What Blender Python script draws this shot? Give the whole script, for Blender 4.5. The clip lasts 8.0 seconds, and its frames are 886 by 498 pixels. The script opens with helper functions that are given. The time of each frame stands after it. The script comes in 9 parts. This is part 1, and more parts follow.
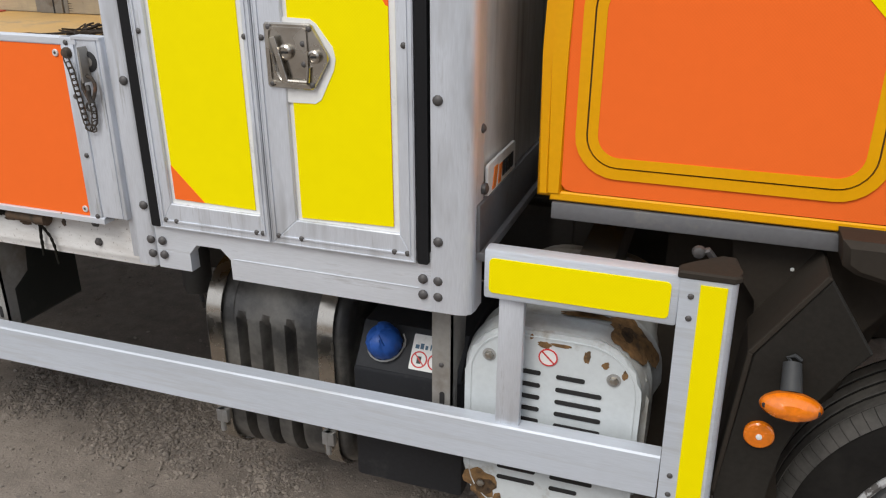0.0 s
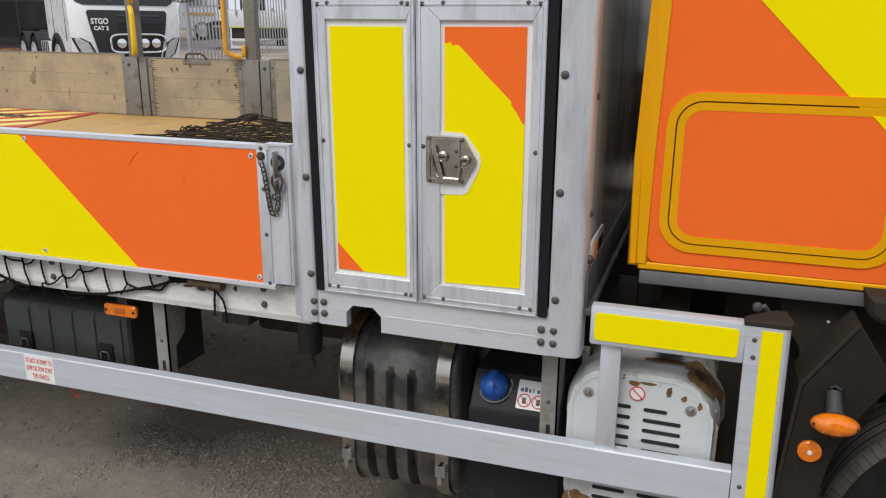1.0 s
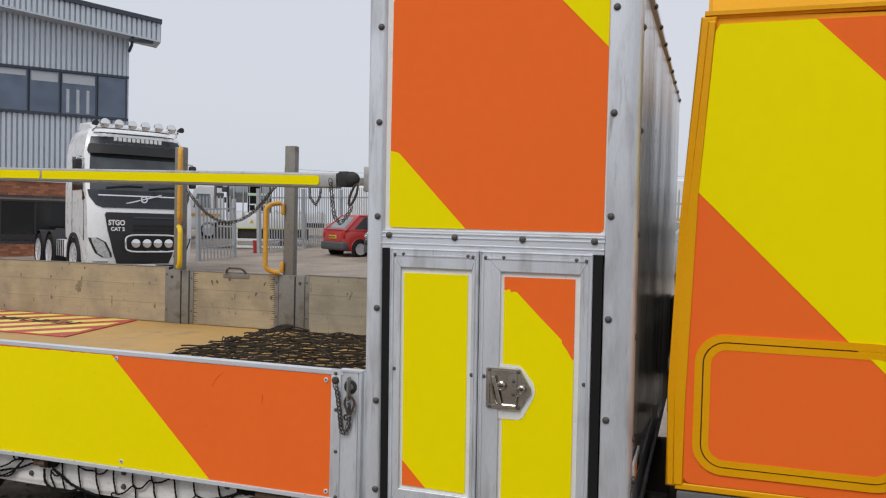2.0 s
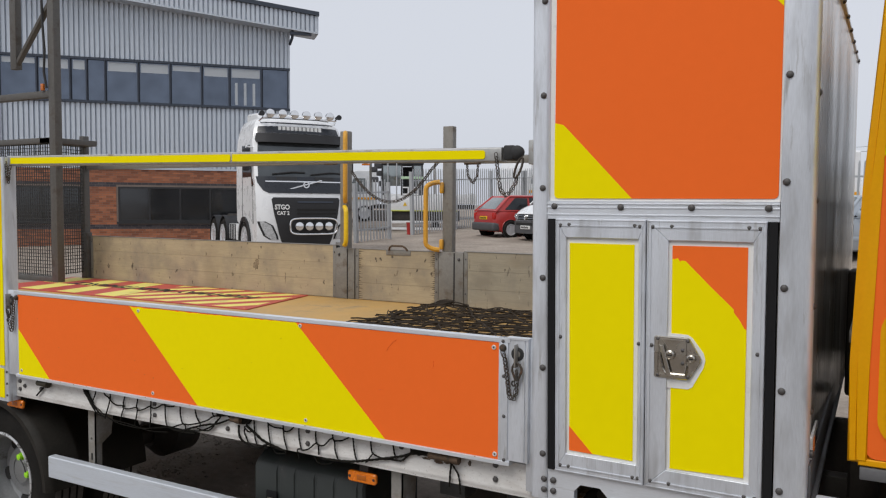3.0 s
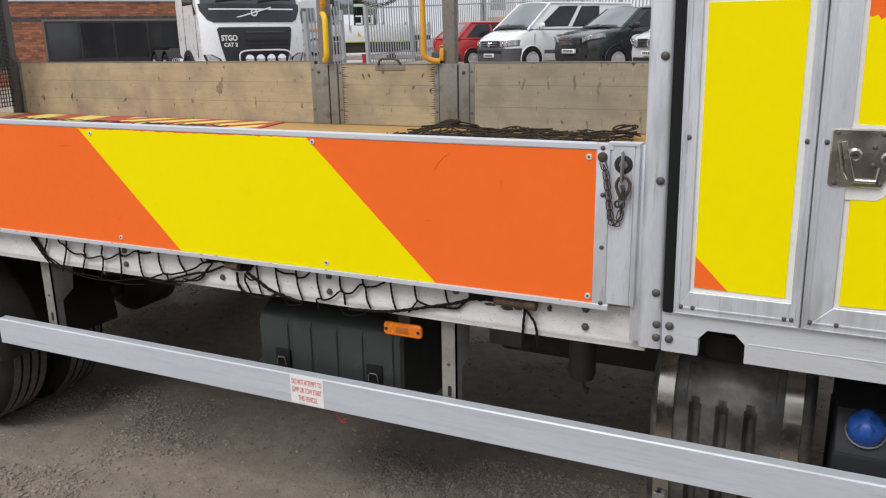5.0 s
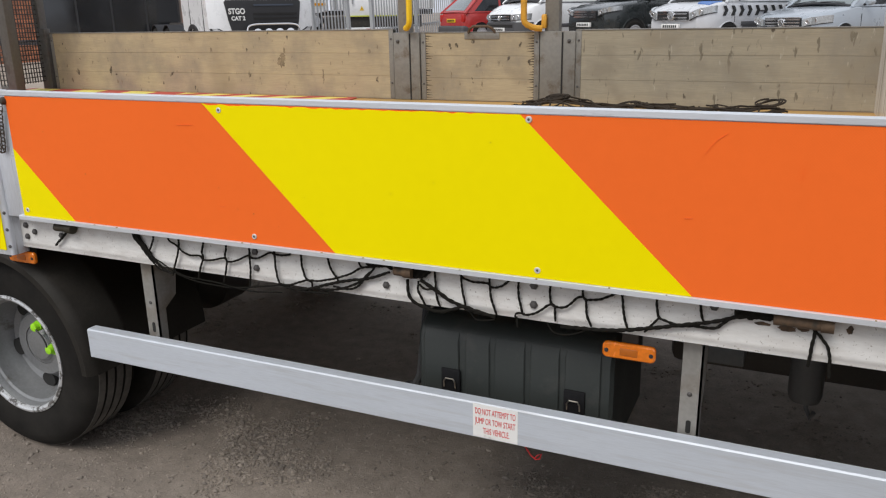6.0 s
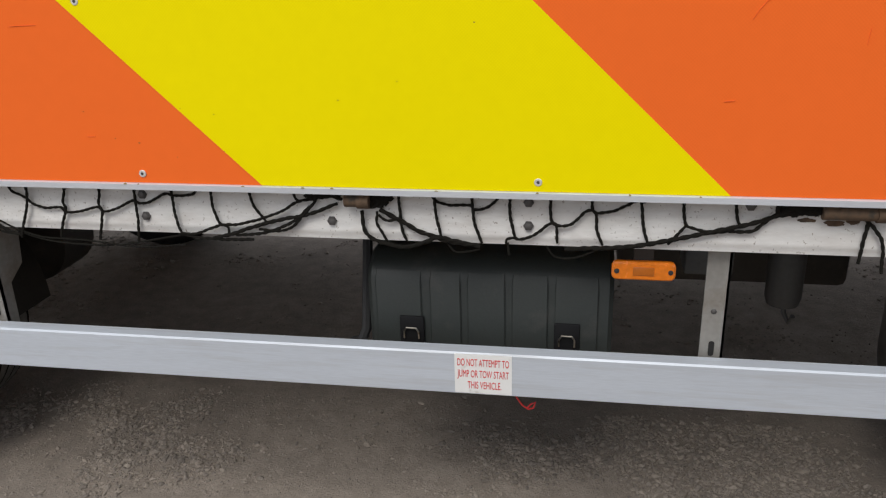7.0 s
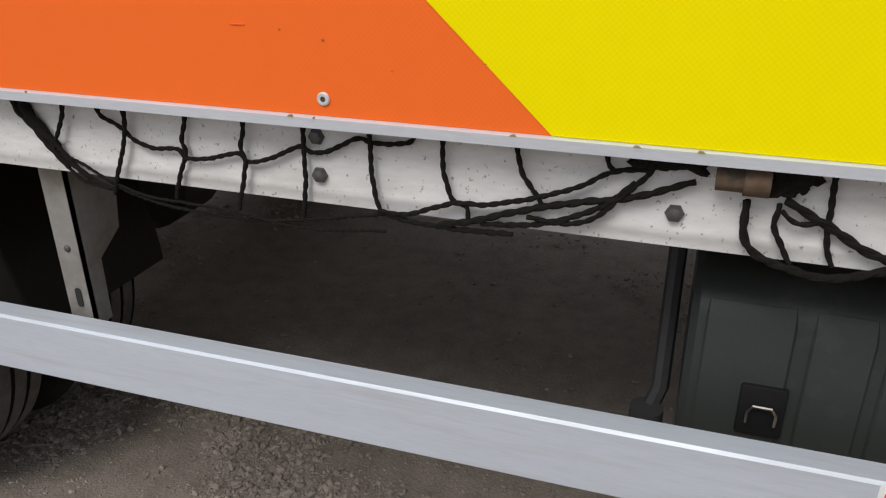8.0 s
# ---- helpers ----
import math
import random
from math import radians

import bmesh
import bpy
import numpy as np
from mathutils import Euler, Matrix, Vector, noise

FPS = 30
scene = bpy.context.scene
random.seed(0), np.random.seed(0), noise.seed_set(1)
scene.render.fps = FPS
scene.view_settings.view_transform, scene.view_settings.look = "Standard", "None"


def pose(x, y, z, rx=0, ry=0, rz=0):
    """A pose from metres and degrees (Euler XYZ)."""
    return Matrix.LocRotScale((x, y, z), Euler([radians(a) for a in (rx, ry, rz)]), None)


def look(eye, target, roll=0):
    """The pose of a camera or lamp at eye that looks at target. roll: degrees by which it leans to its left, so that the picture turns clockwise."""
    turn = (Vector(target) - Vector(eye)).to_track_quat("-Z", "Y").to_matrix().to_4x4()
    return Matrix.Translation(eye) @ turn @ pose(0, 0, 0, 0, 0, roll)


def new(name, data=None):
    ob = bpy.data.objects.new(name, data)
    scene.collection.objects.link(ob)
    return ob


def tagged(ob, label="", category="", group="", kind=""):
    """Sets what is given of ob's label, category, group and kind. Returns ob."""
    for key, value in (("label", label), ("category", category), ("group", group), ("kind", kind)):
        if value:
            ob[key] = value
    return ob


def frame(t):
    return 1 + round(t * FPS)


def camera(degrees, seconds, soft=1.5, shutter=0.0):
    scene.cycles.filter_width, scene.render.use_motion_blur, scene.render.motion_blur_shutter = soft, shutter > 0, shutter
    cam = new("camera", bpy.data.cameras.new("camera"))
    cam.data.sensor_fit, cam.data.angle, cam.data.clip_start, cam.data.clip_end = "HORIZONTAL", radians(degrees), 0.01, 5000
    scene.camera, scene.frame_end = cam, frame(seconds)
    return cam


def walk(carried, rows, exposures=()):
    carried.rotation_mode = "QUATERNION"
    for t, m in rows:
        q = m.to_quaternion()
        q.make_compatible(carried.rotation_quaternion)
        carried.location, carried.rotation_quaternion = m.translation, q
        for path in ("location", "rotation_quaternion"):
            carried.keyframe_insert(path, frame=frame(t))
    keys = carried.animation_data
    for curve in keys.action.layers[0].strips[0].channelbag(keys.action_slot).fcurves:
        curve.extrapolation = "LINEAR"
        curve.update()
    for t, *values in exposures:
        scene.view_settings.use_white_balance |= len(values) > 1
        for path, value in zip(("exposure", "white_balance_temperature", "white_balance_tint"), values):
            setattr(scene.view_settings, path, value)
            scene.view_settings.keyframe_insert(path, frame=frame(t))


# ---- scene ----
cam = camera(58.6, 8.0, soft=1.2)
PATH = [
    (0, (-0.161, -0.002, 1.668), (-0.763, 1.747, 0.907), 0.3),
    (0.5, (-0.181, -0.398, 1.712), (-0.83, 1.357, 1.007), 1.4),
    (1, (-0.301, -0.556, 1.765), (-0.921, 1.266, 1.221), 0.5),
    (1.2, (-0.361, -0.642, 1.797), (-0.942, 1.236, 1.429), 1.0),
    (2.3, (-0.407, -0.956, 1.923), (-1.094, 0.922, 1.897), 0.1),
    (2.5, (-0.413, -0.971, 1.923), (-1.21, 0.863, 1.897), 0.1),
    (3, (-0.423, -0.995, 1.879), (-1.392, 0.751, 1.768), 0.4),
    (3.5, (-0.478, -0.947, 1.804), (-1.46, 0.766, 1.485), 0.5),
    (4, (-0.593, -0.762, 1.733), (-1.528, 0.954, 1.307), 0.4),
    (4.2, (-0.655, -0.694, 1.697), (-1.568, 1.029, 1.249), 0.5),
    (5.3, (-1.236, -0.503, 1.688), (-2.021, 1.26, 1.163), -1.3),
    (5.5, (-1.39, -0.481, 1.66), (-2.139, 1.298, 1.138), -1.1),
    (6, (-1.791, -0.371, 1.646), (-2.598, 1.368, 1.077), -1.1),
    (6.5, (-2.093, -0.29, 1.594), (-2.721, 1.484, 0.916), -0.2),
    (6.8, (-2.217, -0.231, 1.531), (-2.663, 1.596, 0.85), -1.3),
    (7, (-2.268, -0.12, 1.486), (-2.614, 1.714, 0.766), -1.8),
    (7.5, (-2.459, 0.283, 1.357), (-2.793, 2.095, 0.579), -1.8),
    (7.6, (-2.49, 0.355, 1.341), (-2.899, 2.136, 0.528), -1.8),
    (8, (-2.785, 0.581, 1.27), (-3.376, 2.295, 0.426), -0.5),
]
walk(cam, [(t, look(eye, target, roll)) for t, eye, target, roll in PATH],
     exposures=[(0, 0.42), (1.0, 0.30), (2.3, 0.0), (2.7, 0.0), (3.5, 0.21), (4.2, 0.41), (5.5, 0.31), (6.5, 0.26), (7.0, 0.22), (8.0, 0.28)])

# ---------------------------------------------------------------- world and light
world = bpy.data.worlds.new("overcast_sky")
scene.world = world
world.use_nodes = True
wn = world.node_tree.nodes
wl = world.node_tree.links
sky = wn.new("ShaderNodeTexSky")
sky.sky_type = "NISHITA"
sky.sun_disc = False
sky.sun_elevation = radians(52)
sky.sun_rotation = radians(200)
sky.dust_density = 4.0
sky.air_density = 1.2
hs = wn.new("ShaderNodeHueSaturation")
hs.inputs["Saturation"].default_value = 0.18
wl.new(sky.outputs[0], hs.inputs["Color"])
cloud = wn.new("ShaderNodeMix")
cloud.data_type = "RGBA"
cloud.inputs["Factor"].default_value = 0.8
cloud.inputs["B"].default_value = (6.75, 7.1, 7.9, 1)
wl.new(hs.outputs[0], cloud.inputs["A"])
wl.new(cloud.outputs["Result"], wn["Background"].inputs["Color"])
wn["Background"].inputs["Strength"].default_value = 0.105

sun = new("sun", bpy.data.lights.new("sun", "SUN"))
sun.data.energy = 1.35
sun.data.angle = radians(25)
sun.data.color = (1.0, 0.96, 0.9)
sun.matrix_world = look((-4, -9, 14), (-2, 2, 0))


# ---------------------------------------------------------------- materials
def surface(name, base, rough=0.5, metal=0.0, var=0.12, scale=4.0, fine=90.0, bump=0.15, dirt=None, dirt_amt=0.0, dirt_scale=6.0, stretch=(1, 1, 1), spec=0.5, coat=0.0, dirt_stretch=None, dirt_soft=0.06):
    """A procedural surface: base colour with coarse and fine variation, optional dirt patches, and fine relief."""
    m = bpy.data.materials.new(name)
    m.use_nodes = True
    n, l = m.node_tree.nodes, m.node_tree.links
    b = n["Principled BSDF"]
    tc = n.new("ShaderNodeTexCoord")
    mp = n.new("ShaderNodeMapping")
    mp.inputs["Scale"].default_value = stretch
    l.new(tc.outputs["Object"], mp.inputs["Vector"])
    n1 = n.new("ShaderNodeTexNoise")
    n1.inputs["Scale"].default_value = scale
    n1.inputs["Detail"].default_value = 6
    n2 = n.new("ShaderNodeTexNoise")
    n2.inputs["Scale"].default_value = fine
    n2.inputs["Detail"].default_value = 4
    for q in (n1, n2):
        l.new(mp.outputs[0], q.inputs["Vector"])
    add = n.new("ShaderNodeMath")
    add.operation = "ADD"
    l.new(n1.outputs["Fac"], add.inputs[0])
    l.new(n2.outputs["Fac"], add.inputs[1])
    rg = n.new("ShaderNodeMapRange")
    rg.inputs["From Min"].default_value, rg.inputs["From Max"].default_value = 0.6, 1.4
    rg.inputs["To Min"].default_value, rg.inputs["To Max"].default_value = 1 - var, 1 + var
    l.new(add.outputs[0], rg.inputs["Value"])
    mul = n.new("ShaderNodeVectorMath")
    mul.operation = "SCALE"
    mul.inputs[0].default_value = base
    l.new(rg.outputs[0], mul.inputs["Scale"])
    col = mul.outputs["Vector"]
    if dirt:
        n3 = n.new("ShaderNodeTexNoise")
        n3.inputs["Scale"].default_value = dirt_scale
        n3.inputs["Detail"].default_value = 9
        n3.inputs["Roughness"].default_value = 0.65
        mp3 = n.new("ShaderNodeMapping")
        mp3.inputs["Scale"].default_value = dirt_stretch or stretch
        l.new(tc.outputs["Object"], mp3.inputs["Vector"])
        l.new(mp3.outputs[0], n3.inputs["Vector"])
        r3 = n.new("ShaderNodeMapRange")
        r3.inputs["From Min"].default_value, r3.inputs["From Max"].default_value = 0.68 - 0.25 * dirt_amt - dirt_soft, 0.68 - 0.25 * dirt_amt + dirt_soft
        l.new(n3.outputs["Fac"], r3.inputs["Value"])
        mx = n.new("ShaderNodeMix")
        mx.data_type = "RGBA"
        mx.inputs["B"].default_value = (*dirt, 1)
        l.new(r3.outputs[0], mx.inputs["Factor"])
        l.new(col, mx.inputs["A"])
        col = mx.outputs["Result"]
        if metal:
            mm = n.new("ShaderNodeMath")
            mm.operation = "MULTIPLY_ADD"
            mm.inputs[1].default_value = -metal
            mm.inputs[2].default_value = metal
            l.new(r3.outputs[0], mm.inputs[0])
            l.new(mm.outputs[0], b.inputs["Metallic"])
    l.new(col, b.inputs["Base Color"])
    rr = n.new("ShaderNodeMapRange")
    rr.inputs["From Min"].default_value, rr.inputs["From Max"].default_value = 0.3, 0.7
    rr.inputs["To Min"].default_value, rr.inputs["To Max"].default_value = max(0.02, rough - 0.08), min(1, rough + 0.1)
    l.new(n1.outputs["Fac"], rr.inputs["Value"])
    l.new(rr.outputs[0], b.inputs["Roughness"])
    if not (dirt and metal):
        b.inputs["Metallic"].default_value = metal
    b.inputs["Specular IOR Level"].default_value = spec
    b.inputs["Coat Weight"].default_value = coat
    if bump:
        bp = n.new("ShaderNodeBump")
        bp.inputs["Strength"].default_value = bump
        bp.inputs["Distance"].default_value = 0.002
        l.new(n2.outputs["Fac"], bp.inputs["Height"])
        l.new(bp.outputs[0], b.inputs["Normal"])
    return m


def flecks(m, color, scale=12.0, stretch=(1, 1, 1), level=0.70, soft=0.02):
    """Sparse small marks laid over a surface."""
    n, l = m.node_tree.nodes, m.node_tree.links
    b = n["Principled BSDF"]
    src = b.inputs["Base Color"].links[0].from_socket
    tc = n.new("ShaderNodeTexCoord")
    mp = n.new("ShaderNodeMapping")
    mp.inputs["Scale"].default_value = stretch
    mp.inputs["Location"].default_value = (3.1, 1.7, 5.3)
    l.new(tc.outputs["Object"], mp.inputs["Vector"])
    q = n.new("ShaderNodeTexNoise")
    q.inputs["Scale"].default_value, q.inputs["Detail"].default_value = scale, 3
    l.new(mp.outputs[0], q.inputs["Vector"])
    r = n.new("ShaderNodeMapRange")
    r.inputs["From Min"].default_value, r.inputs["From Max"].default_value = level - soft, level + soft
    l.new(q.outputs["Fac"], r.inputs["Value"])
    mx = n.new("ShaderNodeMix")
    mx.data_type = "RGBA"
    mx.inputs["B"].default_value = (*color, 1)
    l.new(r.outputs[0], mx.inputs["Factor"])
    l.new(src, mx.inputs["A"])
    l.new(mx.outputs["Result"], b.inputs["Base Color"])
    return m


def film_surface(name, base, var=0.02):
    """Retro-reflective vinyl: a fine prism grid under a glossy skin."""
    m = surface(name, base, rough=0.55, var=var, scale=2.2, fine=30, bump=0.0, spec=0.05)
    n, l = m.node_tree.nodes, m.node_tree.links
    b = n["Principled BSDF"]
    tc = n.new("ShaderNodeTexCoord")
    vo = n.new("ShaderNodeTexVoronoi")
    vo.inputs["Scale"].default_value = 210
    vo.inputs["Randomness"].default_value = 0.0
    mp = n.new("ShaderNodeMapping")
    mp.inputs["Rotation"].default_value = (0, radians(45), 0)
    l.new(tc.outputs["Object"], mp.inputs["Vector"])
    l.new(mp.outputs[0], vo.inputs["Vector"])
    bp = n.new("ShaderNodeBump")
    bp.inputs["Strength"].default_value = 0.25
    bp.inputs["Distance"].default_value = 0.001
    l.new(vo.outputs["Distance"], bp.inputs["Height"])
    l.new(bp.outputs[0], b.inputs["Normal"])
    src = b.inputs["Base Color"].links[0].from_socket
    cell = n.new("ShaderNodeMapRange")
    cell.inputs["From Max"].default_value = 0.62
    cell.inputs["To Min"].default_value, cell.inputs["To Max"].default_value = 1.03, 0.985
    l.new(vo.outputs["Distance"], cell.inputs["Value"])
    tone = n.new("ShaderNodeVectorMath")
    tone.operation = "SCALE"
    l.new(src, tone.inputs[0])
    l.new(cell.outputs[0], tone.inputs["Scale"])
    l.new(tone.outputs["Vector"], b.inputs["Base Color"])
    return m


def glass_surface(name, tint, rough=0.04):
    m = surface(name, tint, rough=rough, var=0.2, scale=0.7, fine=3, bump=0, spec=0.9)
    return m


ALU = surface("mill_aluminium", (0.67, 0.70, 0.75), rough=0.4, metal=0.45, var=0.1, scale=3, fine=60, bump=0.06, stretch=(6, 6, 0.6), dirt=(0.36, 0.36, 0.36), dirt_amt=0.12, dirt_scale=7)
ALU_H = surface("extruded_aluminium", (0.68, 0.71, 0.755), rough=0.38, metal=0.42, var=0.08, scale=3, fine=70, bump=0.06, stretch=(0.6, 6, 6), dirt=(0.38, 0.38, 0.38), dirt_amt=0.1, dirt_scale=6)
RAIL = surface("anodised_rail", (0.565, 0.605, 0.66), rough=0.5, metal=0.2, var=0.09, scale=3, fine=80, bump=0.03, stretch=(0.4, 6, 6), dirt=(0.44, 0.455, 0.475), dirt_amt=0.2, dirt_scale=7, dirt_soft=0.12)
WHITE = surface("white_border_vinyl", (0.78, 0.78, 0.76), rough=0.45, var=0.05, dirt=(0.5, 0.49, 0.46), dirt_amt=0.05, dirt_scale=12)
SILL = surface("dirty_white_sill", (0.65, 0.64, 0.62), rough=0.55, var=0.10, scale=5, fine=60, dirt=(0.50, 0.47, 0.44), dirt_amt=0.3, dirt_scale=9, dirt_soft=0.16, stretch=(0.7, 1, 2.5))
BOXSIDE = surface("stained_white_panel", (0.80, 0.79, 0.765), rough=0.18, var=0.08, scale=2, dirt=(0.36, 0.31, 0.25), dirt_amt=0.26, dirt_scale=2.4, dirt_soft=0.16, stretch=(1, 1.4, 0.35))
ORANGE = film_surface("orange_reflective_film", (0.925, 0.162, 0.027))
YELLOW = film_surface("yellow_reflective_film", (0.92, 0.775, 0.0))
YELPAINT = surface("amber_yellow_paint", (0.80, 0.37, 0.0), rough=0.4, var=0.05, spec=0.25, coat=0.1, bump=0.02)
RUBBER = surface("black_rubber", (0.022, 0.022, 0.023), rough=0.7, var=0.2, dirt=(0.09, 0.085, 0.08), dirt_amt=0.15)
TYRE = surface("tyre_rubber", (0.014, 0.013, 0.012), rough=0.85, var=0.2, scale=6, dirt=(0.028, 0.026, 0.023), dirt_amt=0.35, dirt_scale=5, dirt_soft=0.16, spec=0.14)
SEAL = surface("black_door_rubber", (0.010, 0.010, 0.011), rough=0.6, var=0.15, spec=0.2)
TYREF = surface("dusty_shoulder_rubber", (0.085, 0.081, 0.075), rough=0.85, var=0.25, scale=6, dirt=(0.14, 0.13, 0.12), dirt_amt=0.6, dirt_scale=6, dirt_soft=0.14, spec=0.2)
TREAD = surface("dusty_tread_rubber", (0.095, 0.09, 0.083), rough=0.9, var=0.25, scale=6, dirt=(0.16, 0.15, 0.135), dirt_amt=0.4, dirt_scale=9, dirt_soft=0.14, spec=0.2)
PLASTIC = surface("black_plastic", (0.034, 0.028, 0.022), rough=0.7, var=0.15, spec=0.18, dirt=(0.042, 0.036, 0.031), dirt_amt=0.1, dirt_scale=5)
GUARD = surface("dusty_mudguard_plastic", (0.021, 0.019, 0.016), rough=0.6, var=0.25, scale=5, spec=0.2, dirt=(0.034, 0.030, 0.026), dirt_amt=0.2, dirt_scale=5, dirt_soft=0.14)
TANK = surface("dusty_black_tank", (0.05, 0.049, 0.047), rough=0.35, var=0.25, dirt=(0.22, 0.21, 0.19), dirt_amt=0.5, dirt_scale=6, dirt_soft=0.14)
TOOLBOX = surface("grey_black_plastic_box", (0.026, 0.031, 0.029), rough=0.55, var=0.12, fine=200, bump=0.2, dirt=(0.05, 0.05, 0.046), dirt_amt=0.12)
CHASSIS = surface("black_chassis_paint", (0.036, 0.031, 0.026), rough=0.6, var=0.2, dirt=(0.07, 0.055, 0.04), dirt_amt=0.25)
GALV = surface("galvanised_steel", (0.42, 0.42, 0.41), rough=0.5, metal=0.6, var=0.14, scale=18, fine=70, bump=0.08, dirt=(0.22, 0.19, 0.15), dirt_amt=0.25, dirt_scale=9)
HANGER = surface("weathered_galvanised_bracket", (0.29, 0.28, 0.26), rough=0.6, metal=0.3, var=0.16, scale=14, fine=70, bump=0.1, dirt=(0.16, 0.13, 0.10), dirt_amt=0.4, dirt_scale=9, dirt_soft=0.12)
STEEL = surface("stainless_steel", (0.47, 0.44, 0.39), rough=0.26, metal=1.0, var=0.1, scale=20, bump=0.04)
RIVET = surface("dull_rivet", (0.085, 0.08, 0.078), rough=0.5, metal=0.35, var=0.2, scale=60)
RUSTCHAIN = surface("rusty_chain", (0.075, 0.062, 0.05), rough=0.75, metal=0.4, var=0.4, scale=60, dirt=(0.13, 0.065, 0.035), dirt_amt=0.3, dirt_scale=50)
BUMPERGREY = surface("grey_rubber_boot", (0.035, 0.037, 0.038), rough=0.6, var=0.15, bump=0.05)
RUST = surface("flaking_rust", (0.20, 0.112, 0.044), rough=0.9, var=0.5, scale=30, bump=0.6, dirt=(0.075, 0.048, 0.026), dirt_amt=0.4, dirt_scale=40)
RUSTBROWN = surface("brown_grimy_steel", (0.10, 0.062, 0.036), rough=0.8, var=0.4, scale=30, bump=0.5, dirt=(0.05, 0.04, 0.03), dirt_amt=0.4, dirt_scale=30)
SILENCER = surface("pale_grey_heatshield_paint", (0.60, 0.64, 0.65), rough=0.45, var=0.07, scale=6, dirt=(0.36, 0.34, 0.3), dirt_amt=0.15, dirt_scale=9)
BLUE = surface("blue_filler_plastic", (0.02, 0.10, 0.42), rough=0.45, var=0.12, bump=0.03)
AMBER = surface("amber_lens", (0.78, 0.19, 0.005), rough=0.2, var=0.2, scale=60, coat=0.3, bump=0.0, spec=0.7)
AMBER_D = surface("amber_lens_core", (0.45, 0.12, 0.01), rough=0.3, bump=0.0)
WOOD = surface("weathered_board", (0.395, 0.322, 0.208), rough=0.8, var=0.16, scale=3, fine=30, bump=0.4, stretch=(0.5, 3, 8), dirt=(0.24, 0.205, 0.155), dirt_amt=0.35, dirt_scale=2.6, dirt_stretch=(1.2, 1, 1), dirt_soft=0.12)
WOODGREY = surface("grey_weathered_board", (0.325, 0.285, 0.21), rough=0.8, var=0.16, scale=3, fine=30, bump=0.4, stretch=(0.5, 3, 8), dirt=(0.245, 0.22, 0.175), dirt_amt=0.4, dirt_scale=3.0, dirt_stretch=(1.4, 1, 0.8), dirt_soft=0.12)
WSTEEL = surface("weathered_steel", (0.22, 0.21, 0.19), rough=0.6, metal=0.3, var=0.15, scale=8, fine=60, bump=0.15, dirt=(0.13, 0.105, 0.08), dirt_amt=0.3, dirt_scale=8)
WIRE = surface("dark_mesh_wire", (0.05, 0.05, 0.048), rough=0.6, metal=0.4, var=0.15, bump=0)
PLY = surface("ochre_phenolic_deck", (0.50, 0.31, 0.11), rough=0.55, var=0.16, scale=3, fine=60, bump=0.2, dirt=(0.3, 0.22, 0.13), dirt_amt=0.25, dirt_scale=3)
ROPE = surface("dark_net_cord", (0.013, 0.012, 0.010), spec=0.1, rough=0.9, var=0.35, scale=40, fine=300, bump=0.6)
NETDECK = surface("rusty_brown_net", (0.045, 0.036, 0.028), spec=0.15, rough=0.9, var=0.4, scale=30, fine=300, bump=0.6)
HANDY = surface("yellow_grab_handle", (0.66, 0.335, 0.035), rough=0.5, var=0.15, dirt=(0.35, 0.2, 0.06), dirt_amt=0.2, dirt_scale=14)
HANDY2 = surface("bright_yellow_handle", (0.80, 0.52, 0.01), rough=0.45, var=0.08)
RIM = surface("silver_wheel_paint", (0.25, 0.255, 0.26), rough=0.45, metal=0.45, var=0.16, dirt=(0.08, 0.07, 0.06), dirt_amt=0.2, dirt_scale=9)
RIMLIP = surface("chipped_rim_lip", (0.58, 0.59, 0.60), rough=0.35, metal=0.4, var=0.1, dirt=(0.10, 0.095, 0.09), dirt_amt=0.55, dirt_scale=28, dirt_soft=0.03)
LIME = surface("lime_nut_pointer", (0.36, 0.78, 0.02), rough=0.5, bump=0)
RED = surface("red_print", (0.62, 0.03, 0.03), rough=0.5, bump=0)
SIGNRED = surface("faded_red_film", (0.50, 0.075, 0.055), rough=0.5, var=0.12)
SIGNYEL = surface("faded_yellow_film", (0.82, 0.72, 0.17), rough=0.5, var=0.1, dirt=(0.5, 0.4, 0.15), dirt_amt=0.15)
BLACKTXT = surface("black_print", (0.02, 0.02, 0.02), rough=0.5, bump=0)
BLUEPRINT = surface("blue_print", (0.05, 0.12, 0.20), rough=0.5, bump=0)
PAPER = surface("white_sticker", (0.80, 0.80, 0.78), rough=0.4, var=0.03, dirt=(0.6, 0.58, 0.55), dirt_amt=0.1, dirt_scale=20)
for board in (WOOD, WOODGREY):
    flecks(board, (0.085, 0.065, 0.045), scale=19, stretch=(1, 1, 0.6), level=0.705)
    flecks(board, (0.24, 0.19, 0.125), scale=2.4, stretch=(1, 1, 1.3), level=0.72, soft=0.12)
flecks(WOODGREY, (0.17, 0.145, 0.105), scale=24, stretch=(1.4, 1, 0.45), level=0.675, soft=0.03)
flecks(WOODGREY, (0.40, 0.365, 0.29), scale=34, stretch=(1.8, 1, 0.35), level=0.72, soft=0.03)
flecks(WOODGREY, (0.265, 0.23, 0.17), scale=5, stretch=(1, 1, 1.2), level=0.63, soft=0.08)
flecks(WOOD, (0.20, 0.155, 0.10), scale=26, stretch=(1.2, 1, 0.55), level=0.69, soft=0.03)
flecks(SILL, (0.30, 0.27, 0.24), scale=190, stretch=(1.0, 1, 0.75), level=0.685, soft=0.03)
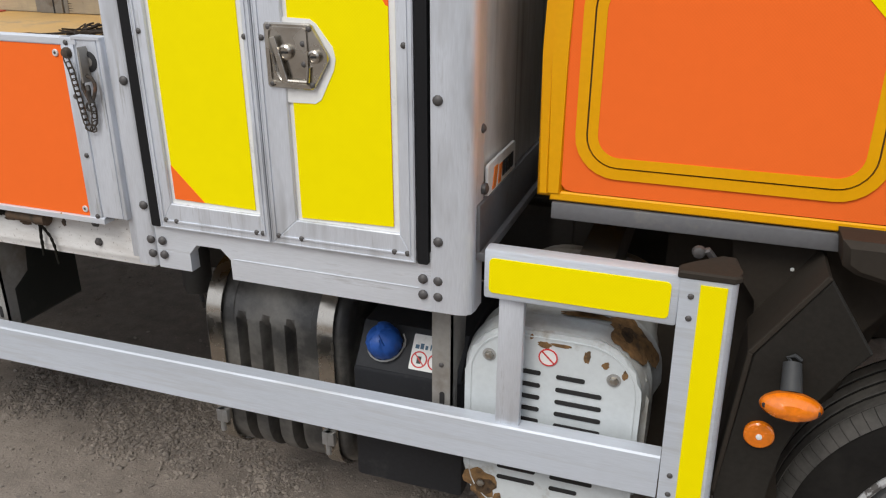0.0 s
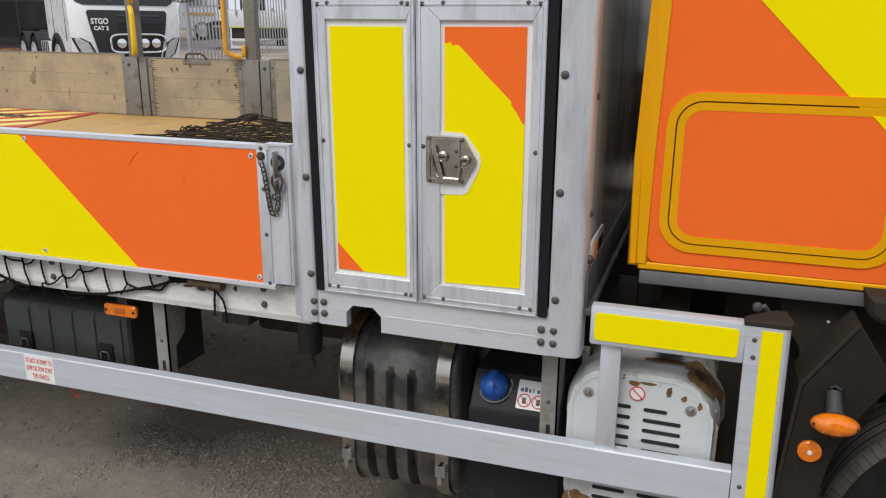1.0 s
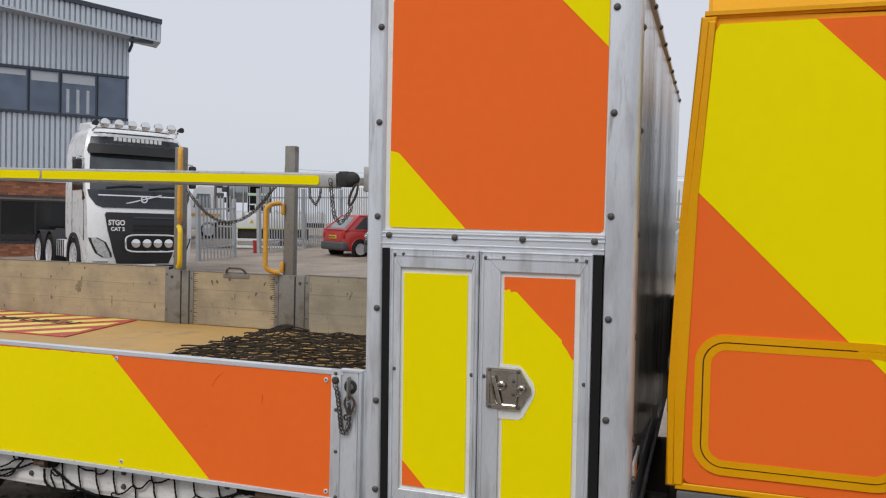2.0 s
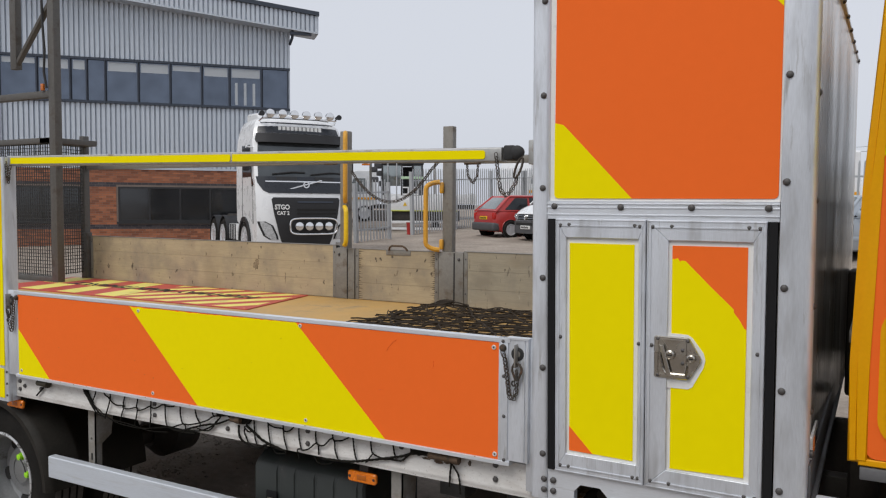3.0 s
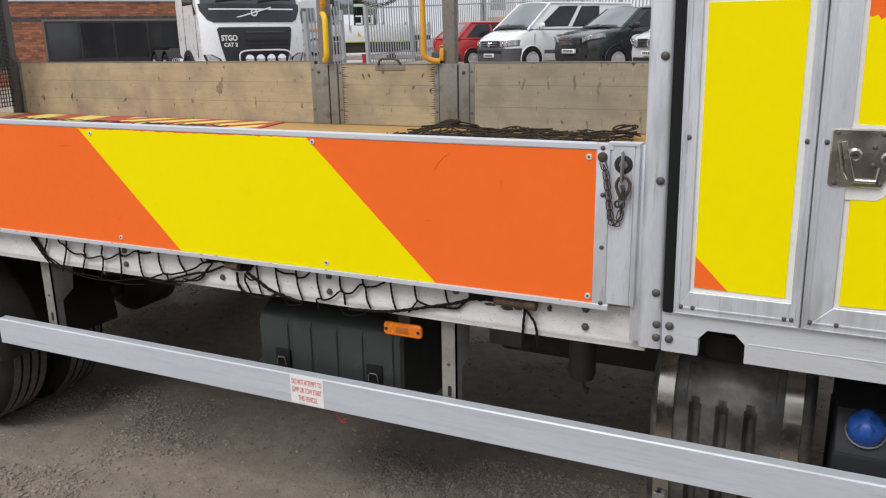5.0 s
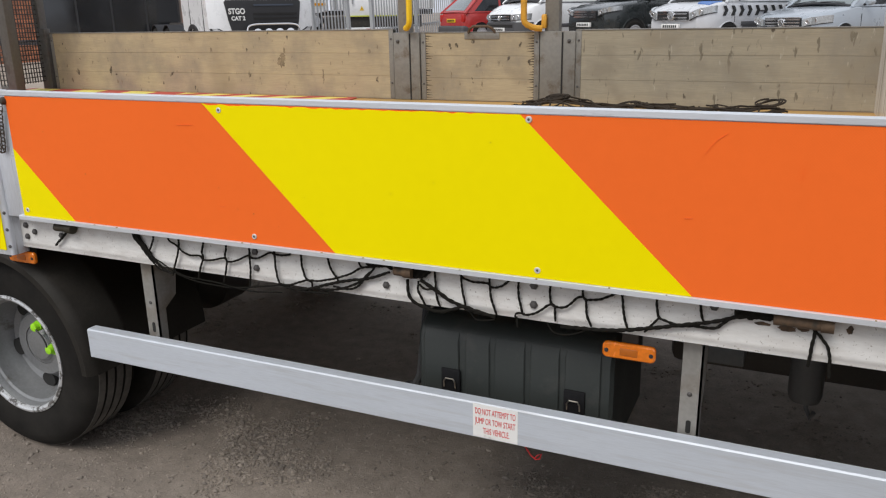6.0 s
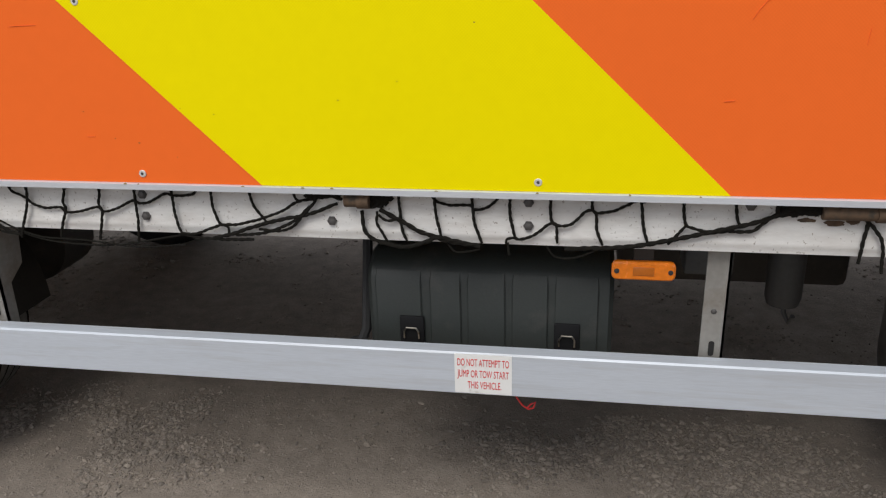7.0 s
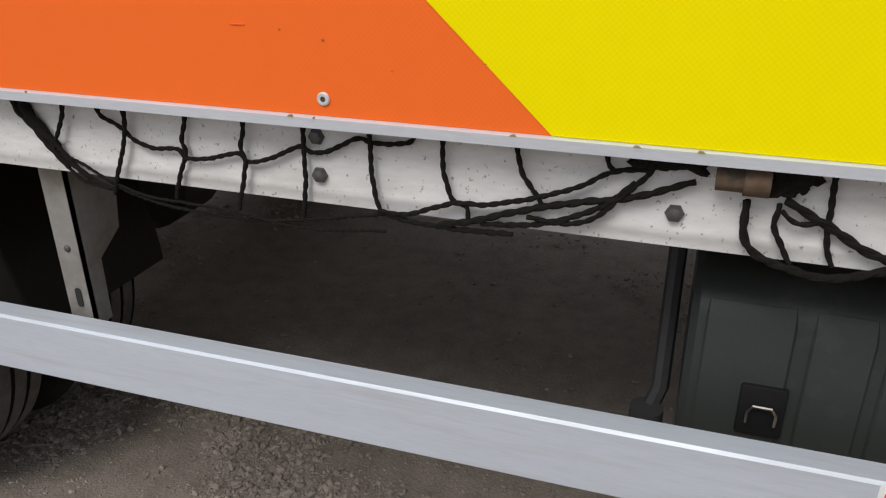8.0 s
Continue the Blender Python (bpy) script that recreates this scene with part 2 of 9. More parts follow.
flecks(ALU, (0.50, 0.515, 0.54), scale=9, stretch=(2.5, 2.5, 0.5), level=0.61, soft=0.10)
flecks(BOXSIDE, (0.30, 0.27, 0.235), scale=9, stretch=(1, 2.2, 0.08), level=0.62, soft=0.08)
flecks(PLY, (0.56, 0.33, 0.10), scale=3, level=0.56, soft=0.12)
DARK = surface("dark_recess", (0.018, 0.0175, 0.017), rough=0.9, bump=0)


# ---------------------------------------------------------------- mesh helpers
OFFS = {}


def thing(name, loc, label, category, group="", kind=""):
    ob = new(name)
    ob.location = loc
    OFFS[ob.name] = Vector(loc)
    return tagged(ob, label, category, group, kind)


def finish(bm, smooth=False, angle=35):
    bmesh.ops.recalc_face_normals(bm, faces=bm.faces)
    if smooth:
        for f in bm.faces:
            f.smooth = True
        for e in bm.edges:
            if len(e.link_faces) == 2 and e.calc_face_angle() > radians(angle):
                e.smooth = False


def part(name, bm, material, parent=None, label="", smooth=True):
    finish(bm, smooth)
    me = bpy.data.meshes.new(name)
    bm.to_mesh(me)
    bm.free()
    me.materials.append(material)
    ob = new(name, me)
    if parent is not None:
        ob.parent = parent
        if parent.name in OFFS:
            ob.location = -OFFS[parent.name]
    if label:
        ob["label"] = label
    return ob


def repeat(name, mesh, places, parent, label=""):
    """Objects of their own on one mesh, at world places."""
    for p in places:
        ob = new(name, mesh)
        ob.parent = parent
        ob.location = Vector(p) - OFFS.get(parent.name, Vector((0, 0, 0)))
        if label:
            ob["label"] = label


def B():
    return bmesh.new()


def box(bm, x0, x1, y0, y1, z0, z1, bevel=0.0, seg=2):
    vs = [bm.verts.new(p) for p in ((x0, y0, z0), (x1, y0, z0), (x1, y1, z0), (x0, y1, z0), (x0, y0, z1), (x1, y0, z1), (x1, y1, z1), (x0, y1, z1))]
    fs = [bm.faces.new([vs[i] for i in q]) for q in ((0, 3, 2, 1), (4, 5, 6, 7), (0, 1, 5, 4), (1, 2, 6, 5), (2, 3, 7, 6), (3, 0, 4, 7))]
    if bevel:
        es = list({e for f in fs for e in f.edges})
        bmesh.ops.bevel(bm, geom=es, offset=bevel, segments=seg, affect="EDGES", profile=0.5, clamp_overlap=True)
    return bm


def prism(bm, pts, d0, d1, axis="y", bevel=0.0):
    """A polygon extruded along an axis. pts: (x, z) for y, (y, z) for x, (x, y) for z."""
    def at(p, d):
        return (p[0], d, p[1]) if axis == "y" else (d, p[0], p[1]) if axis == "x" else (p[0], p[1], d)
    a = [bm.verts.new(at(p, d0)) for p in pts]
    b = [bm.verts.new(at(p, d1)) for p in pts]
    k = len(pts)
    f0, f1 = bm.faces.new(a), bm.faces.new(b[::-1])
    for i in range(k):
        bm.faces.new((a[i], a[(i + 1) % k], b[(i + 1) % k], b[i]))
    if bevel:
        bmesh.ops.bevel(bm, geom=list(set(f0.edges) | set(f1.edges)), offset=bevel, segments=1, affect="EDGES", clamp_overlap=True)
    return bm


def rrect(x0, x1, z0, z1, r, seg=5):
    out = []
    for cx, cz, a0 in ((x1 - r, z1 - r, 0), (x0 + r, z1 - r, 90), (x0 + r, z0 + r, 180), (x1 - r, z0 + r, 270)):
        for i in range(seg + 1):
            a = radians(a0 + 90 * i / seg)
            out.append((cx + r * math.cos(a), cz + r * math.sin(a)))
    return out


def ring(bm, outer, inner, d0, d1, axis="y"):
    """A frame between two outlines with the same count of points."""
    def at(p, d):
        return (p[0], d, p[1]) if axis == "y" else (d, p[0], p[1]) if axis == "x" else (p[0], p[1], d)
    vs = [[bm.verts.new(at(p, d)) for p in pts] for pts in (outer, inner) for d in (d0, d1)]
    k = len(outer)
    for a, b in ((0, 1), (1, 3), (3, 2), (2, 0)):
        for i in range(k):
            j = (i + 1) % k
            bm.faces.new((vs[a][i], vs[a][j], vs[b][j], vs[b][i]))
    return bm


def clip(poly, a, b, c):
    """The part of a polygon where a*x + b*z <= c."""
    out = []
    for i, p in enumerate(poly):
        q = poly[(i + 1) % len(poly)]
        u, v = a * p[0] + b * p[1] - c, a * q[0] + b * q[1] - c
        if u <= 0:
            out.append(p)
        if (u < 0 < v) or (v < 0 < u):
            k = u / (u - v)
            out.append((p[0] + k * (q[0] - p[0]), p[1] + k * (q[1] - p[1])))
    return out


def cyl(bm, p0, p1, r0, r1=None, seg=16, caps=True):
    p0, p1 = Vector(p0), Vector(p1)
    r1 = r0 if r1 is None else r1
    d = (p1 - p0).normalized()
    u = d.orthogonal().normalized()
    w = d.cross(u)
    a, b = [], []
    for i in range(seg):
        t = 2 * math.pi * i / seg
        v = u * math.cos(t) + w * math.sin(t)
        a.append(bm.verts.new(p0 + v * r0))
        b.append(bm.verts.new(p1 + v * r1))
    for i in range(seg):
        bm.faces.new((a[i], a[(i + 1) % seg], b[(i + 1) % seg], b[i]))
    if caps:
        bm.faces.new(a[::-1])
        bm.faces.new(b)
    return bm


def tube(bm, pts, r, seg=6, closed=False):
    """A round bar along a line of points."""
    pts = [Vector(p) for p in pts]
    pts = [p for i, p in enumerate(pts) if i == 0 or (p - pts[i - 1]).length > 1e-5]
    k = len(pts)
    rings, u = [], None
    for i, p in enumerate(pts):
        a = pts[i - 1] if (i or closed) else p
        b = pts[(i + 1) % k] if (i < k - 1 or closed) else p
        d = (b - a).normalized()
        u = d.orthogonal().normalized() if u is None else (u - d * u.dot(d)).normalized()
        w = d.cross(u)
        rings.append([bm.verts.new(p + (u * math.cos(2 * math.pi * j / seg) + w * math.sin(2 * math.pi * j / seg)) * r) for j in range(seg)])
    for i in range(k if closed else k - 1):
        a, b = rings[i], rings[(i + 1) % k]
        for j in range(seg):
            bm.faces.new((a[j], a[(j + 1) % seg], b[(j + 1) % seg], b[j]))
    if not closed:
        bm.faces.new(rings[0][::-1])
        bm.faces.new(rings[-1])
    return bm


def lathe(bm, prof, c, axis="y", seg=40, close=False):
    """A profile of (radius, place along the axis) turned about the axis through c."""
    rows = []
    for r, h in prof:
        row = []
        for i in range(seg):
            t = 2 * math.pi * i / seg
            a, b = r * math.cos(t), r * math.sin(t)
            row.append(bm.verts.new({"y": (c[0] + a, c[1] + h, c[2] + b), "x": (c[0] + h, c[1] + a, c[2] + b), "z": (c[0] + a, c[1] + b, c[2] + h)}[axis]))
        rows.append(row)
    pairs = list(zip(rows, rows[1:])) + ([(rows[-1], rows[0])] if close else [])
    for a, b in pairs:
        for i in range(seg):
            bm.faces.new((a[i], a[(i + 1) % seg], b[(i + 1) % seg], b[i]))
    if not close:
        bm.faces.new(rows[0])
        bm.faces.new(rows[-1])
    return bm


def lettering(name, text, size, material, m, parent, width=None, bold=0.0, label=""):
    """Flat letters as a mesh: the text runs along local x, stands along local y; m places it."""
    cu = bpy.data.curves.new(name, "FONT")
    cu.body, cu.size, cu.align_x, cu.align_y, cu.extrude, cu.offset = text, size, "CENTER", "CENTER", 0.0004, bold
    cu.space_line = 1.0
    tmp = bpy.data.objects.new(name, cu)
    scene.collection.objects.link(tmp)
    me = bpy.data.meshes.new_from_object(tmp.evaluated_get(bpy.context.evaluated_depsgraph_get()))
    bpy.data.objects.remove(tmp)
    if width:
        xs = [v.co.x for v in me.vertices]
        k = width / (max(xs) - min(xs))
        for v in me.vertices:
            v.co.x *= k
    me.transform(m)
    me.materials.clear()
    me.materials.append(material)
    ob = new(name, me)
    ob.parent = parent
    if parent.name in OFFS:
        ob.location = -OFFS[parent.name]
    if label:
        ob["label"] = label
    return ob


def stud_mesh(name, r, h, material, seg=10):
    """A domed rivet head that points to -y."""
    bm = B()
    lathe(bm, [(r, 0.002), (r, -h * 0.35), (r * 0.75, -h * 0.8), (r * 0.3, -h)], (0, 0, 0), "y", seg)
    finish(bm, True)
    me = bpy.data.meshes.new(name)
    bm.to_mesh(me)
    bm.free()
    me.materials.append(material)
    return me


RV = stud_mesh("rivet", 0.0105, 0.007, RIVET)
RVS = stud_mesh("rivet", 0.0062, 0.004, RIVET, 8)
SCREWM = surface("dull_screw_cap", (0.62, 0.61, 0.59), rough=0.5, metal=0.2, var=0.2, scale=80)
def screw_mesh():
    """A pale washer-head screw with a dark socket."""
    bm = B()
    lathe(bm, [(0.0082, 0.002), (0.0082, -0.0012), (0.0068, -0.0022), (0.0034, -0.0022), (0.0030, -0.0008), (0.0008, -0.0008)], (0, 0, 0), "y", 14)
    finish(bm, True)
    me = bpy.data.meshes.new("screw")
    bm.to_mesh(me)
    bm.free()
    me.materials.append(SCREWM)
    me.materials.append(RIVET)
    for p in me.polygons:
        if all(math.hypot(me.vertices[i].co.x, me.vertices[i].co.z) < 0.0036 for i in p.vertices):
            p.material_index = 1
    return me


SCREW = screw_mesh()
BOLT = stud_mesh("bolt", 0.011, 0.010, RIVET, 6)


def chain(bm, pts, link=0.03, r=0.0022):
    """Links along a line of points, each turned a quarter from the last."""
    pts = [Vector(p) for p in pts]
    line = []
    for a, b in zip(pts, pts[1:]):
        k = max(1, int((b - a).length / 0.004))
        line += [a.lerp(b, i / k) for i in range(k)]
    line.append(pts[-1])
    acc, last, i, flip = 0, line[0], 0, 0
    for q in line[1:]:
        acc += (q - last).length
        if acc >= link * 0.80:
            d = (q - last).normalized()
            d = d if d.length else Vector((0, 0, -1))
            side = Vector((0, 1, 0)) if flip else d.cross(Vector((0, 1, 0))).normalized()
            if side.length < 0.1:
                side = Vector((1, 0, 0))
            w = link * 0.235
            pp = [last.lerp(q, 0.5) + d * (link / 2 - w) * s + (d * math.cos(t) * s2 + side * math.sin(t)) * w for s, s2, t in
                  ((1, 1, -1.57), (1, 1, -0.6), (1, 1, 0.6), (1, 1, 1.57), (-1, -1, 1.57), (-1, -1, 0.6), (-1, -1, -0.6), (-1, -1, -1.57))]
            tube(bm, pp, r, 5, closed=True)
            last, acc, flip = q, 0, 1 - flip
    return bm


# ---------------------------------------------------------------- ground
def yard_z(x, y):
    """The yard is level at the truck and climbs gently behind it."""
    t = max(0.0, min(y, 45.0) - 4.5)
    return 0.045 * (t * t / (t + 1.2)) + 0.08 * math.exp(-((x + 4.8) ** 2 + (y - 19.0) ** 2) / 16.0)


def drift(x, y):
    """Where loose gravel has gathered, 0 to about 1."""
    heap = sum(k * math.exp(-((x - a) / w) ** 2 - ((y - b) / (w * 0.6)) ** 2) for a, b, w, k in ((-3.60, 1.83, 0.30, 0.6), (-1.95, 2.02, 0.38, 0.4), (-2.45, 2.12, 0.17, -0.6), (-4.19, 1.90, 0.22, 0.3), (-4.02, 1.60, 0.16, -0.5), (-3.96, 1.80, 0.16, -0.4), (-2.90, 1.76, 0.35, -0.4), (-3.20, 2.02, 0.25, -0.3)))
    return max(0.0, -0.04 + heap + 0.65 * noise.noise((x * 0.9, y * 1.7, 11)) + 0.6 * noise.noise((x * 3.4, y * 3.4, 4)) + 0.25 * noise.noise((x * 9, y * 9, 6)))


def relief(x, y):
    """Small unevenness of the compacted gravel."""
    d = min(1.0, drift(x, y) * 2.5)
    return 0.012 * noise.noise((x * 1.3, y * 1.3, 0)) + d * (0.006 + 0.006 * noise.noise((x * 9, y * 9, 3)) + 0.006 * noise.noise((x * 21, y * 21, 5))) + 0.0015 * noise.noise((x * 40, y * 40, 7))


def gravel_surface():
    m = bpy.data.materials.new("gravel_yard")
    m.use_nodes = True
    n, l = m.node_tree.nodes, m.node_tree.links
    b = n["Principled BSDF"]
    tc = n.new("ShaderNodeTexCoord")
    big = n.new("ShaderNodeTexNoise")
    big.inputs["Scale"].default_value, big.inputs["Detail"].default_value = 0.9, 8
    mid = n.new("ShaderNodeTexNoise")
    mid.inputs["Scale"].default_value, mid.inputs["Detail"].default_value = 14, 8
    sm = n.new("ShaderNodeTexVoronoi")
    sm.inputs["Scale"].default_value = 190
    tiny = n.new("ShaderNodeTexNoise")
    tiny.inputs["Scale"].default_value, tiny.inputs["Detail"].default_value = 160, 6
    for q in (big, mid, sm, tiny):
        l.new(tc.outputs["Object"], q.inputs["Vector"])
    cr = n.new("ShaderNodeValToRGB")
    cr.color_ramp.elements[0].position, cr.color_ramp.elements[1].position = 0.36, 0.66
    cr.color_ramp.elements[0].color, cr.color_ramp.elements[1].color = (0.222, 0.190, 0.162, 1), (0.305, 0.263, 0.224, 1)
    l.new(big.outputs["Fac"], cr.inputs[0])
    cr2 = n.new("ShaderNodeValToRGB")
    cr2.color_ramp.elements[0].position, cr2.color_ramp.elements[1].position = 0.3, 0.7
    cr2.color_ramp.elements[0].color, cr2.color_ramp.elements[1].color = (0.84, 0.835, 0.83, 1), (1.13, 1.125, 1.12, 1)
    l.new(mid.outputs["Fac"], cr2.inputs[0])
    mx = n.new("ShaderNodeMix")
    mx.data_type, mx.blend_type = "RGBA", "MULTIPLY"
    mx.inputs["Factor"].default_value = 1
    l.new(cr.outputs[0], mx.inputs["A"])
    l.new(cr2.outputs[0], mx.inputs["B"])
    cr3 = n.new("ShaderNodeValToRGB")
    cr3.color_ramp.elements[0].color, cr3.color_ramp.elements[1].color = (0.72, 0.72, 0.72, 1), (1.25, 1.24, 1.22, 1)
    l.new(sm.outputs["Color"], cr3.inputs[0])
    mx2 = n.new("ShaderNodeMix")
    mx2.data_type, mx2.blend_type = "RGBA", "MULTIPLY"
    mx2.inputs["Factor"].default_value = 0.45
    l.new(mx.outputs["Result"], mx2.inputs["A"])
    l.new(cr3.outputs[0], mx2.inputs["B"])
    sep = n.new("ShaderNodeSeparateXYZ")
    l.new(tc.outputs["Object"], sep.inputs[0])
    wob = n.new("ShaderNodeMath")
    wob.operation = "MULTIPLY_ADD"
    wob.inputs[1].default_value = 4.0
    l.new(big.outputs["Fac"], wob.inputs[0])
    l.new(sep.outputs["Y"], wob.inputs[2])
    # gravel colour grows paler from near to far, with a noisy edge
    far_tone = n.new("ShaderNodeMapRange")
    far_tone.inputs["From Min"].default_value, far_tone.inputs["From Max"].default_value = 6.0, 12.0
    far_tone.inputs["To Min"].default_value, far_tone.inputs["To Max"].default_value = 0.97, 1.28
    l.new(wob.outputs[0], far_tone.inputs["Value"])
    toned = n.new("ShaderNodeVectorMath")
    toned.operation = "SCALE"
    l.new(mx2.outputs["Result"], toned.inputs[0])
    l.new(far_tone.outputs[0], toned.inputs["Scale"])
    l.new(toned.outputs["Vector"], b.inputs["Base Color"])
    b.inputs["Roughness"].default_value = 0.95
    b.inputs["Specular IOR Level"].default_value = 0.2
    grit = n.new("ShaderNodeTexNoise")
    grit.inputs["Scale"].default_value, grit.inputs["Detail"].default_value, grit.inputs["Roughness"].default_value = 48, 10, 0.72
    l.new(tc.outputs["Object"], grit.inputs["Vector"])
    ad = n.new("ShaderNodeMath")
    ad.operation = "MULTIPLY_ADD"
    ad.inputs[1].default_value = 0.5
    l.new(tiny.outputs["Fac"], ad.inputs[0])
    l.new(grit.outputs["Fac"], ad.inputs[2])
    bp = n.new("ShaderNodeBump")
    bp.inputs["Strength"].default_value, bp.inputs["Distance"].default_value = 0.55, 0.012
    l.new(ad.outputs[0], bp.inputs["Height"])
    l.new(bp.outputs[0], b.inputs["Normal"])
    return m


GRAVEL = gravel_surface()


def build_ground():
    xs = np.concatenate([np.linspace(-900, -60, 12), np.linspace(-45, -8.5, 24), np.linspace(-8, -6.7, 14), np.arange(-6.6, 1.6, 0.02), np.linspace(1.7, 2.6, 10), np.linspace(3, 45, 24), np.linspace(60, 900, 12)])
    ys = np.concatenate([np.linspace(-900, -40, 12), np.linspace(-30, -0.9, 22), np.arange(-0.6, 0.2, 0.04), np.arange(0.2, 4.6, 0.02), np.linspace(4.9, 60, 64), np.linspace(80, 1500, 16)])
    verts = []
    for y in ys:
        for x in xs:
            z = yard_z(x, y)
            if -8.1 < x < 2.7 and -1.6 < y < 5.1:
                z += relief(x, y)
            verts.append((x, y, z - 0.004))
    k = len(xs)
    faces = [(j * k + i, j * k + i + 1, (j + 1) * k + i + 1, (j + 1) * k + i) for j in range(len(ys) - 1) for i in range(k - 1)]
    me = bpy.data.meshes.new("ground")
    me.from_pydata(verts, [], faces)
    me.polygons.foreach_set("use_smooth", [True] * len(faces))
    me.materials.append(GRAVEL)
    tagged(new("ground", me), "grey-brown compacted gravel yard with loose stones", "ground", kind="structure")


build_ground()


def stone_surface():
    m = surface("loose_stone", (0.26, 0.226, 0.193), rough=0.95, var=0.25, scale=9, fine=120, bump=0.5, spec=0.2)
    n, l = m.node_tree.nodes, m.node_tree.links
    b = n["Principled BSDF"]
    src = b.inputs["Base Color"].links[0].from_socket
    g = n.new("ShaderNodeNewGeometry")
    cr = n.new("ShaderNodeValToRGB")
    cr.color_ramp.elements[0].color, cr.color_ramp.elements[1].color = (0.72, 0.72, 0.73, 1), (1.2, 1.19, 1.17, 1)
    l.new(g.outputs["Random Per Island"], cr.inputs[0])
    mx = n.new("ShaderNodeMix")
    mx.data_type, mx.blend_type = "RGBA", "MULTIPLY"
    mx.inputs["Factor"].default_value = 1
    l.new(src, mx.inputs["A"])
    l.new(cr.outputs[0], mx.inputs["B"])
    l.new(mx.outputs["Result"], b.inputs["Base Color"])
    return m


STONE = stone_surface()


def build_pebbles():
    """Loose gravel, thick in drifts, with crumbs of grit among the stones."""
    rnd = random.Random(5)
    gen = np.random.default_rng(5)
    base = B()
    bmesh.ops.create_icosphere(base, subdivisions=1, radius=1.0)
    ico = np.array([v.co[:] for v in base.verts])
    tris = np.array([[v.index for v in f.verts] for f in base.faces])
    base.free()
    octa = np.array([(1, 0, 0), (0, 1, 0), (-1, 0, 0), (0, -1, 0), (0, 0, 1), (0, 0, -1)], float)
    otri = np.array([(0, 1, 4), (1, 2, 4), (2, 3, 4), (3, 0, 4), (1, 0, 5), (2, 1, 5), (3, 2, 5), (0, 3, 5)])
    vs, fs, o = [], [], 0
    for want, shape, tri, lo, hi, power, floor in ((24000, ico, tris, 0.0030, 0.0085, 2.6, 0.02), (60000, octa, otri, 0.0018, 0.0046, 1.5, 0.06)):
        count = 0
        while count < want:
            x, y = rnd.uniform(-5.6, 1.2), (rnd.uniform(0.5, 2.2) if rnd.random() < 0.72 else rnd.uniform(0.3, 4.3))
            d = drift(x, y)
            if rnd.random() > floor + d * 1.8:
                continue
            s = lo + hi * rnd.random() ** power + (0.010 if hi > 0.01 and rnd.random() > 0.985 else 0)
            a = rnd.uniform(0, 6.28)
            ca, sa = math.cos(a), math.sin(a)
            size = np.array([s * rnd.uniform(0.9, 1.7), s * rnd.uniform(0.7, 1.1), s * rnd.uniform(0.45, 0.8)])
            p = shape * size * gen.uniform(0.7, 1.2, (len(shape), 1))
            q = np.column_stack((x + p[:, 0] * ca - p[:, 1] * sa, y + p[:, 0] * sa + p[:, 1] * ca, relief(x, y) - 0.004 + size[2] * 0.35 + p[:, 2]))
            vs.append(q)
            fs.append(tri + o)
            o += len(shape)
            count += 1
    me = bpy.data.meshes.new("gravel")
    me.from_pydata(np.concatenate(vs).tolist(), [], np.concatenate(fs).tolist())
    me.materials.append(STONE)
    tagged(new("gravel", me), "loose grey gravel stones scattered over the yard", "gravel", kind="stuff")


build_pebbles()

# ---------------------------------------------------------------- the flatbed truck
truck = thing("flatbed_truck", (-2.6, 2.65, 0), "flatbed works truck with orange and yellow chevron film, parked on gravel", "truck")
FACE = 1.400     # the plane of the body side
SLOPE = 1.045    # run of the chevron edges


def alu_post(x0, x1, y0, y1, z0, z1, r=0.012):
    bm = B()
    prism(bm, rrect(x0, x1, y0, y1, r, 4), z0, z1, "z")
    return bm


# -- chassis
bm = B()
for y in (2.18, 3.04):
    box(bm, -6.9, 1.6, y, y + 0.07, 0.63, 0.90, 0.006)
chassis = part("chassis", bm, CHASSIS, truck, "black steel chassis rails")
bm = B()
for x in (-6.6, -5.4, -3.35, -2.9, -1.6, -0.4):
    bm = B()
    box(bm, x, x + 0.08, 1.55, 3.75, 0.9, 1.0, 0.004)
    part("cross_member", bm, CHASSIS, chassis)
# unseen box added on the far side to keep daylight off the ground
bm = B()
box(bm, -1.95, -0.72, 3.56, 3.835, 0.40, 0.95, 0.02)
part("far_locker", bm, CHASSIS, truck, "unseen black box added on the far side to block light")
bm = B()
box(bm, -2.15, -1.45, 2.3, 2.95, 0.45, 0.92, 0.03)
part("gearbox_guard", bm, CHASSIS, chassis)
bm = B()
cyl(bm, (-4.4, 2.65, 0.55), (-1.2, 2.65, 0.66), 0.05, seg=16)
part("propshaft", bm, CHASSIS, chassis)
bm = B()
cyl(bm, (-4.5, 1.9, 0.40), (-4.5, 3.4, 0.40), 0.06, seg=20)
lathe(bm, [(0.08, -0.2), (0.17, -0.1), (0.17, 0.1), (0.08, 0.2)], (-4.5, 2.65, 0.40), "y", 24)
part("rear_axle", bm, CHASSIS, chassis)
bm = B()
lathe(bm, [(0.02, 0.527), (0.042, 0.53), (0.048, 0.55), (0.048, 0.79), (0.038, 0.81)], (-1.716, 2.0, 0), "z", 24)
cyl(bm, (-1.716, 2.0, 0.80), (-1.716, 2.0, 0.9), 0.035, seg=16)
tube(bm, [(-1.712, 2.0, 0.545), (-1.708, 2.0, 0.50), (-1.695, 1.99, 0.475), (-1.688, 1.98, 0.50)], 0.007, 7)
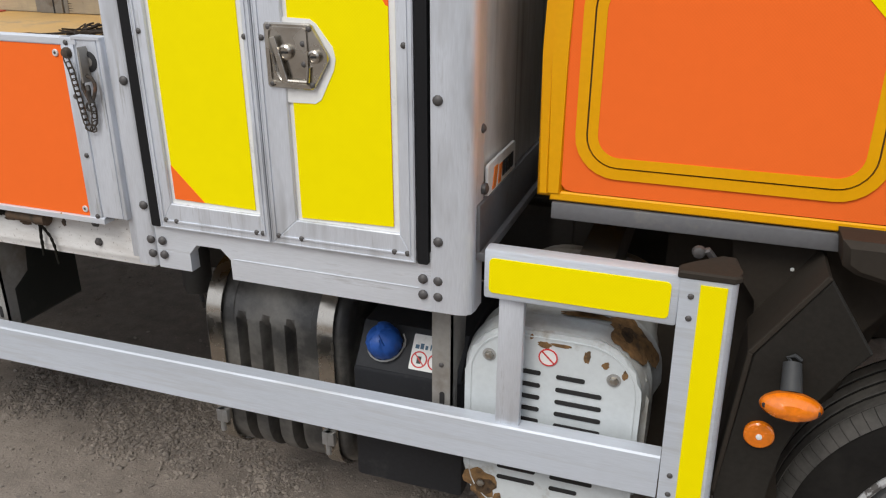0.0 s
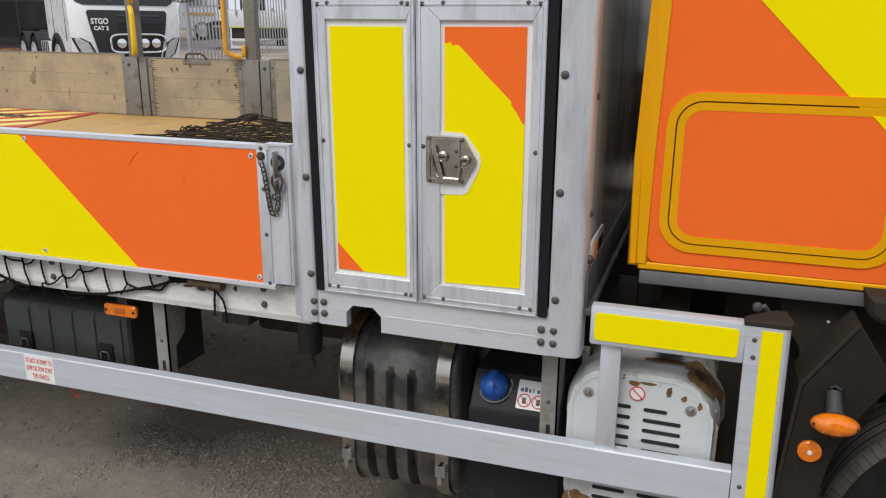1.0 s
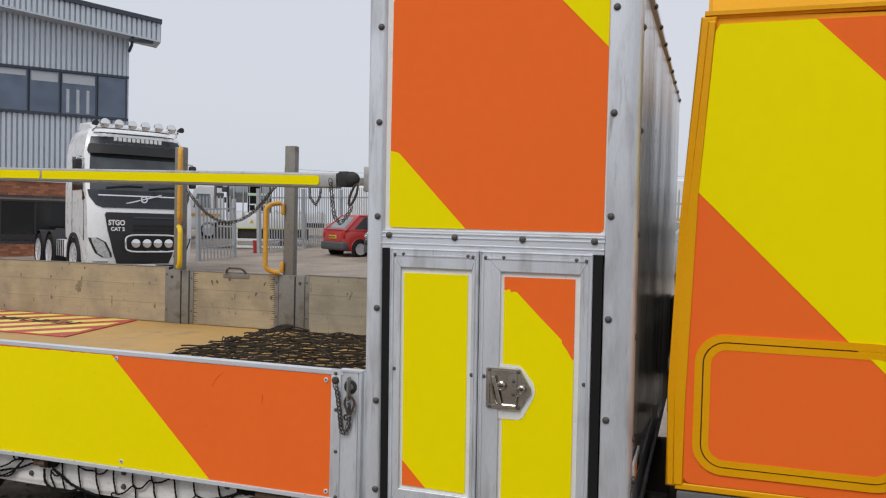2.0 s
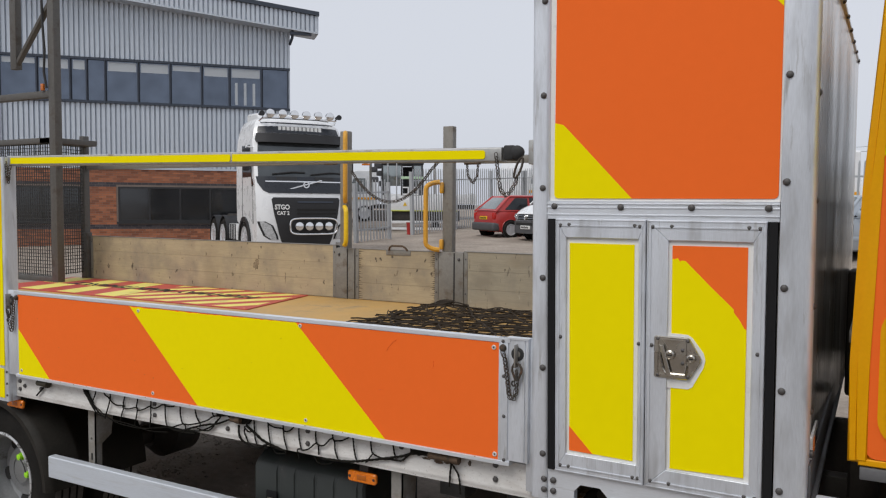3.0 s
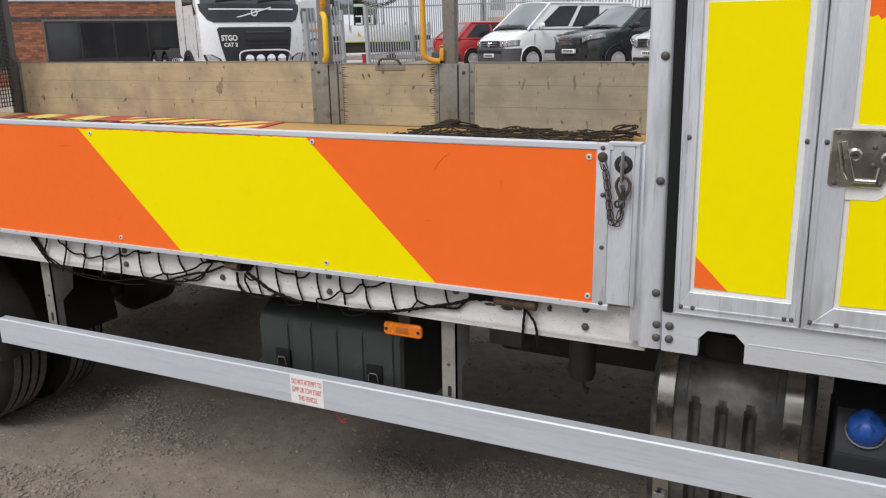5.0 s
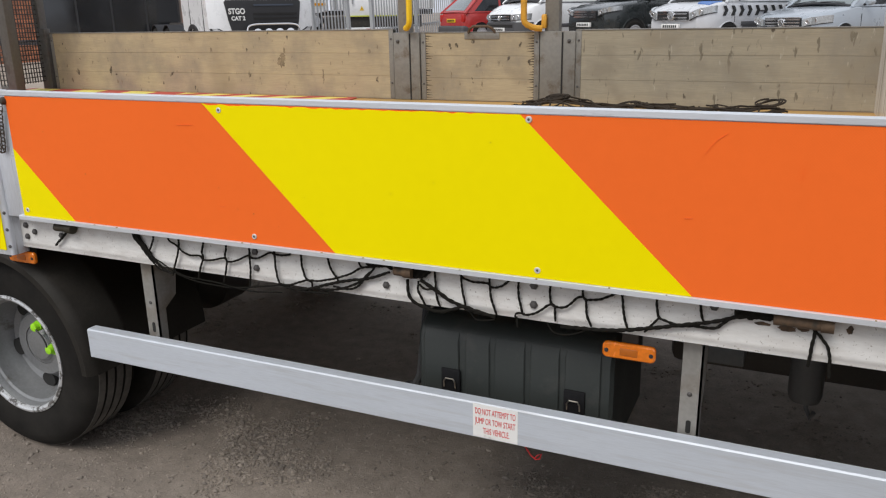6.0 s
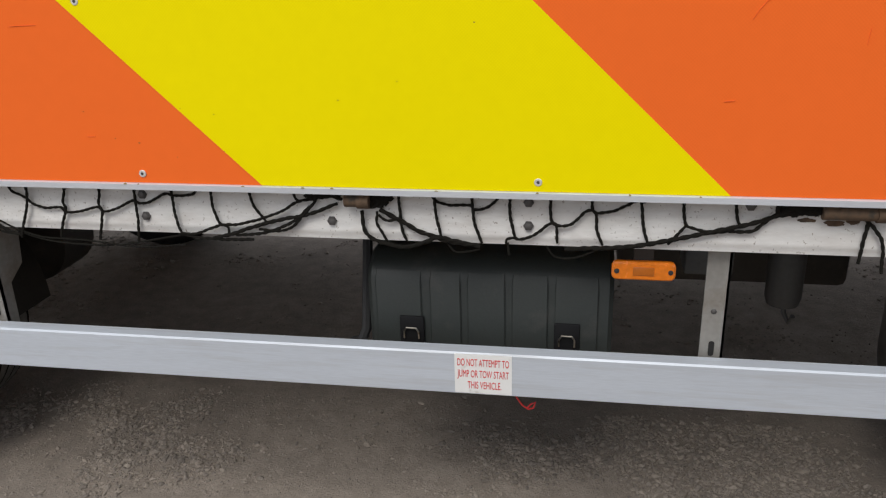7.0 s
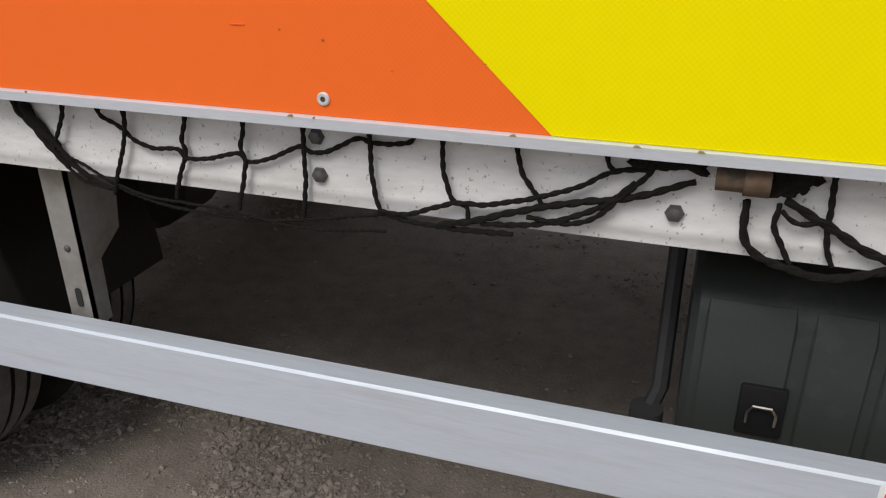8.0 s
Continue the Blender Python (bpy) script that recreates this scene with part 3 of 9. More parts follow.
part("air_drier_canister", bm, surface("grey_canister_paint", (0.07, 0.07, 0.068), rough=0.6), chassis, "dark grey cylindrical canister")

bm = B()
box(bm, -2.005, -1.885, 1.84, 1.96, 0.670, 0.745, 0.006)
box(bm, -1.975, -1.915, 1.86, 1.94, 0.744, 0.905, 0.004)
part("relay_box", bm, surface("grey_relay_plastic", (0.10, 0.105, 0.105), rough=0.6, dirt=(0.06, 0.055, 0.05), dirt_amt=0.3), chassis, "small grey valve box")

# -- deck
bm = B()
box(bm, -7.1, -1.42, 1.46, 3.90, 1.115, 1.165)
part("deck", bm, PLY, truck, "ochre phenolic plywood load deck")


def sill(x0, x1):
    bm = B()
    prism(bm, [(1.44, 0.89), (1.50, 0.89), (1.50, 1.115), (1.447, 1.115), (1.447, 1.005), (1.44, 1.003), (1.44, 0.915), (1.4385, 0.912), (1.4385, 0.903), (1.44, 0.9)], x0, x1, "x")
    return bm


side_rail = part("sill", sill(-4.275, -1.40), SILL, truck, "scuffed white painted aluminium sill rail")
part("sill", sill(-7.1, -4.36), SILL, truck, "scuffed white painted aluminium sill rail")
repeat("bolt", BOLT, [(x, 1.44, z) for x, z in ((-3.247, 0.929), (-3.248, 0.980), (-2.806, 0.931), (-2.379, 0.984), (-2.379, 0.933), (-1.943, 0.989), (-1.56, 0.985), (-1.56, 0.935), (-4.19, 0.95), (-4.23, 0.97), (-4.23, 0.93), (-4.06, 0.95))], side_rail)
# rusty dropside hinge barrels under the panel
GREASY = surface("greasy_steel", (0.045, 0.038, 0.024), rough=0.6, metal=0.3, var=0.4, scale=40, bump=0.4)
for x, w, mat in ((-1.765, 0.05, RUSTBROWN), (-2.752, 0.016, RUSTBROWN), (-4.03, 0.03, GREASY)):
    bm = B()
    cyl(bm, (x - w, 1.422, 0.984), (x + w, 1.422, 0.984), 0.014, seg=12)
    cyl(bm, (x + w - 0.004, 1.421, 0.984), (x + w + 0.022, 1.421, 0.984), 0.017, seg=12)
    box(bm, x - w, x + w + 0.02, 1.424, 1.442, 0.988, 1.006, 0.002)
    part("hinge", bm, mat, side_rail, "grimy hinge barrel with cord round it")


# -- dropsides
def chevron_parts(x0, x1, z0, z1, edges, y, owner, ragged=None):
    """Orange ground with yellow bands between pairs of edges; an edge e is the line x + SLOPE * z = e."""
    rect = [(x0, z0), (x1, z0), (x1, z1), (x0, z1)]
    bm = B()
    prism(bm, rect, y - 0.0012, y + 0.002)
    part("orange_film", bm, ORANGE, owner, "fluorescent orange reflective film")
    rnd = random.Random(3)
    for a, b in edges:
        poly = clip(clip(rect, 1, SLOPE, b), -1, -SLOPE, -a)
        if len(poly) < 3:
            continue
        out = []
        for i, p in enumerate(poly):
            q = poly[(i + 1) % len(poly)]
            out.append(p)
            if ragged and abs(p[1] - z1) < 1e-6 and abs(q[1] - z1) < 1e-6 and abs(p[0] - q[0]) > 0.3:
                for k in range(1, 60):
                    t = k / 60
                    out.append((p[0] + (q[0] - p[0]) * t, z1 - 0.0005 - rnd.random() ** 3 * ragged - (0.0015 if t > 0.3 else 0)))
        bm = B()
        prism(bm, out, y - 0.0024, y)
        part("yellow_film", bm, YELLOW, owner, "fluorescent yellow reflective chevron film with worn edges", smooth=False)


def dropside(x0, x1, fx0, fx1, edges, ragged=None):
    bm = B()
    box(bm, x0, x1, FACE + 0.004, FACE + 0.020, 1.012, 1.430, 0.002)
    side = part("dropside", bm, ALU_H, truck, "aluminium dropside panel with chevron film")
    bm = B()   # top cap and bottom lip
    prism(bm, [(FACE - 0.002, 1.4215), (FACE - 0.002, 1.434), (FACE + 0.003, 1.437), (FACE + 0.018, 1.437), (FACE + 0.021, 1.434), (FACE + 0.021, 1.4215)], x0, x1, "x")
    part("top_cap", bm, ALU_H, side, "bright aluminium capping")
    bm = B()
    prism(bm, [(FACE - 0.004, 1.004), (FACE - 0.004, 1.0165), (FACE, 1.019), (FACE + 0.030, 1.019), (FACE + 0.030, 1.004)], x0, x1, "x")
    part("bottom_lip", bm, ALU_H, side, "bright aluminium edge strip")
    chevron_parts(fx0, fx1, 1.0195, 1.4185, edges, FACE + 0.002, side, ragged)
    return side


near_drop = dropside(-4.200, -1.492, -4.176, -1.533, ((-9, -2.872), (-1.876, -0.925)), ragged=0.004)
repeat("screw", SCREW, [(x, FACE, z) for x, z in ((-1.553, 1.401), (-1.546, 1.036), (-2.385, 1.407), (-3.30, 1.400), (-3.214, 1.040), (-2.358, 1.039), (-4.155, 1.04))], near_drop)
rear_drop = dropside(-6.95, -4.462, -6.92, -4.492, ((-5.2, -4.37), (-3.66, -3.36)))

# end column of the near dropside: a flat flange and a box section
bm = B()
box(bm, -1.534, -1.500, FACE - 0.0015, FACE + 0.01, 1.005, 1.437, 0.001)
flange = part("end_flange", bm, ALU, near_drop, "riveted aluminium end flange")
repeat("rivet", RVS, [(-1.518, FACE - 0.002, 1.425), (-1.515, FACE - 0.002, 1.307), (-1.513, FACE - 0.002, 1.171), (-1.511, FACE - 0.002, 1.022)], flange)
bm = B()
prism(bm, [(-1.500, FACE + 0.003), (-1.494, FACE + 0.0005), (-1.440, FACE + 0.0005), (-1.4385, FACE + 0.004), (-1.4365, FACE + 0.004), (-1.435, FACE - 0.001), (-1.427, FACE - 0.001), (-1.4245, FACE + 0.004), (-1.4245, FACE + 0.03), (-1.500, FACE + 0.03)], 1.022, 1.438, "z")
part("end_post", bm, ALU, near_drop, "aluminium latch post")
bm = B()
prism(bm, [(-1.506, FACE - 0.0005), (-1.500, FACE - 0.003), (-1.427, FACE - 0.003), (-1.424, FACE + 0.004), (-1.424, FACE + 0.03), (-1.506, FACE + 0.03)], 1.4335, 1.4395, "z")
part("post_cap", bm, ALU_H, near_drop, "folded post top")
# eye hook with a rusty locking chain
def latch_chain(x, owner, s=1):
    """A staple through a rubber washer holds a thimble hook; its chain runs back to a big rivet."""
    y = FACE - 0.004
    bm = B()
    lathe(bm, [(0.011, 0.006), (0.022, 0.006), (0.0245, 0.0), (0.022, -0.006), (0.014, -0.008), (0.010, -0.005)], (x, FACE + 0.004, 1.386), "y", 26, close=True)
    part("latch_plate", bm, RUBBER, owner, "black rubber washer")
    bm = B()
    lathe(bm, [(0.012, 0.004), (0.012, -0.004), (0.006, -0.006)], (x, FACE + 0.003, 1.386), "y", 18)
    prism(bm, [(x - 0.0022, 1.344), (x + 0.0022, 1.344), (x + 0.0028, 1.412), (x - 0.0012, 1.420)], y - 0.022, y + 0.006)
    part("staple", bm, HANGER, owner, "worn steel staple seen edge on")
    bm = B()
    loop = [(0.0, 0.030), (0.010, 0.027), (0.0165, 0.016), (0.0165, 0.004), (0.010, -0.012), (0.003, -0.026), (-0.004, -0.026), (-0.011, -0.010), (-0.0165, 0.004), (-0.016, 0.016), (-0.010, 0.027)]
    tube(bm, [(x + 0.004 + u, y - 0.010, 1.327 + v) for u, v in loop], 0.0042, 8, closed=True)
    part("thimble_hook", bm, RUSTCHAIN, owner, "rusty teardrop thimble hook")
    bm = B()
    tube(bm, [(x + 0.002, y - 0.012, 1.336), (x + 0.007, y - 0.016, 1.328), (x + 0.004, y - 0.014, 1.316), (x + 0.010, y - 0.014, 1.300)], 0.0055, 7)
    tube(bm, [(x - 0.009 + 0.0065 * math.cos(a), y - 0.006, 1.288 + 0.008 * math.sin(a)) for a in np.linspace(0.8, 6.0, 10)], 0.003, 6)
    part("hook_pin", bm, CHASSIS, owner, "dark hook pin and split ring")
    bm = B()
    x1 = x - s * 0.052
    chain(bm, [(x + 0.001, y - 0.006, 1.300), (x + s * 0.001, y - 0.004, 1.272), (x - s * 0.004, y - 0.003, 1.252), (x - s * 0.016, y - 0.003, 1.231), (x - s * 0.026, y - 0.004, 1.252), (x - s * 0.030, y - 0.005, 1.285), (x - s * 0.035, y - 0.006, 1.324), (x - s * 0.041, y - 0.006, 1.365), (x1 + s * 0.004, y - 0.006, 1.386), (x1, y - 0.008, 1.400)], 0.031, 0.0016)
    lathe(bm, [(0.0125, 0.004), (0.0125, -0.006), (0.009, -0.012), (0.003, -0.014)], (x1, FACE, 1.403), "y", 14)
    part("locking_chain", bm, RUSTCHAIN, owner, "rusty locking chain")


latch_chain(-1.466, near_drop)
bm = B()
box(bm, -1.436, -1.398, FACE + 0.012, FACE + 0.032, 0.925, 1.434, 0.002)
part("post_filler", bm, ALU, truck, "aluminium filler beside the latch post")
latch_chain(-4.235, near_drop, s=-1)
bm = B()
box(bm, -4.265, -4.200, FACE + 0.004, FACE + 0.03, 1.01, 1.437, 0.002)
part("end_post", bm, ALU, near_drop, "aluminium latch post")
bm = B()
box(bm, -4.492, -4.415, FACE + 0.004, FACE + 0.03, 1.01, 1.437, 0.002)
part("end_post", bm, ALU, rear_drop, "aluminium latch post")
latch_chain(-4.445, rear_drop)

# -- removable side post and top rail
post = part("side_post", alu_post(-4.358, -4.262, 1.395, 1.465, 0.868, 2.105, 0.01), ALU, truck, "upright aluminium body post with a yellow strip")
bm = B()
prism(bm, rrect(-4.354, -4.284, 1.05, 2.10, 0.004), 1.3925, 1.397)
part("yellow_film", bm, YELLOW, post, "yellow reflective strip")
bm = B()
prism(bm, rrect(-4.352, -4.290, 0.885, 1.035, 0.004), 1.3925, 1.397)
part("yellow_film", bm, YELLOW, post, "yellow reflective strip")
repeat("rivet", RVS, [(-4.272, 1.395, z) for z in (0.90, 0.96, 1.02)], post)
bm = B()
pr = rrect(1.425, 1.470, -0.0245, 0.0245, 0.006, 3)
a = [bm.verts.new((-4.275, p[0], 2.086 + p[1])) for p in pr]
b = [bm.verts.new((-1.545, p[0], 2.050 + p[1])) for p in pr]
for i in range(len(pr)):
    bm.faces.new((a[i], a[(i + 1) % len(pr)], b[(i + 1) % len(pr)], b[i]))
bm.faces.new(a)
bm.faces.new(b)
top_rail = part("top_rail", bm, GALV, truck, "aluminium top guard rail with yellow strip")
for xa, xb in ((-4.245, -2.765), (-2.755, -1.605)):
    bm = B()
    za, zb = 2.0498 - 0.01319 * (xa + 1.545), 2.0498 - 0.01319 * (xb + 1.545)
    prism(bm, [(xa, za - 0.015), (xb - 0.006, zb - 0.015), (xb, zb - 0.009), (xb, zb + 0.009), (xb - 0.006, zb + 0.015), (xa, za + 0.015)], 1.4225, 1.427)
    part("yellow_film", bm, YELLOW, top_rail, "yellow reflective strip, split at the middle")
bm = B()
lathe(bm, [(0.021, 0.012), (0.023, -0.004), (0.016, -0.010), (0.008, -0.012)], (-1.482, 1.415, 2.055), "y", 22)
box(bm, -1.536, -1.498, 1.418, 1.475, 2.030, 2.080, 0.006)
part("rail_latch", bm, RUBBER, top_rail, "black rail latch")
bm = B()
chain(bm, [(-1.560, 1.415, 2.05), (-1.549, 1.41, 1.983), (-1.541, 1.41, 1.933), (-1.522, 1.41, 1.912), (-1.505, 1.41, 1.922), (-1.484, 1.41, 1.955), (-1.480, 1.41, 1.975)], 0.026, 0.0014)
tube(bm, [(-1.473 + 0.010 * math.sin(q) + 0.012 * math.cos(q), 1.405, 2.003 + 0.034 * math.cos(q)) for q in np.linspace(0, 5.9, 14)], 0.004, 6, closed=True)
part("rail_chain", bm, RUSTCHAIN, top_rail, "dark chain hanging in a loop with a snap hook")
bm = B()
chain(bm, [(-4.262, 1.41, 2.075), (-4.255, 1.41, 2.01), (-4.245, 1.41, 1.975), (-4.238, 1.41, 2.03), (-4.235, 1.415, 2.06)], 0.028, 0.0019)
part("rail_chain", bm, RUSTCHAIN, top_rail, "dark chain hanging in a loop")
bm = B()
box(bm, -1.446, -1.412, 1.420, 1.47, 2.015, 2.095, 0.004)
part("rail_bracket", bm, GALV, top_rail, "galvanised rail bracket")


# -- far side boards, posts and rail
FB = 3.87


def far_board(x0, x1, zt, wood):
    """Three planks joined end to end in height, with steel end caps."""
    bm = B()
    box(bm, x0 + 0.004, x1 - 0.004, FB + 0.008, FB + 0.024, 1.168, zt - 0.004)
    bd = part("far_dropside", bm, wood, truck, "weathered timber side board")
    h = (zt - 1.17) / 3
    for i in range(3):
        bm = B()
        box(bm, x0, x1, FB, FB + 0.032, 1.17 + i * h + 0.0004, 1.17 + (i + 1) * h - 0.0004, 0.0010, 1)
        part("plank", bm, wood, bd)
    bm = B()
    box(bm, x0, x1, FB - 0.003, FB + 0.036, zt, zt + 0.006, 0.001)
    part("board_cap", bm, WSTEEL, bd, "thin steel capping")
    for xa in (x0, x1 - 0.03):
        bm = B()
        box(bm, xa, xa + 0.03, FB - 0.003, FB + 0.036, 1.168, zt, 0.001)
        part("end_cap", bm, WSTEEL, bd)
        repeat("rivet", RVS, [(xa + 0.015, FB - 0.004, z) for z in (1.26, zt - 0.05)], bd)
    return bd


b1 = far_board(-6.90, -4.055, 1.565, WOOD)
b2 = far_board(-3.875, -3.158, 1.545, WOOD)
far_board(-2.955, -1.44, 1.553, WOODGREY)
frnd = random.Random(77)
JOINT = surface("open_wood_joint", (0.085, 0.065, 0.045), rough=0.9, bump=0)
for xa, s in ((-3.845, 1), (-3.188, -1)):   # broken finger joints at the ends of the short board
    bm = B()
    teeth = [(xa, 1.175)]
    for i in range(26):
        z = 1.18 + i * 0.0138
        teeth += [(xa + s * 0.001, z), (xa + s * frnd.uniform(0.008, 0.050), z + frnd.uniform(0.001, 0.003)), (xa + s * 0.001, z + frnd.uniform(0.004, 0.009))]
    teeth += [(xa, 1.545), (xa - s * 0.002, 1.545), (xa - s * 0.002, 1.175)]
    prism(bm, teeth if s > 0 else teeth[::-1], FB - 0.001, FB + 0.004)
    part("finger_joint", bm, JOINT, b2, "dark open finger joint")
bm = B()
kr = random.Random(4)
for c, w, h in (((-4.865, 1.375), 0.030, 0.032), ((-4.85, 1.41), 0.022, 0.036), ((-4.835, 1.45), 0.010, 0.022)):
    prism(bm, [(c[0] + w * math.cos(t) * kr.uniform(0.5, 1.2), c[1] + h * math.sin(t) * kr.uniform(0.5, 1.2)) for t in np.linspace(0, 6.1, 22)], FB - 0.0012 - 0.0002 * h, FB + 0.004)
part("knot", bm, surface("burnt_knot", (0.25, 0.195, 0.125), rough=0.9, var=0.4, scale=30, dirt=(0.10, 0.08, 0.05), dirt_amt=0.5, dirt_scale=14, dirt_soft=0.15), b1, "dark burn mark round a knot")
bm = B()
tube(bm, [(-3.575, 3.868, 1.545), (-3.562, 3.858, 1.568), (-3.54, 3.85, 1.580), (-3.45, 3.85, 1.580), (-3.428, 3.858, 1.568), (-3.415, 3.868, 1.545)], 0.0075, 7)
part("carry_handle", bm, RUSTBROWN, b2, "rusty bar carry handle")
bm = B()
box(bm, -3.60, -3.39, FB - 0.005, FB + 0.002, 1.51, 1.545, 0.003)
part("handle_plate", bm, WSTEEL, b2, "worn steel handle plate")


def far_post(x0, x1, xu0, xu1, top):
    bm = B()
    box(bm, x0, x1, FB - 0.012, FB + 0.05, 1.166, 1.55, 0.004)
    p = part("far_post", bm, WSTEEL, truck, "galvanised steel body post")
    bm = B()
    box(bm, x0 + 0.62 * (x1 - x0), x0 + 0.66 * (x1 - x0), FB - 0.016, FB - 0.010, 1.166, 1.545)
    part("post_seam", bm, DARK, p)
    bm = B()
    box(bm, xu0, xu1, FB + 0.0, FB + 0.055, 1.545, top, 0.006)
    part("upright", bm, WSTEEL, p, "galvanised square tube upright")
    repeat("bolt", BOLT, [(x1 - 0.035 if x1 > -3.5 else x0 + 0.03, FB - 0.012, 1.50)], p)
    return p


p1 = far_post(-4.05, -3.88, -4.02, -3.945, 2.43)
p2 = far_post(-3.152, -2.955, -3.13, -3.05, 2.43)


def grab(pts, r, mat, owner, label):
    bm = B()
    tube(bm, pts, r, 10)
    part("grab_handle", bm, mat, owner, label)


def bow(x, z0, z1, out, y, n=5):
    pts = [(x, y, z0)]
    for i in range(n + 1):
        a = radians(90 * i / n)
        pts.append((x + out * math.sin(a), y - 0.05 * math.sin(a), z0 + 0.05 - 0.05 * math.cos(a)))
    for i in range(n + 1):
        a = radians(90 * i / n)
        pts.append((x + out * math.cos(a), y - 0.05 * math.cos(a), z1 - 0.05 + 0.05 * math.sin(a)))
    pts.append((x, y, z1))
    return pts


grab(bow(-3.14, 1.565, 2.04, -0.085, FB - 0.02), 0.017, HANDY, p2, "weathered orange-yellow grab handle")
grab(bow(-3.955, 1.90, 2.415, 0.035, FB - 0.02), 0.017, HANDY, p1, "weathered orange-yellow grab handle")
grab(bow(-3.955, 1.575, 1.86, 0.05, FB - 0.03), 0.017, HANDY2, p1, "bright yellow grab handle")
for z0, z1, x in ((1.565, 1.64, -3.11), (1.96, 2.04, -3.11)):
    bm = B()
    box(bm, x - 0.035, x - 0.004, FB - 0.026, FB + 0.002, z0, z1, 0.012)
    part("handle_foot", bm, HANDY, p2)
bm = B()
box(bm, -6.95, -4.09, FB + 0.0, FB + 0.04, 2.185, 2.235, 0.004)
part("far_rail", bm, WSTEEL, truck, "weathered far guard rail")
bm = B()
box(bm, -2.965, -1.43, FB + 0.0, FB + 0.04, 2.165, 2.215, 0.004)
part("far_rail", bm, WSTEEL, truck, "weathered far guard rail")
bm = B()
chain(bm, [(-3.90, 3.86, 2.12)] + [(-3.90 + 0.72 * t, 3.86, 2.12 - 1.0 * t * (1 - t) + 0.06 * t) for t in np.linspace(0.05, 0.95, 12)] + [(-3.15, 3.86, 2.19)], 0.040, 0.0024)
part("far_chain", bm, RUSTCHAIN, truck, "chain slung across the gap between posts")
bm = B()
chain(bm, [(-2.93, 3.85, 2.19), (-2.92, 3.85, 2.08), (-2.88, 3.85, 2.03), (-2.85, 3.85, 2.08), (-2.84, 3.85, 2.18)], 0.032, 0.0022)
part("far_chain", bm, RUSTCHAIN, truck, "chain slung across the gap between posts")

for x0, x1, z in ((-2.955, -2.83, 2.19), (-4.16, -4.045, 2.21)):
    bm = B()
    box(bm, x0, x1, FB - 0.012, FB + 0.001, z - 0.032, z + 0.032, 0.003)
    rb = part("rail_socket", bm, RUSTBROWN, truck, "rusty rail socket")
    repeat("bolt", BOLT, [(x0 + 0.03, FB - 0.012, z), (x1 - 0.03, FB - 0.012, z)], rb)
# -- mast and mesh cage at the back
MAST = surface("dark_weathered_steel", (0.11, 0.105, 0.098), rough=0.6, metal=0.3, var=0.2, scale=8, fine=60, bump=0.15, dirt=(0.07, 0.06, 0.05), dirt_amt=0.3, dirt_scale=8)
bm = B()
box(bm, -7.03, -6.97, 3.86, 3.92, 1.166, 2.50, 0.004)
box(bm, -6.98, -6.92, 3.85, 3.90, 1.166, 1.60, 0.004)
mast = part("rear_post", bm, MAST, truck, "galvanised rear corner post")
MX, MY = -6.80, 3.46
bm = B()
box(bm, MX - 0.042, MX + 0.042, MY - 0.035, MY + 0.035, 1.166, 4.3, 0.005)
box(bm, MX - 1.6, MX + 0.03, MY - 0.03, MY + 0.03, 2.80, 2.86, 0.004)
box(bm, MX - 0.585, MX - 0.50, MY - 0.03, MY + 0.03, 3.08, 4.3, 0.004)
box(bm, MX - 1.6, MX + 0.03, MY - 0.028, MY + 0.028, 2.40, 2.45, 0.004)
cyl(bm, (MX - 0.53, MY, 3.12), (MX, MY, 3.66), 0.028, seg=8)
box(bm, MX - 0.6, MX + 0.04, MY - 0.03, MY + 0.03, 4.22, 4.3, 0.004)
box(bm, MX - 0.03, -6.99, MY - 0.028, 3.90, 2.40, 2.45, 0.004)
box(bm, MX - 1.6, MX, MY - 0.03, MY + 0.03, 1.17, 1.22, 0.004)
part("mast_frame", bm, MAST, truck, "galvanised mast and cage frame")
bm = B()
lathe(bm, [(0.02, 0.12), (0.06, 0.10), (0.075, 0.0), (0.05, -0.05), (0.02, -0.06)], (MX - 0.15, MY - 0.02, 3.72), "z", 16)
box(bm, MX - 0.16, MX - 0.03, MY - 0.05, MY + 0.01, 3.68, 3.72, 0.006)
part("mast_lamp", bm, PLASTIC, mast, "dark lamp head on the mast")
bm = B()
tube(bm, [(MX - 0.12, MY - 0.03, 3.70), (MX - 0.09, MY - 0.045, 3.45), (MX - 0.06, MY - 0.05, 3.2), (MX - 0.075, MY - 0.05, 3.02), (MX - 0.05, MY - 0.045, 2.88)], 0.011, 7)
part("lamp_cable", bm, RUBBER, mast, "black cable down the mast")
bm = B()
box(bm, MX - 0.13, MX - 0.09, MY - 0.05, MY - 0.03, 2.86, 2.92, 0.004)
part("mast_marker", bm, AMBER_D, mast, "small amber marker")
bm = B()
for i in range(38):
    z = 1.23 + i * 0.0315
    cyl(bm, (MX - 1.55, MY, z), (MX, MY, z), 0.0038, seg=4, caps=False)
for i in range(48):
    x = MX - 1.55 + i * 0.0325
    cyl(bm, (x, MY, 1.22), (x, MY, 2.41), 0.0038, seg=4, caps=False)
for i in range(38):
    z = 1.23 + i * 0.0315
    cyl(bm, (MX - 0.1, MY, z), (-7.0, 3.88, z), 0.0038, seg=4, caps=False)
for i in range(13):
    y = MY + 0.03 * (i + 1)
    cyl(bm, (MX - 0.1 - 0.12 * i / 13, y, 1.22), (MX - 0.1 - 0.12 * i / 13, y, 2.41), 0.0038, seg=4, caps=False)
part("wire_mesh", bm, WIRE, mast, "welded wire mesh")

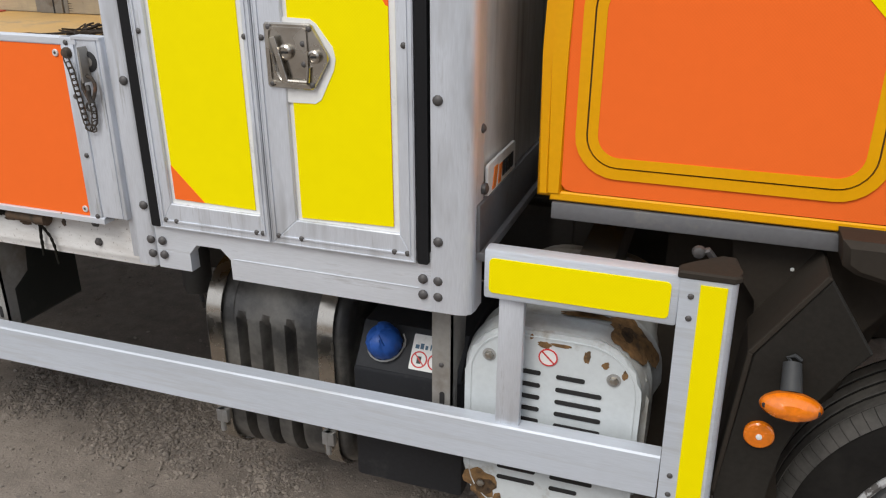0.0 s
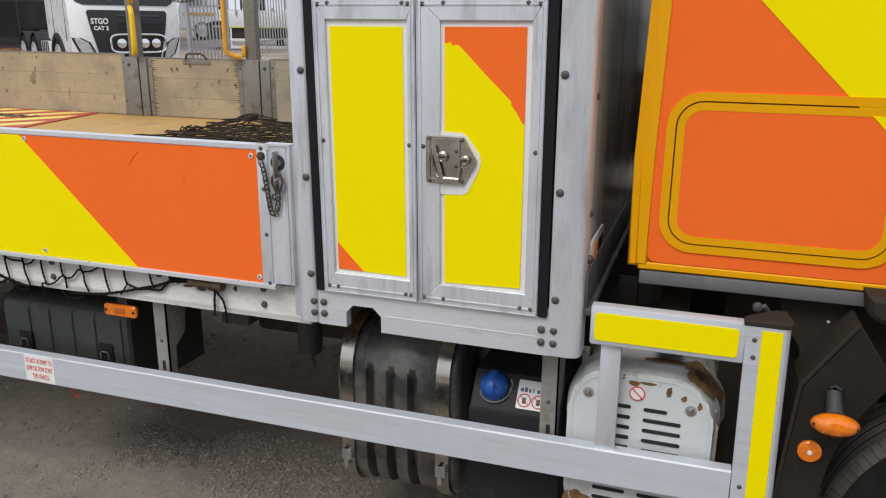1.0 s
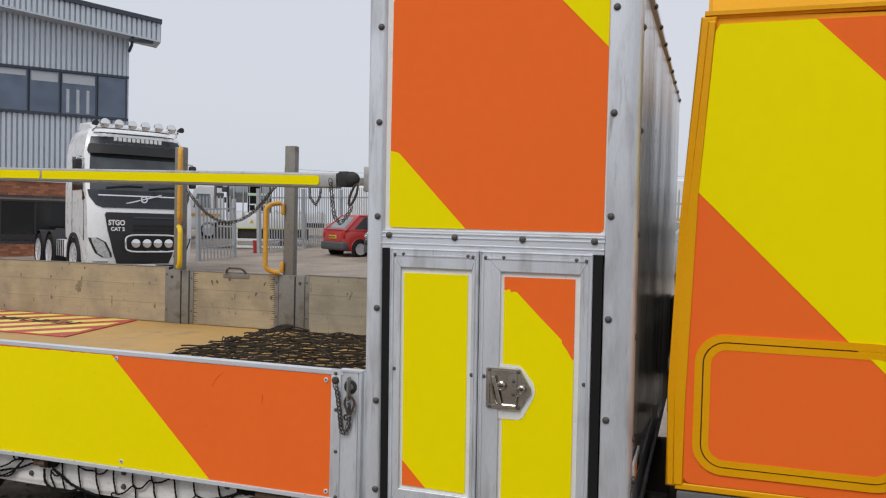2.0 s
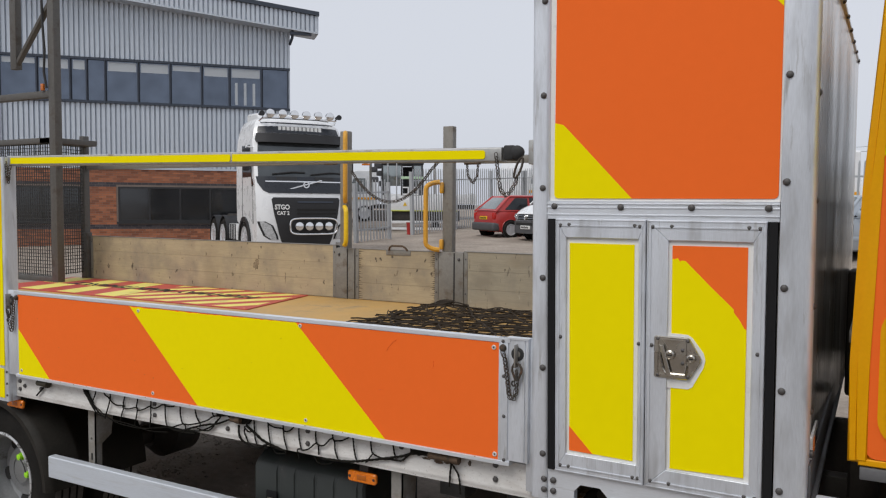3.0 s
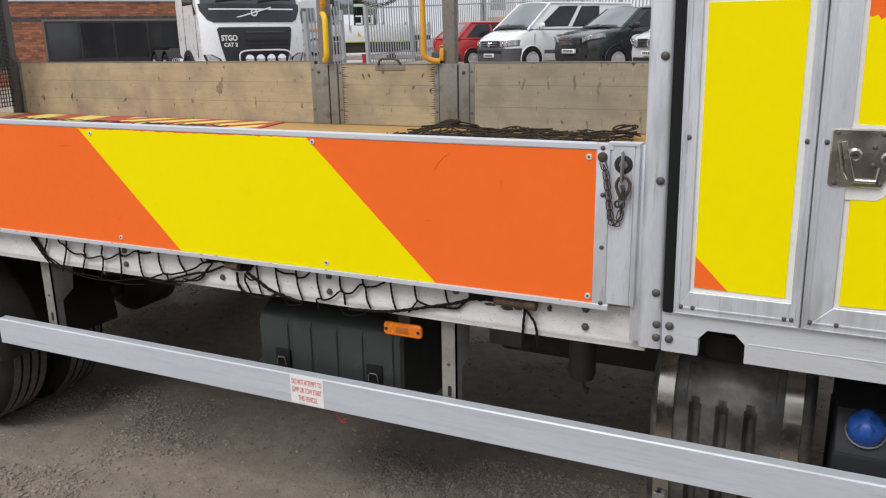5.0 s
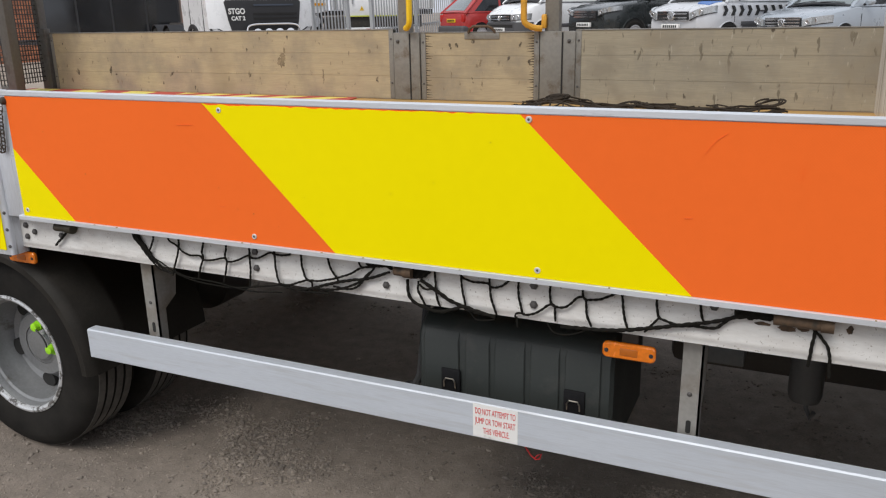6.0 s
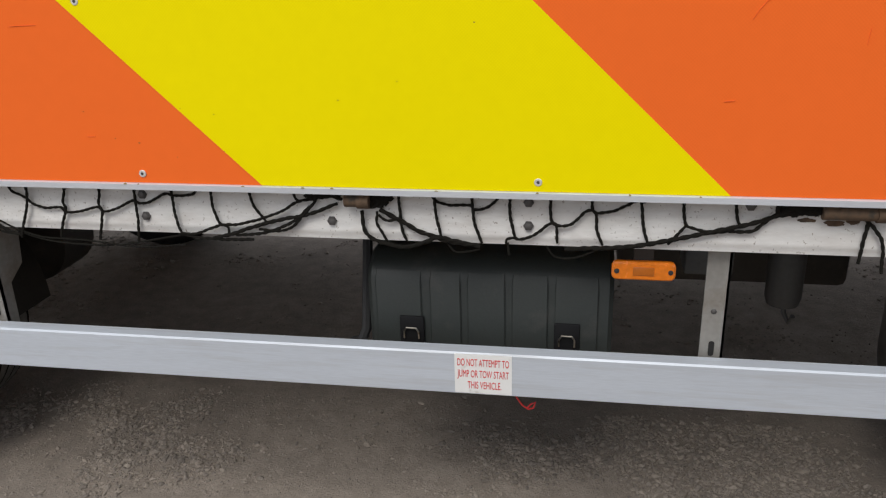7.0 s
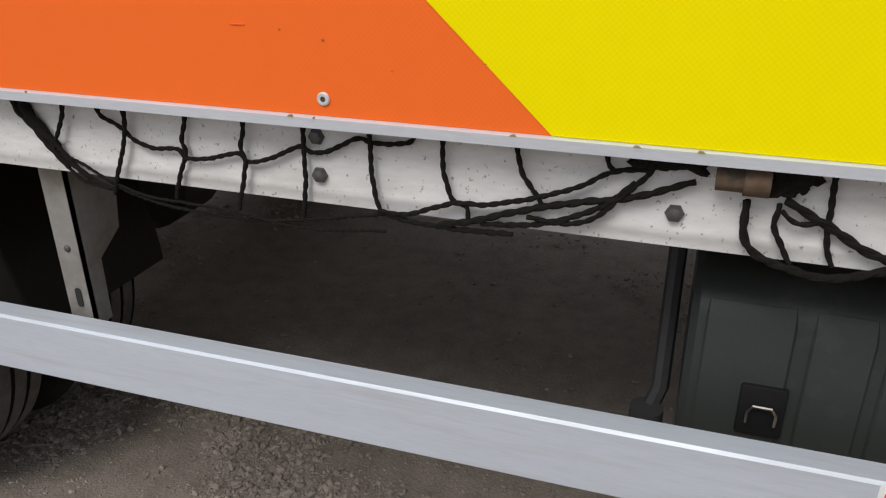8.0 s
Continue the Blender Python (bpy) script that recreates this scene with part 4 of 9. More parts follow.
# ---------------------------------------------------------------- the tall locker box behind the cab
XL, XR, ZB, ZT = -1.419, -0.583, 0.915, 2.69
bm = B()
prism(bm, [(XL + 0.01, 1.43), (XR - 0.012, 1.43), (XR + 0.025, 3.90), (XL - 0.10, 3.90)], 1.02, ZT - 0.02, "z")
locker = part("locker_box", bm, BOXSIDE, truck, "tall aluminium locker box with stained white end wall")
# corner extrusions, rounded outside
part("corner_post", alu_post(XL, -1.358, 1.395, 1.46, ZB + 0.003, ZT - 0.035, 0.014), ALU, locker, "rounded aluminium corner post")
bm = B()
pts = [(-0.670, 1.395), (XR - 0.03, 1.395), (XR - 0.012, 1.400), (XR - 0.003, 1.410), (XR, 1.428), (XR, 1.47), (-0.670, 1.47)]
prism(bm, pts, ZB + 0.0, ZT - 0.035, "z")
part("corner_post", bm, ALU, locker, "rounded aluminium corner post")
bm = B()
prism(bm, [(XL - 0.002, 1.394), (XR - 0.012, 1.394), (XR + 0.003, 1.41), (XR + 0.03, 3.90), (XL - 0.105, 3.90)], ZT - 0.04, ZT, "z", bevel=0.012)
part("roof", bm, ALU, locker, "aluminium roof with rounded edge")
bm = B()
box(bm, -1.366, -0.670, 1.400, 1.44, 2.625, ZT - 0.039, 0.002)
part("head_rail", bm, ALU_H, locker)
bm = B()
ribbed = [(1.44, 1.838), (1.398, 1.838)]
for z in (1.850, 1.872, 1.884):
    ribbed += [(1.398, z), (1.3955, z + 0.001), (1.3955, z + 0.004), (1.398, z + 0.005)]
prism(bm, ribbed + [(1.398, 1.895), (1.44, 1.895)], -1.366, -0.670, "x")
mid = part("mid_rail", bm, ALU_H, locker, "ribbed aluminium cross rail")
rv_y = 1.395
repeat("rivet", RV, [(-1.336, 1.397, 1.878), (-1.121, 1.397, 1.876), (-0.910, 1.397, 1.876), (-0.699, 1.397, 1.876)], mid)
repeat("rivet", RV, [(-1.375, rv_y, z) for z in (2.530, 2.232, 1.936, 1.646, 1.352, 1.068)] + [(-0.654, rv_y, z) for z in (2.547, 2.246, 1.950, 1.653, 1.361, 1.074)], locker)
repeat("rivet", RV, [(x, 1.40, 2.642) for x in (-1.335, -1.140, -0.917, -0.70)], locker)
# rivets down the front wall edge
bm = B()
lathe(bm, [(0.010, -0.004), (0.010, 0.003), (0.004, 0.008)], (0, 0, 0), "x", 8)
end_rivet = bpy.data.meshes.new("end_wall_rivet")
finish(bm, True)
bm.to_mesh(end_rivet)
bm.free()
end_rivet.materials.append(RIVET)
repeat("rivet", end_rivet, [(XR, 1.455, z) for z in (2.5, 2.2, 1.9, 1.6, 1.3, 1.12)] + [(XR + 0.004 + 0.003 * i, 1.55 + 0.28 * i, ZT - 0.03) for i in range(9)], locker)
bm = B()
box(bm, XR - 0.004, XR + 0.008, 1.425, 3.85, 1.045, 1.150, 0.003)
box(bm, XR - 0.004, XR + 0.02, 1.425, 3.85, 1.03, 1.05, 0.003)
part("end_wall_foot", bm, surface("dull_grey_channel", (0.11, 0.11, 0.115), rough=0.5, metal=0.4, dirt=(0.06, 0.055, 0.05), dirt_amt=0.3), locker, "dull grey foot channel")
bm = B()
prism(bm, rrect(1.490, 1.712, 1.142, 1.215, 0.008), XR - 0.002, XR + 0.0045, "x")
plate = part("maker_plate", bm, PAPER, locker, "small white maker plate with an orange mark")
bm = B()
prism(bm, [(1.52, 1.155), (1.545, 1.155), (1.56, 1.2), (1.535, 1.2)], XR + 0.004, XR + 0.0062, "x")
prism(bm, [(1.565, 1.155), (1.585, 1.155), (1.595, 1.195), (1.575, 1.195)], XR + 0.004, XR + 0.0062, "x")
part("logo_bar", bm, surface("orange_print", (0.75, 0.2, 0.03), rough=0.5, bump=0), plate)
for i in range(4):
    bm = B()
    box(bm, XR + 0.004, XR + 0.0062, 1.60 + i * 0.024, 1.617 + i * 0.024, 1.162, 1.195)
    part("logo_bar", bm, BLACKTXT, plate)
bm = B()
lathe(bm, [(0.012, -0.004), (0.012, 0.006), (0.006, 0.01)], (XR + 0.003, 1.462, 1.175), "x", 12)
part("plate_fixing", bm, RIVET, plate)

# upper side panel
bm = B()
box(bm, -1.366, -0.670, 1.406, 1.43, 1.895, 2.625)
upper = part("upper_panel", bm, WHITE, locker, "white side panel edge")
bm = B()
prism(bm, rrect(-1.339, -0.675, 1.903, 2.619, 0.014), 1.4035, 1.408)
part("orange_film", bm, ORANGE, upper, "fluorescent orange reflective film")
bm = B()
prism(bm, [(-1.339, 1.915), (-1.335, 1.906), (-1.327, 1.903), (-1.089, 1.903), (-1.305, 2.131), (-1.313, 2.137), (-1.339, 2.143)], 1.4025, 1.405)
part("yellow_film", bm, YELLOW, upper, "yellow film corner")
bm = B()
prism(bm, [(-0.833, 2.619), (-0.820, 2.588), (-0.675, 2.437), (-0.675, 2.605), (-0.680, 2.615), (-0.689, 2.619)], 1.4025, 1.405)
part("yellow_film", bm, YELLOW, upper, "yellow film corner")

# skirt with a cut-out
bm = B()
prism(bm, [(-1.3575, ZB), (-1.268, ZB), (-1.268, 0.960), (-1.247, 0.984), (-1.182, 0.984), (-1.158, 0.960), (-1.158, ZB - 0.003), (-0.6705, ZB - 0.003), (-0.6705, 1.046), (-0.697, 1.046), (-0.697, 1.022), (-1.3575, 1.022)], 1.399, 1.43)
skirt = part("skirt", bm, ALU_H, locker, "aluminium skirt with a cut-out")
bm = B()
for z in (0.962,):
    box(bm, -1.150, -0.70, 1.3975, 1.3995, z, z + 0.0016)
part("skirt_rib", bm, ALU_H, skirt)
repeat("rivet", RV, [(x, 1.397, z) for x in (-1.371, -1.339) for z in (0.949, 0.984)] + [(x, 1.397, z) for x in (-0.689, -0.655) for z in (0.950, 0.986)], skirt)

# black door seals
bm = B()
prism(bm, rrect(-1.356, -1.332, 1.022, 1.838, 0.004, 2), 1.390, 1.425)
part("door_seal", bm, SEAL, locker, "black rubber hinge seal")
bm = B()
prism(bm, rrect(-0.698, -0.674, 1.022, 1.838, 0.004, 2), 1.390, 1.425)
part("door_seal", bm, SEAL, locker, "black rubber hinge seal")


def locker_door(x0, x1, fl, fr, ft, fb, label):
    """A door leaf: mitred aluminium frame round a white panel."""
    z0, z1 = 1.022, 1.838
    bm = B()
    box(bm, x0 + 0.005, x1 - 0.005, 1.398, 1.43, z0 + 0.005, z1 - 0.005)
    d = part("locker_door", bm, WHITE, truck, label)
    for pts in ([(x0, z0), (x0 + fl, z0 + fb), (x0 + fl, z1 - ft), (x0, z1)], [(x1, z0), (x1, z1), (x1 - fr, z1 - ft), (x1 - fr, z0 + fb)],
                [(x0, z1), (x0 + fl, z1 - ft), (x1 - fr, z1 - ft), (x1, z1)], [(x0, z0), (x1, z0), (x1 - fr, z0 + fb), (x0 + fl, z0 + fb)]):
        bm = B()
        prism(bm, pts, 1.389, 1.405, bevel=0.0018)
        part("door_frame", bm, ALU, d, "aluminium frame section")
    bm = B()
    ring(bm, [(x0 + 0.011, z0 + 0.017), (x1 - 0.011, z0 + 0.017), (x1 - 0.011, z1 - 0.019), (x0 + 0.011, z1 - 0.019)], [(x0 + 0.0135, z0 + 0.0205), (x1 - 0.0135, z0 + 0.0205), (x1 - 0.0135, z1 - 0.0225), (x0 + 0.0135, z1 - 0.0225)], 1.3862, 1.391)
    part("frame_ridge", bm, ALU, d)
    bm = B()   # the outer flange stands a little lower than the inner face
    ring(bm, [(x0 + 0.002, z0 + 0.002), (x1 - 0.002, z0 + 0.002), (x1 - 0.002, z1 - 0.002), (x0 + 0.002, z1 - 0.002)], [(x0 + 0.004, z0 + 0.004), (x1 - 0.004, z0 + 0.004), (x1 - 0.004, z1 - 0.004), (x0 + 0.004, z1 - 0.004)], 1.3872, 1.391)
    part("frame_ridge", bm, ALU, d)
    repeat("rivet", RVS, [(x, 1.389, z) for x in (x0 + 0.018, x1 - 0.018) for z in (z0 + 0.02, (z0 + z1) / 2 + 0.03, z1 - 0.02)] + [(x0 + fl + 0.01, 1.389, z) for z in (z0 + 0.02, z1 - 0.018)] + [(x1 - fr - 0.012, 1.389, z) for z in (z0 + 0.02, z1 - 0.018)], d)
    return d


d1 = locker_door(-1.330, -1.041, 0.036, 0.022, 0.059, 0.060, "closed locker door with yellow reflective film")
bm = B()
prism(bm, [(-1.284, 1.0935), (-1.077, 1.0905), (-1.077, 1.762), (-1.284, 1.762)], 1.396, 1.40)
part("yellow_film", bm, YELLOW, d1, "yellow reflective film")
bm = B()
prism(bm, [(-1.284, 1.0935), (-1.206, 1.0925), (-1.284, 1.172)], 1.395, 1.397)
part("orange_film", bm, ORANGE, d1, "orange corner")
d2 = locker_door(-1.038, -0.701, 0.064, 0.035, 0.060, 0.060, "closed locker door with a folding handle lock")
bm = B()
prism(bm, [(-0.963, 1.088), (-0.751, 1.094), (-0.751, 1.764), (-0.963, 1.763)], 1.396, 1.40)
part("orange_film", bm, ORANGE, d2, "orange film")
bm = B()
rag = [(-0.963, 1.088), (-0.751, 1.094), (-0.751, 1.527), (-0.757, 1.530), (-0.772, 1.556), (-0.786, 1.574), (-0.787, 1.584), (-0.85, 1.644), (-0.90, 1.694), (-0.924, 1.718), (-0.935, 1.7195), (-0.941, 1.716), (-0.947, 1.7265), (-0.957, 1.722), (-0.963, 1.7245)]
prism(bm, rag, 1.395, 1.397)
part("yellow_film", bm, YELLOW, d2, "yellow film with a torn edge")
bm = B()
prism(bm, [(-1.0, 1.334), (-0.912, 1.336), (-0.899, 1.344), (-0.868, 1.404), (-0.863, 1.426), (-0.868, 1.448), (-0.901, 1.491), (-0.914, 1.499), (-1.0, 1.501)], 1.3935, 1.397)
part("lock_border", bm, WHITE, d2, "white border round the lock")
bm = B()
outer = [(-1.012, 1.369), (-1.007, 1.364), (-0.914, 1.364), (-0.906, 1.368), (-0.876, 1.420), (-0.873, 1.428), (-0.876, 1.436), (-0.906, 1.487), (-0.914, 1.491), (-1.007, 1.491), (-1.012, 1.486)]
prism(bm, outer, 1.384, 1.395, bevel=0.003)
lock = part("folding_handle_lock", bm, STEEL, d2, "stainless folding handle lock with two keyholes")
# (the dished tray and handle stand on the plate)
bm = B()
ring(bm, rrect(-1.004, -0.916, 1.372, 1.483, 0.010), rrect(-0.999, -0.921, 1.377, 1.478, 0.008), 1.380, 1.386)
part("lock_tray", bm, STEEL, d2, "raised tray rim")
bm = B()
tube(bm, [(-0.996, 1.379, 1.462), (-0.985, 1.377, 1.40), (-0.976, 1.377, 1.383), (-0.955, 1.377, 1.380), (-0.918, 1.377, 1.380)], 0.0045, 8)
tube(bm, [(-0.918, 1.379, 1.380), (-0.914, 1.380, 1.41)], 0.004, 8)
part("lock_bail", bm, STEEL, d2, "polished folding bail")
bm = B()
prism(bm, [(-0.992, 1.464), (-0.981, 1.466), (-0.957, 1.376), (-0.969, 1.373)], 1.371, 1.376, bevel=0.001)
part("lock_lever", bm, STEEL, d2, "slanting flat lever")
for x, z, r in ((-0.963, 1.436, 0.015), (-0.901, 1.430, 0.013)):
    bm = B()
    lathe(bm, [(r, 0.004), (r, -0.006), (r * 0.7, -0.009), (r * 0.65, -0.006), (r * 0.2, -0.006)], (x, 1.382, z), "y", 16)
    part("key_barrel", bm, STEEL, d2, "key barrel")
for x, z, r in ((-0.963, 1.436, 0.006), (-0.901, 1.430, 0.005)):
    bm = B()
    box(bm, x - r, x + r, 1.373, 1.377, z - 0.002, z + 0.002)
    part("keyhole", bm, DARK, d2)
repeat("lock_rivet", stud_mesh("lock_rivet", 0.006, 0.004, RIVET, 8), [(x, 1.383, z) for x, z in ((-0.999, 1.482), (-0.999, 1.373), (-0.911, 1.482), (-0.911, 1.374), (-0.926, 1.453), (-0.926, 1.414))], d2)


def out_of_square(root):
    """The locker box leans a little towards the load bed, more at its rear corner."""
    def off(x, z):
        return -0.014 * (min(z, 2.0) - 1.42) * (0.35 + 0.65 * max(0.0, min(1.0, (-0.60 - x) / 0.75)))
    for ob in [root] + list(root.children_recursive):
        if ob.data.users > 1:
            ob.location.x += off(ob.location.x, ob.location.z)
        else:
            for v in ob.data.vertices:
                v.co.x += off(v.co.x, v.co.z)


for box_part in (locker, d1, d2):
    out_of_square(box_part)

# ---------------------------------------------------------------- side guard
def rail_z(x):
    return 0.0065 * x


bm = B()
pr = [(1.418, -0.103), (1.418, -0.004), (1.422, 0.0), (1.456, 0.0), (1.456, -0.004), (1.424, -0.006), (1.424, -0.099), (1.456, -0.101), (1.456, -0.105), (1.420, -0.105)]
a = [bm.verts.new((-3.985, p[0], 0.652 + rail_z(-3.985) + p[1])) for p in pr]
b = [bm.verts.new((-0.172, p[0], 0.652 + rail_z(-0.172) + p[1])) for p in pr]
for i in range(len(pr)):
    bm.faces.new((a[i], a[(i + 1) % len(pr)], b[(i + 1) % len(pr)], b[i]))
bm.faces.new(a)
bm.faces.new(b)
guard = part("side_guard", bm, RAIL, truck, "anodised aluminium side guard rail")
bm = B()
box(bm, -3.985, -3.980, 1.419, 1.456, 0.523, 0.624)
part("end_cap", bm, RAIL, guard)
bm = B()
box(bm, -0.560, -0.176, 1.412, 1.452, 0.957, 1.066, 0.006)
part("guard_bar", bm, RAIL, guard, "upper guard bar")
bm = B()
prism(bm, rrect(-0.548, -0.192, 0.972, 1.048, 0.010), 1.4095, 1.413)
part("yellow_film", bm, YELLOW, guard, "yellow reflective panel")
bm = B()
box(bm, -0.530, -0.476, 1.428, 1.450, 0.64, 0.958, 0.003)
part("guard_strut", bm, ALU, guard, "brushed aluminium strut")
bm = B()
prism(bm, [(-0.178, 1.412), (-0.086, 1.412), (-0.078, 1.418), (-0.074, 1.43), (-0.083, 1.50), (-0.093, 1.50), (-0.091, 1.43), (-0.178, 1.43)], 0.530, 1.062, "z")
gp = part("guard_post", bm, RAIL, guard, "front guard post with yellow strip")
for v in gp.data.vertices:   # leans forward at the foot
    v.co.x += 0.018 * (1.06 - v.co.z)
bm = B()
prism(bm, [(-0.141, 1.051), (-0.0925, 1.051), (-0.0835, 0.560), (-0.086, 0.550), (-0.130, 0.550), (-0.132, 0.560)], 1.4095, 1.413)
part("yellow_film", bm, YELLOW, guard, "yellow reflective strip")
bm = B()
prism(bm, [(-0.184, 1.408), (-0.082, 1.408), (-0.070, 1.418), (-0.070, 1.44), (-0.080, 1.51), (-0.108, 1.512), (-0.160, 1.46), (-0.184, 1.44)], 1.060, 1.076, "z", bevel=0.004)
part("post_cap", bm, PLASTIC, guard, "black plastic end cap")
repeat("rivet", RVS, [(-0.156, 1.412, 1.025), (-0.155, 1.412, 0.979), (-0.149, 1.412, 0.615), (-0.148, 1.412, 0.568)], guard)
# warning sticker
SK0, SK1 = -2.540, -2.411
bm = B()
box(bm, SK0, SK1, 1.4165, 1.4185, 0.5345, 0.6335)
part("warning_sticker", bm, PAPER, guard, "white sticker with red capitals")
for i, (line, w) in enumerate((("DO NOT ATTEMPT TO", 0.116), ("JUMP OR TOW START", 0.116), ("THIS VEHICLE.", 0.076))):
    lettering("sticker_line", line, 0.026, RED, pose(-2.4755 + (0.003 if i == 2 else 0), 1.4162, 0.612 - 0.0285 * i, 90, 0, 0), guard, width=w)


# hangers that carry the guard
def hanger(x0, x1, zt):
    bm = B()
    prism(bm, [(x0, 0.535), (x1, 0.535), (x1, zt), (x0, zt)], 1.474, 1.480)
    prism(bm, [(1.474, 0.60), (1.510, 0.60), (1.512, 0.71), (1.565, 0.745), (1.585, zt), (1.474, zt)], x1 - 0.005, x1, "x")
    cyl(bm, ((x0 + x1) / 2, 1.424, 0.60), ((x0 + x1) / 2, 1.476, 0.60), 0.012, seg=10)
    h = part("guard_hanger", bm, HANGER, truck, "galvanised guard hanger bracket")
    bm = B()
    xm = (x0 + x1) / 2
    prism(bm, rrect(xm - 0.006, xm + 0.006, 0.634, 0.669, 0.0055, 4), 1.4725, 1.476)
    part("slot", bm, DARK, h)
    repeat("bolt", RVS, [(xm - 0.002, 1.474, 0.74)], h)


hanger(-2.009, -1.960, 0.892)
hanger(-3.754, -3.704, 0.892)
hanger(-0.694, -0.645, 0.92)


# ---------------------------------------------------------------- tanks and boxes below the deck
# ribbed fuel tank with steel straps
def tank_outline(y0, y1, z0, z1, r, seg=6):
    return rrect(y0, y1, z0, z1, r, seg)


bm = B()
TX0, TX1 = -1.405, -0.975
rows = []
steps = np.linspace(TX0, TX1, 190)
base = tank_outline(1.60, 2.14, 0.235, 0.815, 0.14, 12)
cy, cz = 1.87, 0.525
for x in steps:
    s = 1.0
    u = (x - TX0) / (TX1 - TX0)
    s -= 0.06 * max(0, 1 - u / 0.05) ** 2 + 0.06 * max(0, 1 - (1 - u) / 0.05) ** 2
    row = []
    for py, pz in base:
        k = s
        if py < 1.80:
            off = min(abs(x - g) for g in (-1.281, -1.209, -1.135))   # three deep flutes between the straps
            groove = max(0.0, 1 - (off / 0.017) ** 4) if off < 0.017 else 0.0
            fade = min(1, max(0, (0.705 - 0.9 * off - pz) / 0.020))
            k -= 0.15 * fade * groove
            if pz > 0.70 and 0.1 < x - TX0 < 0.33:
                k -= 0.02 * (0.5 + 0.5 * noise.noise((x * 14, py * 9, pz * 14)))
        row.append(bm.verts.new((x, cy + (py - cy) * k, cz + (pz - cz) * k)))
    rows.append(row)
for a, b in zip(rows, rows[1:]):
    for i in range(len(a)):
        bm.faces.new((a[i], a[(i + 1) % len(a)], b[(i + 1) % len(a)], b[i]))
bm.faces.new(rows[0])
bm.faces.new(rows[-1])
tank = part("fuel_tank", bm, TANK, truck, "dusty black ribbed plastic fuel tank")
for x in (-1.384, -1.052):
    bm = B()
    ring(bm, tank_outline(1.590, 2.15, 0.225, 0.825, 0.145, 10), tank_outline(1.594, 2.146, 0.229, 0.821, 0.142, 10), x, x + 0.045, "x")
    part("tank_strap", bm, STEEL, tank, "bright steel tank strap")
    bm = B()
    box(bm, x + 0.004, x + 0.04, 1.575, 1.61, 0.36, 0.40, 0.003)
    cyl(bm, (x + 0.02, 1.582, 0.33), (x + 0.02, 1.582, 0.40), 0.008, seg=8)
    part("strap_bolt", bm, GALV, tank)
bm = B()
lathe(bm, [(0.07, -0.02), (0.07, 0.02), (0.055, 0.045), (0.02, 0.05)], (-1.215, 1.72, 0.83), "z", 24)
part("filler_cap", bm, PLASTIC, tank, "black fuel filler cap")

# additive tank with a blue cap
bm = B()
box(bm, -0.932, -0.64, 1.545, 1.95, 0.315, 0.650, 0.012)
prism(bm, [(1.549, 0.642), (1.551, 0.649), (1.620, 0.742), (1.92, 0.750), (1.94, 0.64)], -0.928, -0.646, "x", bevel=0.004)
ad = part("additive_tank", bm, surface("smooth_black_tank_plastic", (0.021, 0.022, 0.025), rough=0.5, var=0.2, spec=0.3, dirt=(0.05, 0.05, 0.05), dirt_amt=0.12), truck, "black plastic additive tank")
bm = B()
c0, c1 = Vector((-0.857, 1.587, 0.700)), Vector((-0.861, 1.542, 0.76))
dv = (c1 - c0).normalized()
cyl(bm, c0 - dv * 0.02, c0 + dv * 0.01, 0.038, seg=20)
part("filler_neck", bm, GALV, ad, "steel filler neck ring")
bm = B()
prof = [(0.044, 0.0), (0.045, 0.012), (0.044, 0.030), (0.040, 0.046), (0.032, 0.058), (0.020, 0.064), (0.006, 0.066)]
lathe(bm, prof, (0, 0, 0), "z", 56)
for vt in bm.verts:
    rr = math.hypot(vt.co.x, vt.co.y)
    if vt.co.z < 0.04 and rr > 0.03:
        f = 1 - 0.05 * (0.5 + 0.5 * math.cos(14 * math.atan2(vt.co.y, vt.co.x)))
        vt.co.x *= f
        vt.co.y *= f
    if vt.co.z > 0.04 and abs(vt.co.y) > 0.014:
        vt.co.z -= 0.010
bm.transform(Matrix.Translation(c0) @ dv.to_track_quat("Z", "X").to_matrix().to_4x4())
part("filler_cap", bm, BLUE, ad, "blue plastic filler cap with a finger grip")
bm = B()
tube(bm, [c0 + (Vector((1, 0, 0)) * math.cos(t) + dv.cross(Vector((1, 0, 0))).normalized() * math.sin(t)) * 0.047 for t in np.linspace(0, 6.0, 20)], 0.0022, 5, closed=True)
tube(bm, [c0 + Vector((0.05, 0.0, 0.0)), c0 + Vector((0.055, -0.005, 0.025)), c0 + Vector((0.05, -0.005, 0.04))], 0.0022, 5)
part("cap_tether", bm, GALV, ad, "wire cap tether")
# label on the sloping shoulder of the tank
LM = Matrix.Translation((-0.741, 1.582, 0.6965)) @ Matrix(((1, 0, 0), (0, 0.596, -0.803), (0, 0.803, 0.596))).to_4x4()
bm = B()
prism(bm, rrect(-0.045, 0.045, -0.044, 0.044, 0.004), 0.0, 0.0015, "z")
bm.transform(LM)
part("tank_label", bm, PAPER, ad, "white label with two red prohibition signs")
for i, w in enumerate((0.018, 0.016, 0.012, 0.006, 0.015, 0.015)):
    x = -0.037 + i * 0.0128
    bm = B()
    box(bm, x, x + w * 0.56, 0.008, 0.022 if i % 2 else 0.018, 0.0012, 0.0022)
    bm.transform(LM)
    part("label_bar", bm, BLUEPRINT, ad)
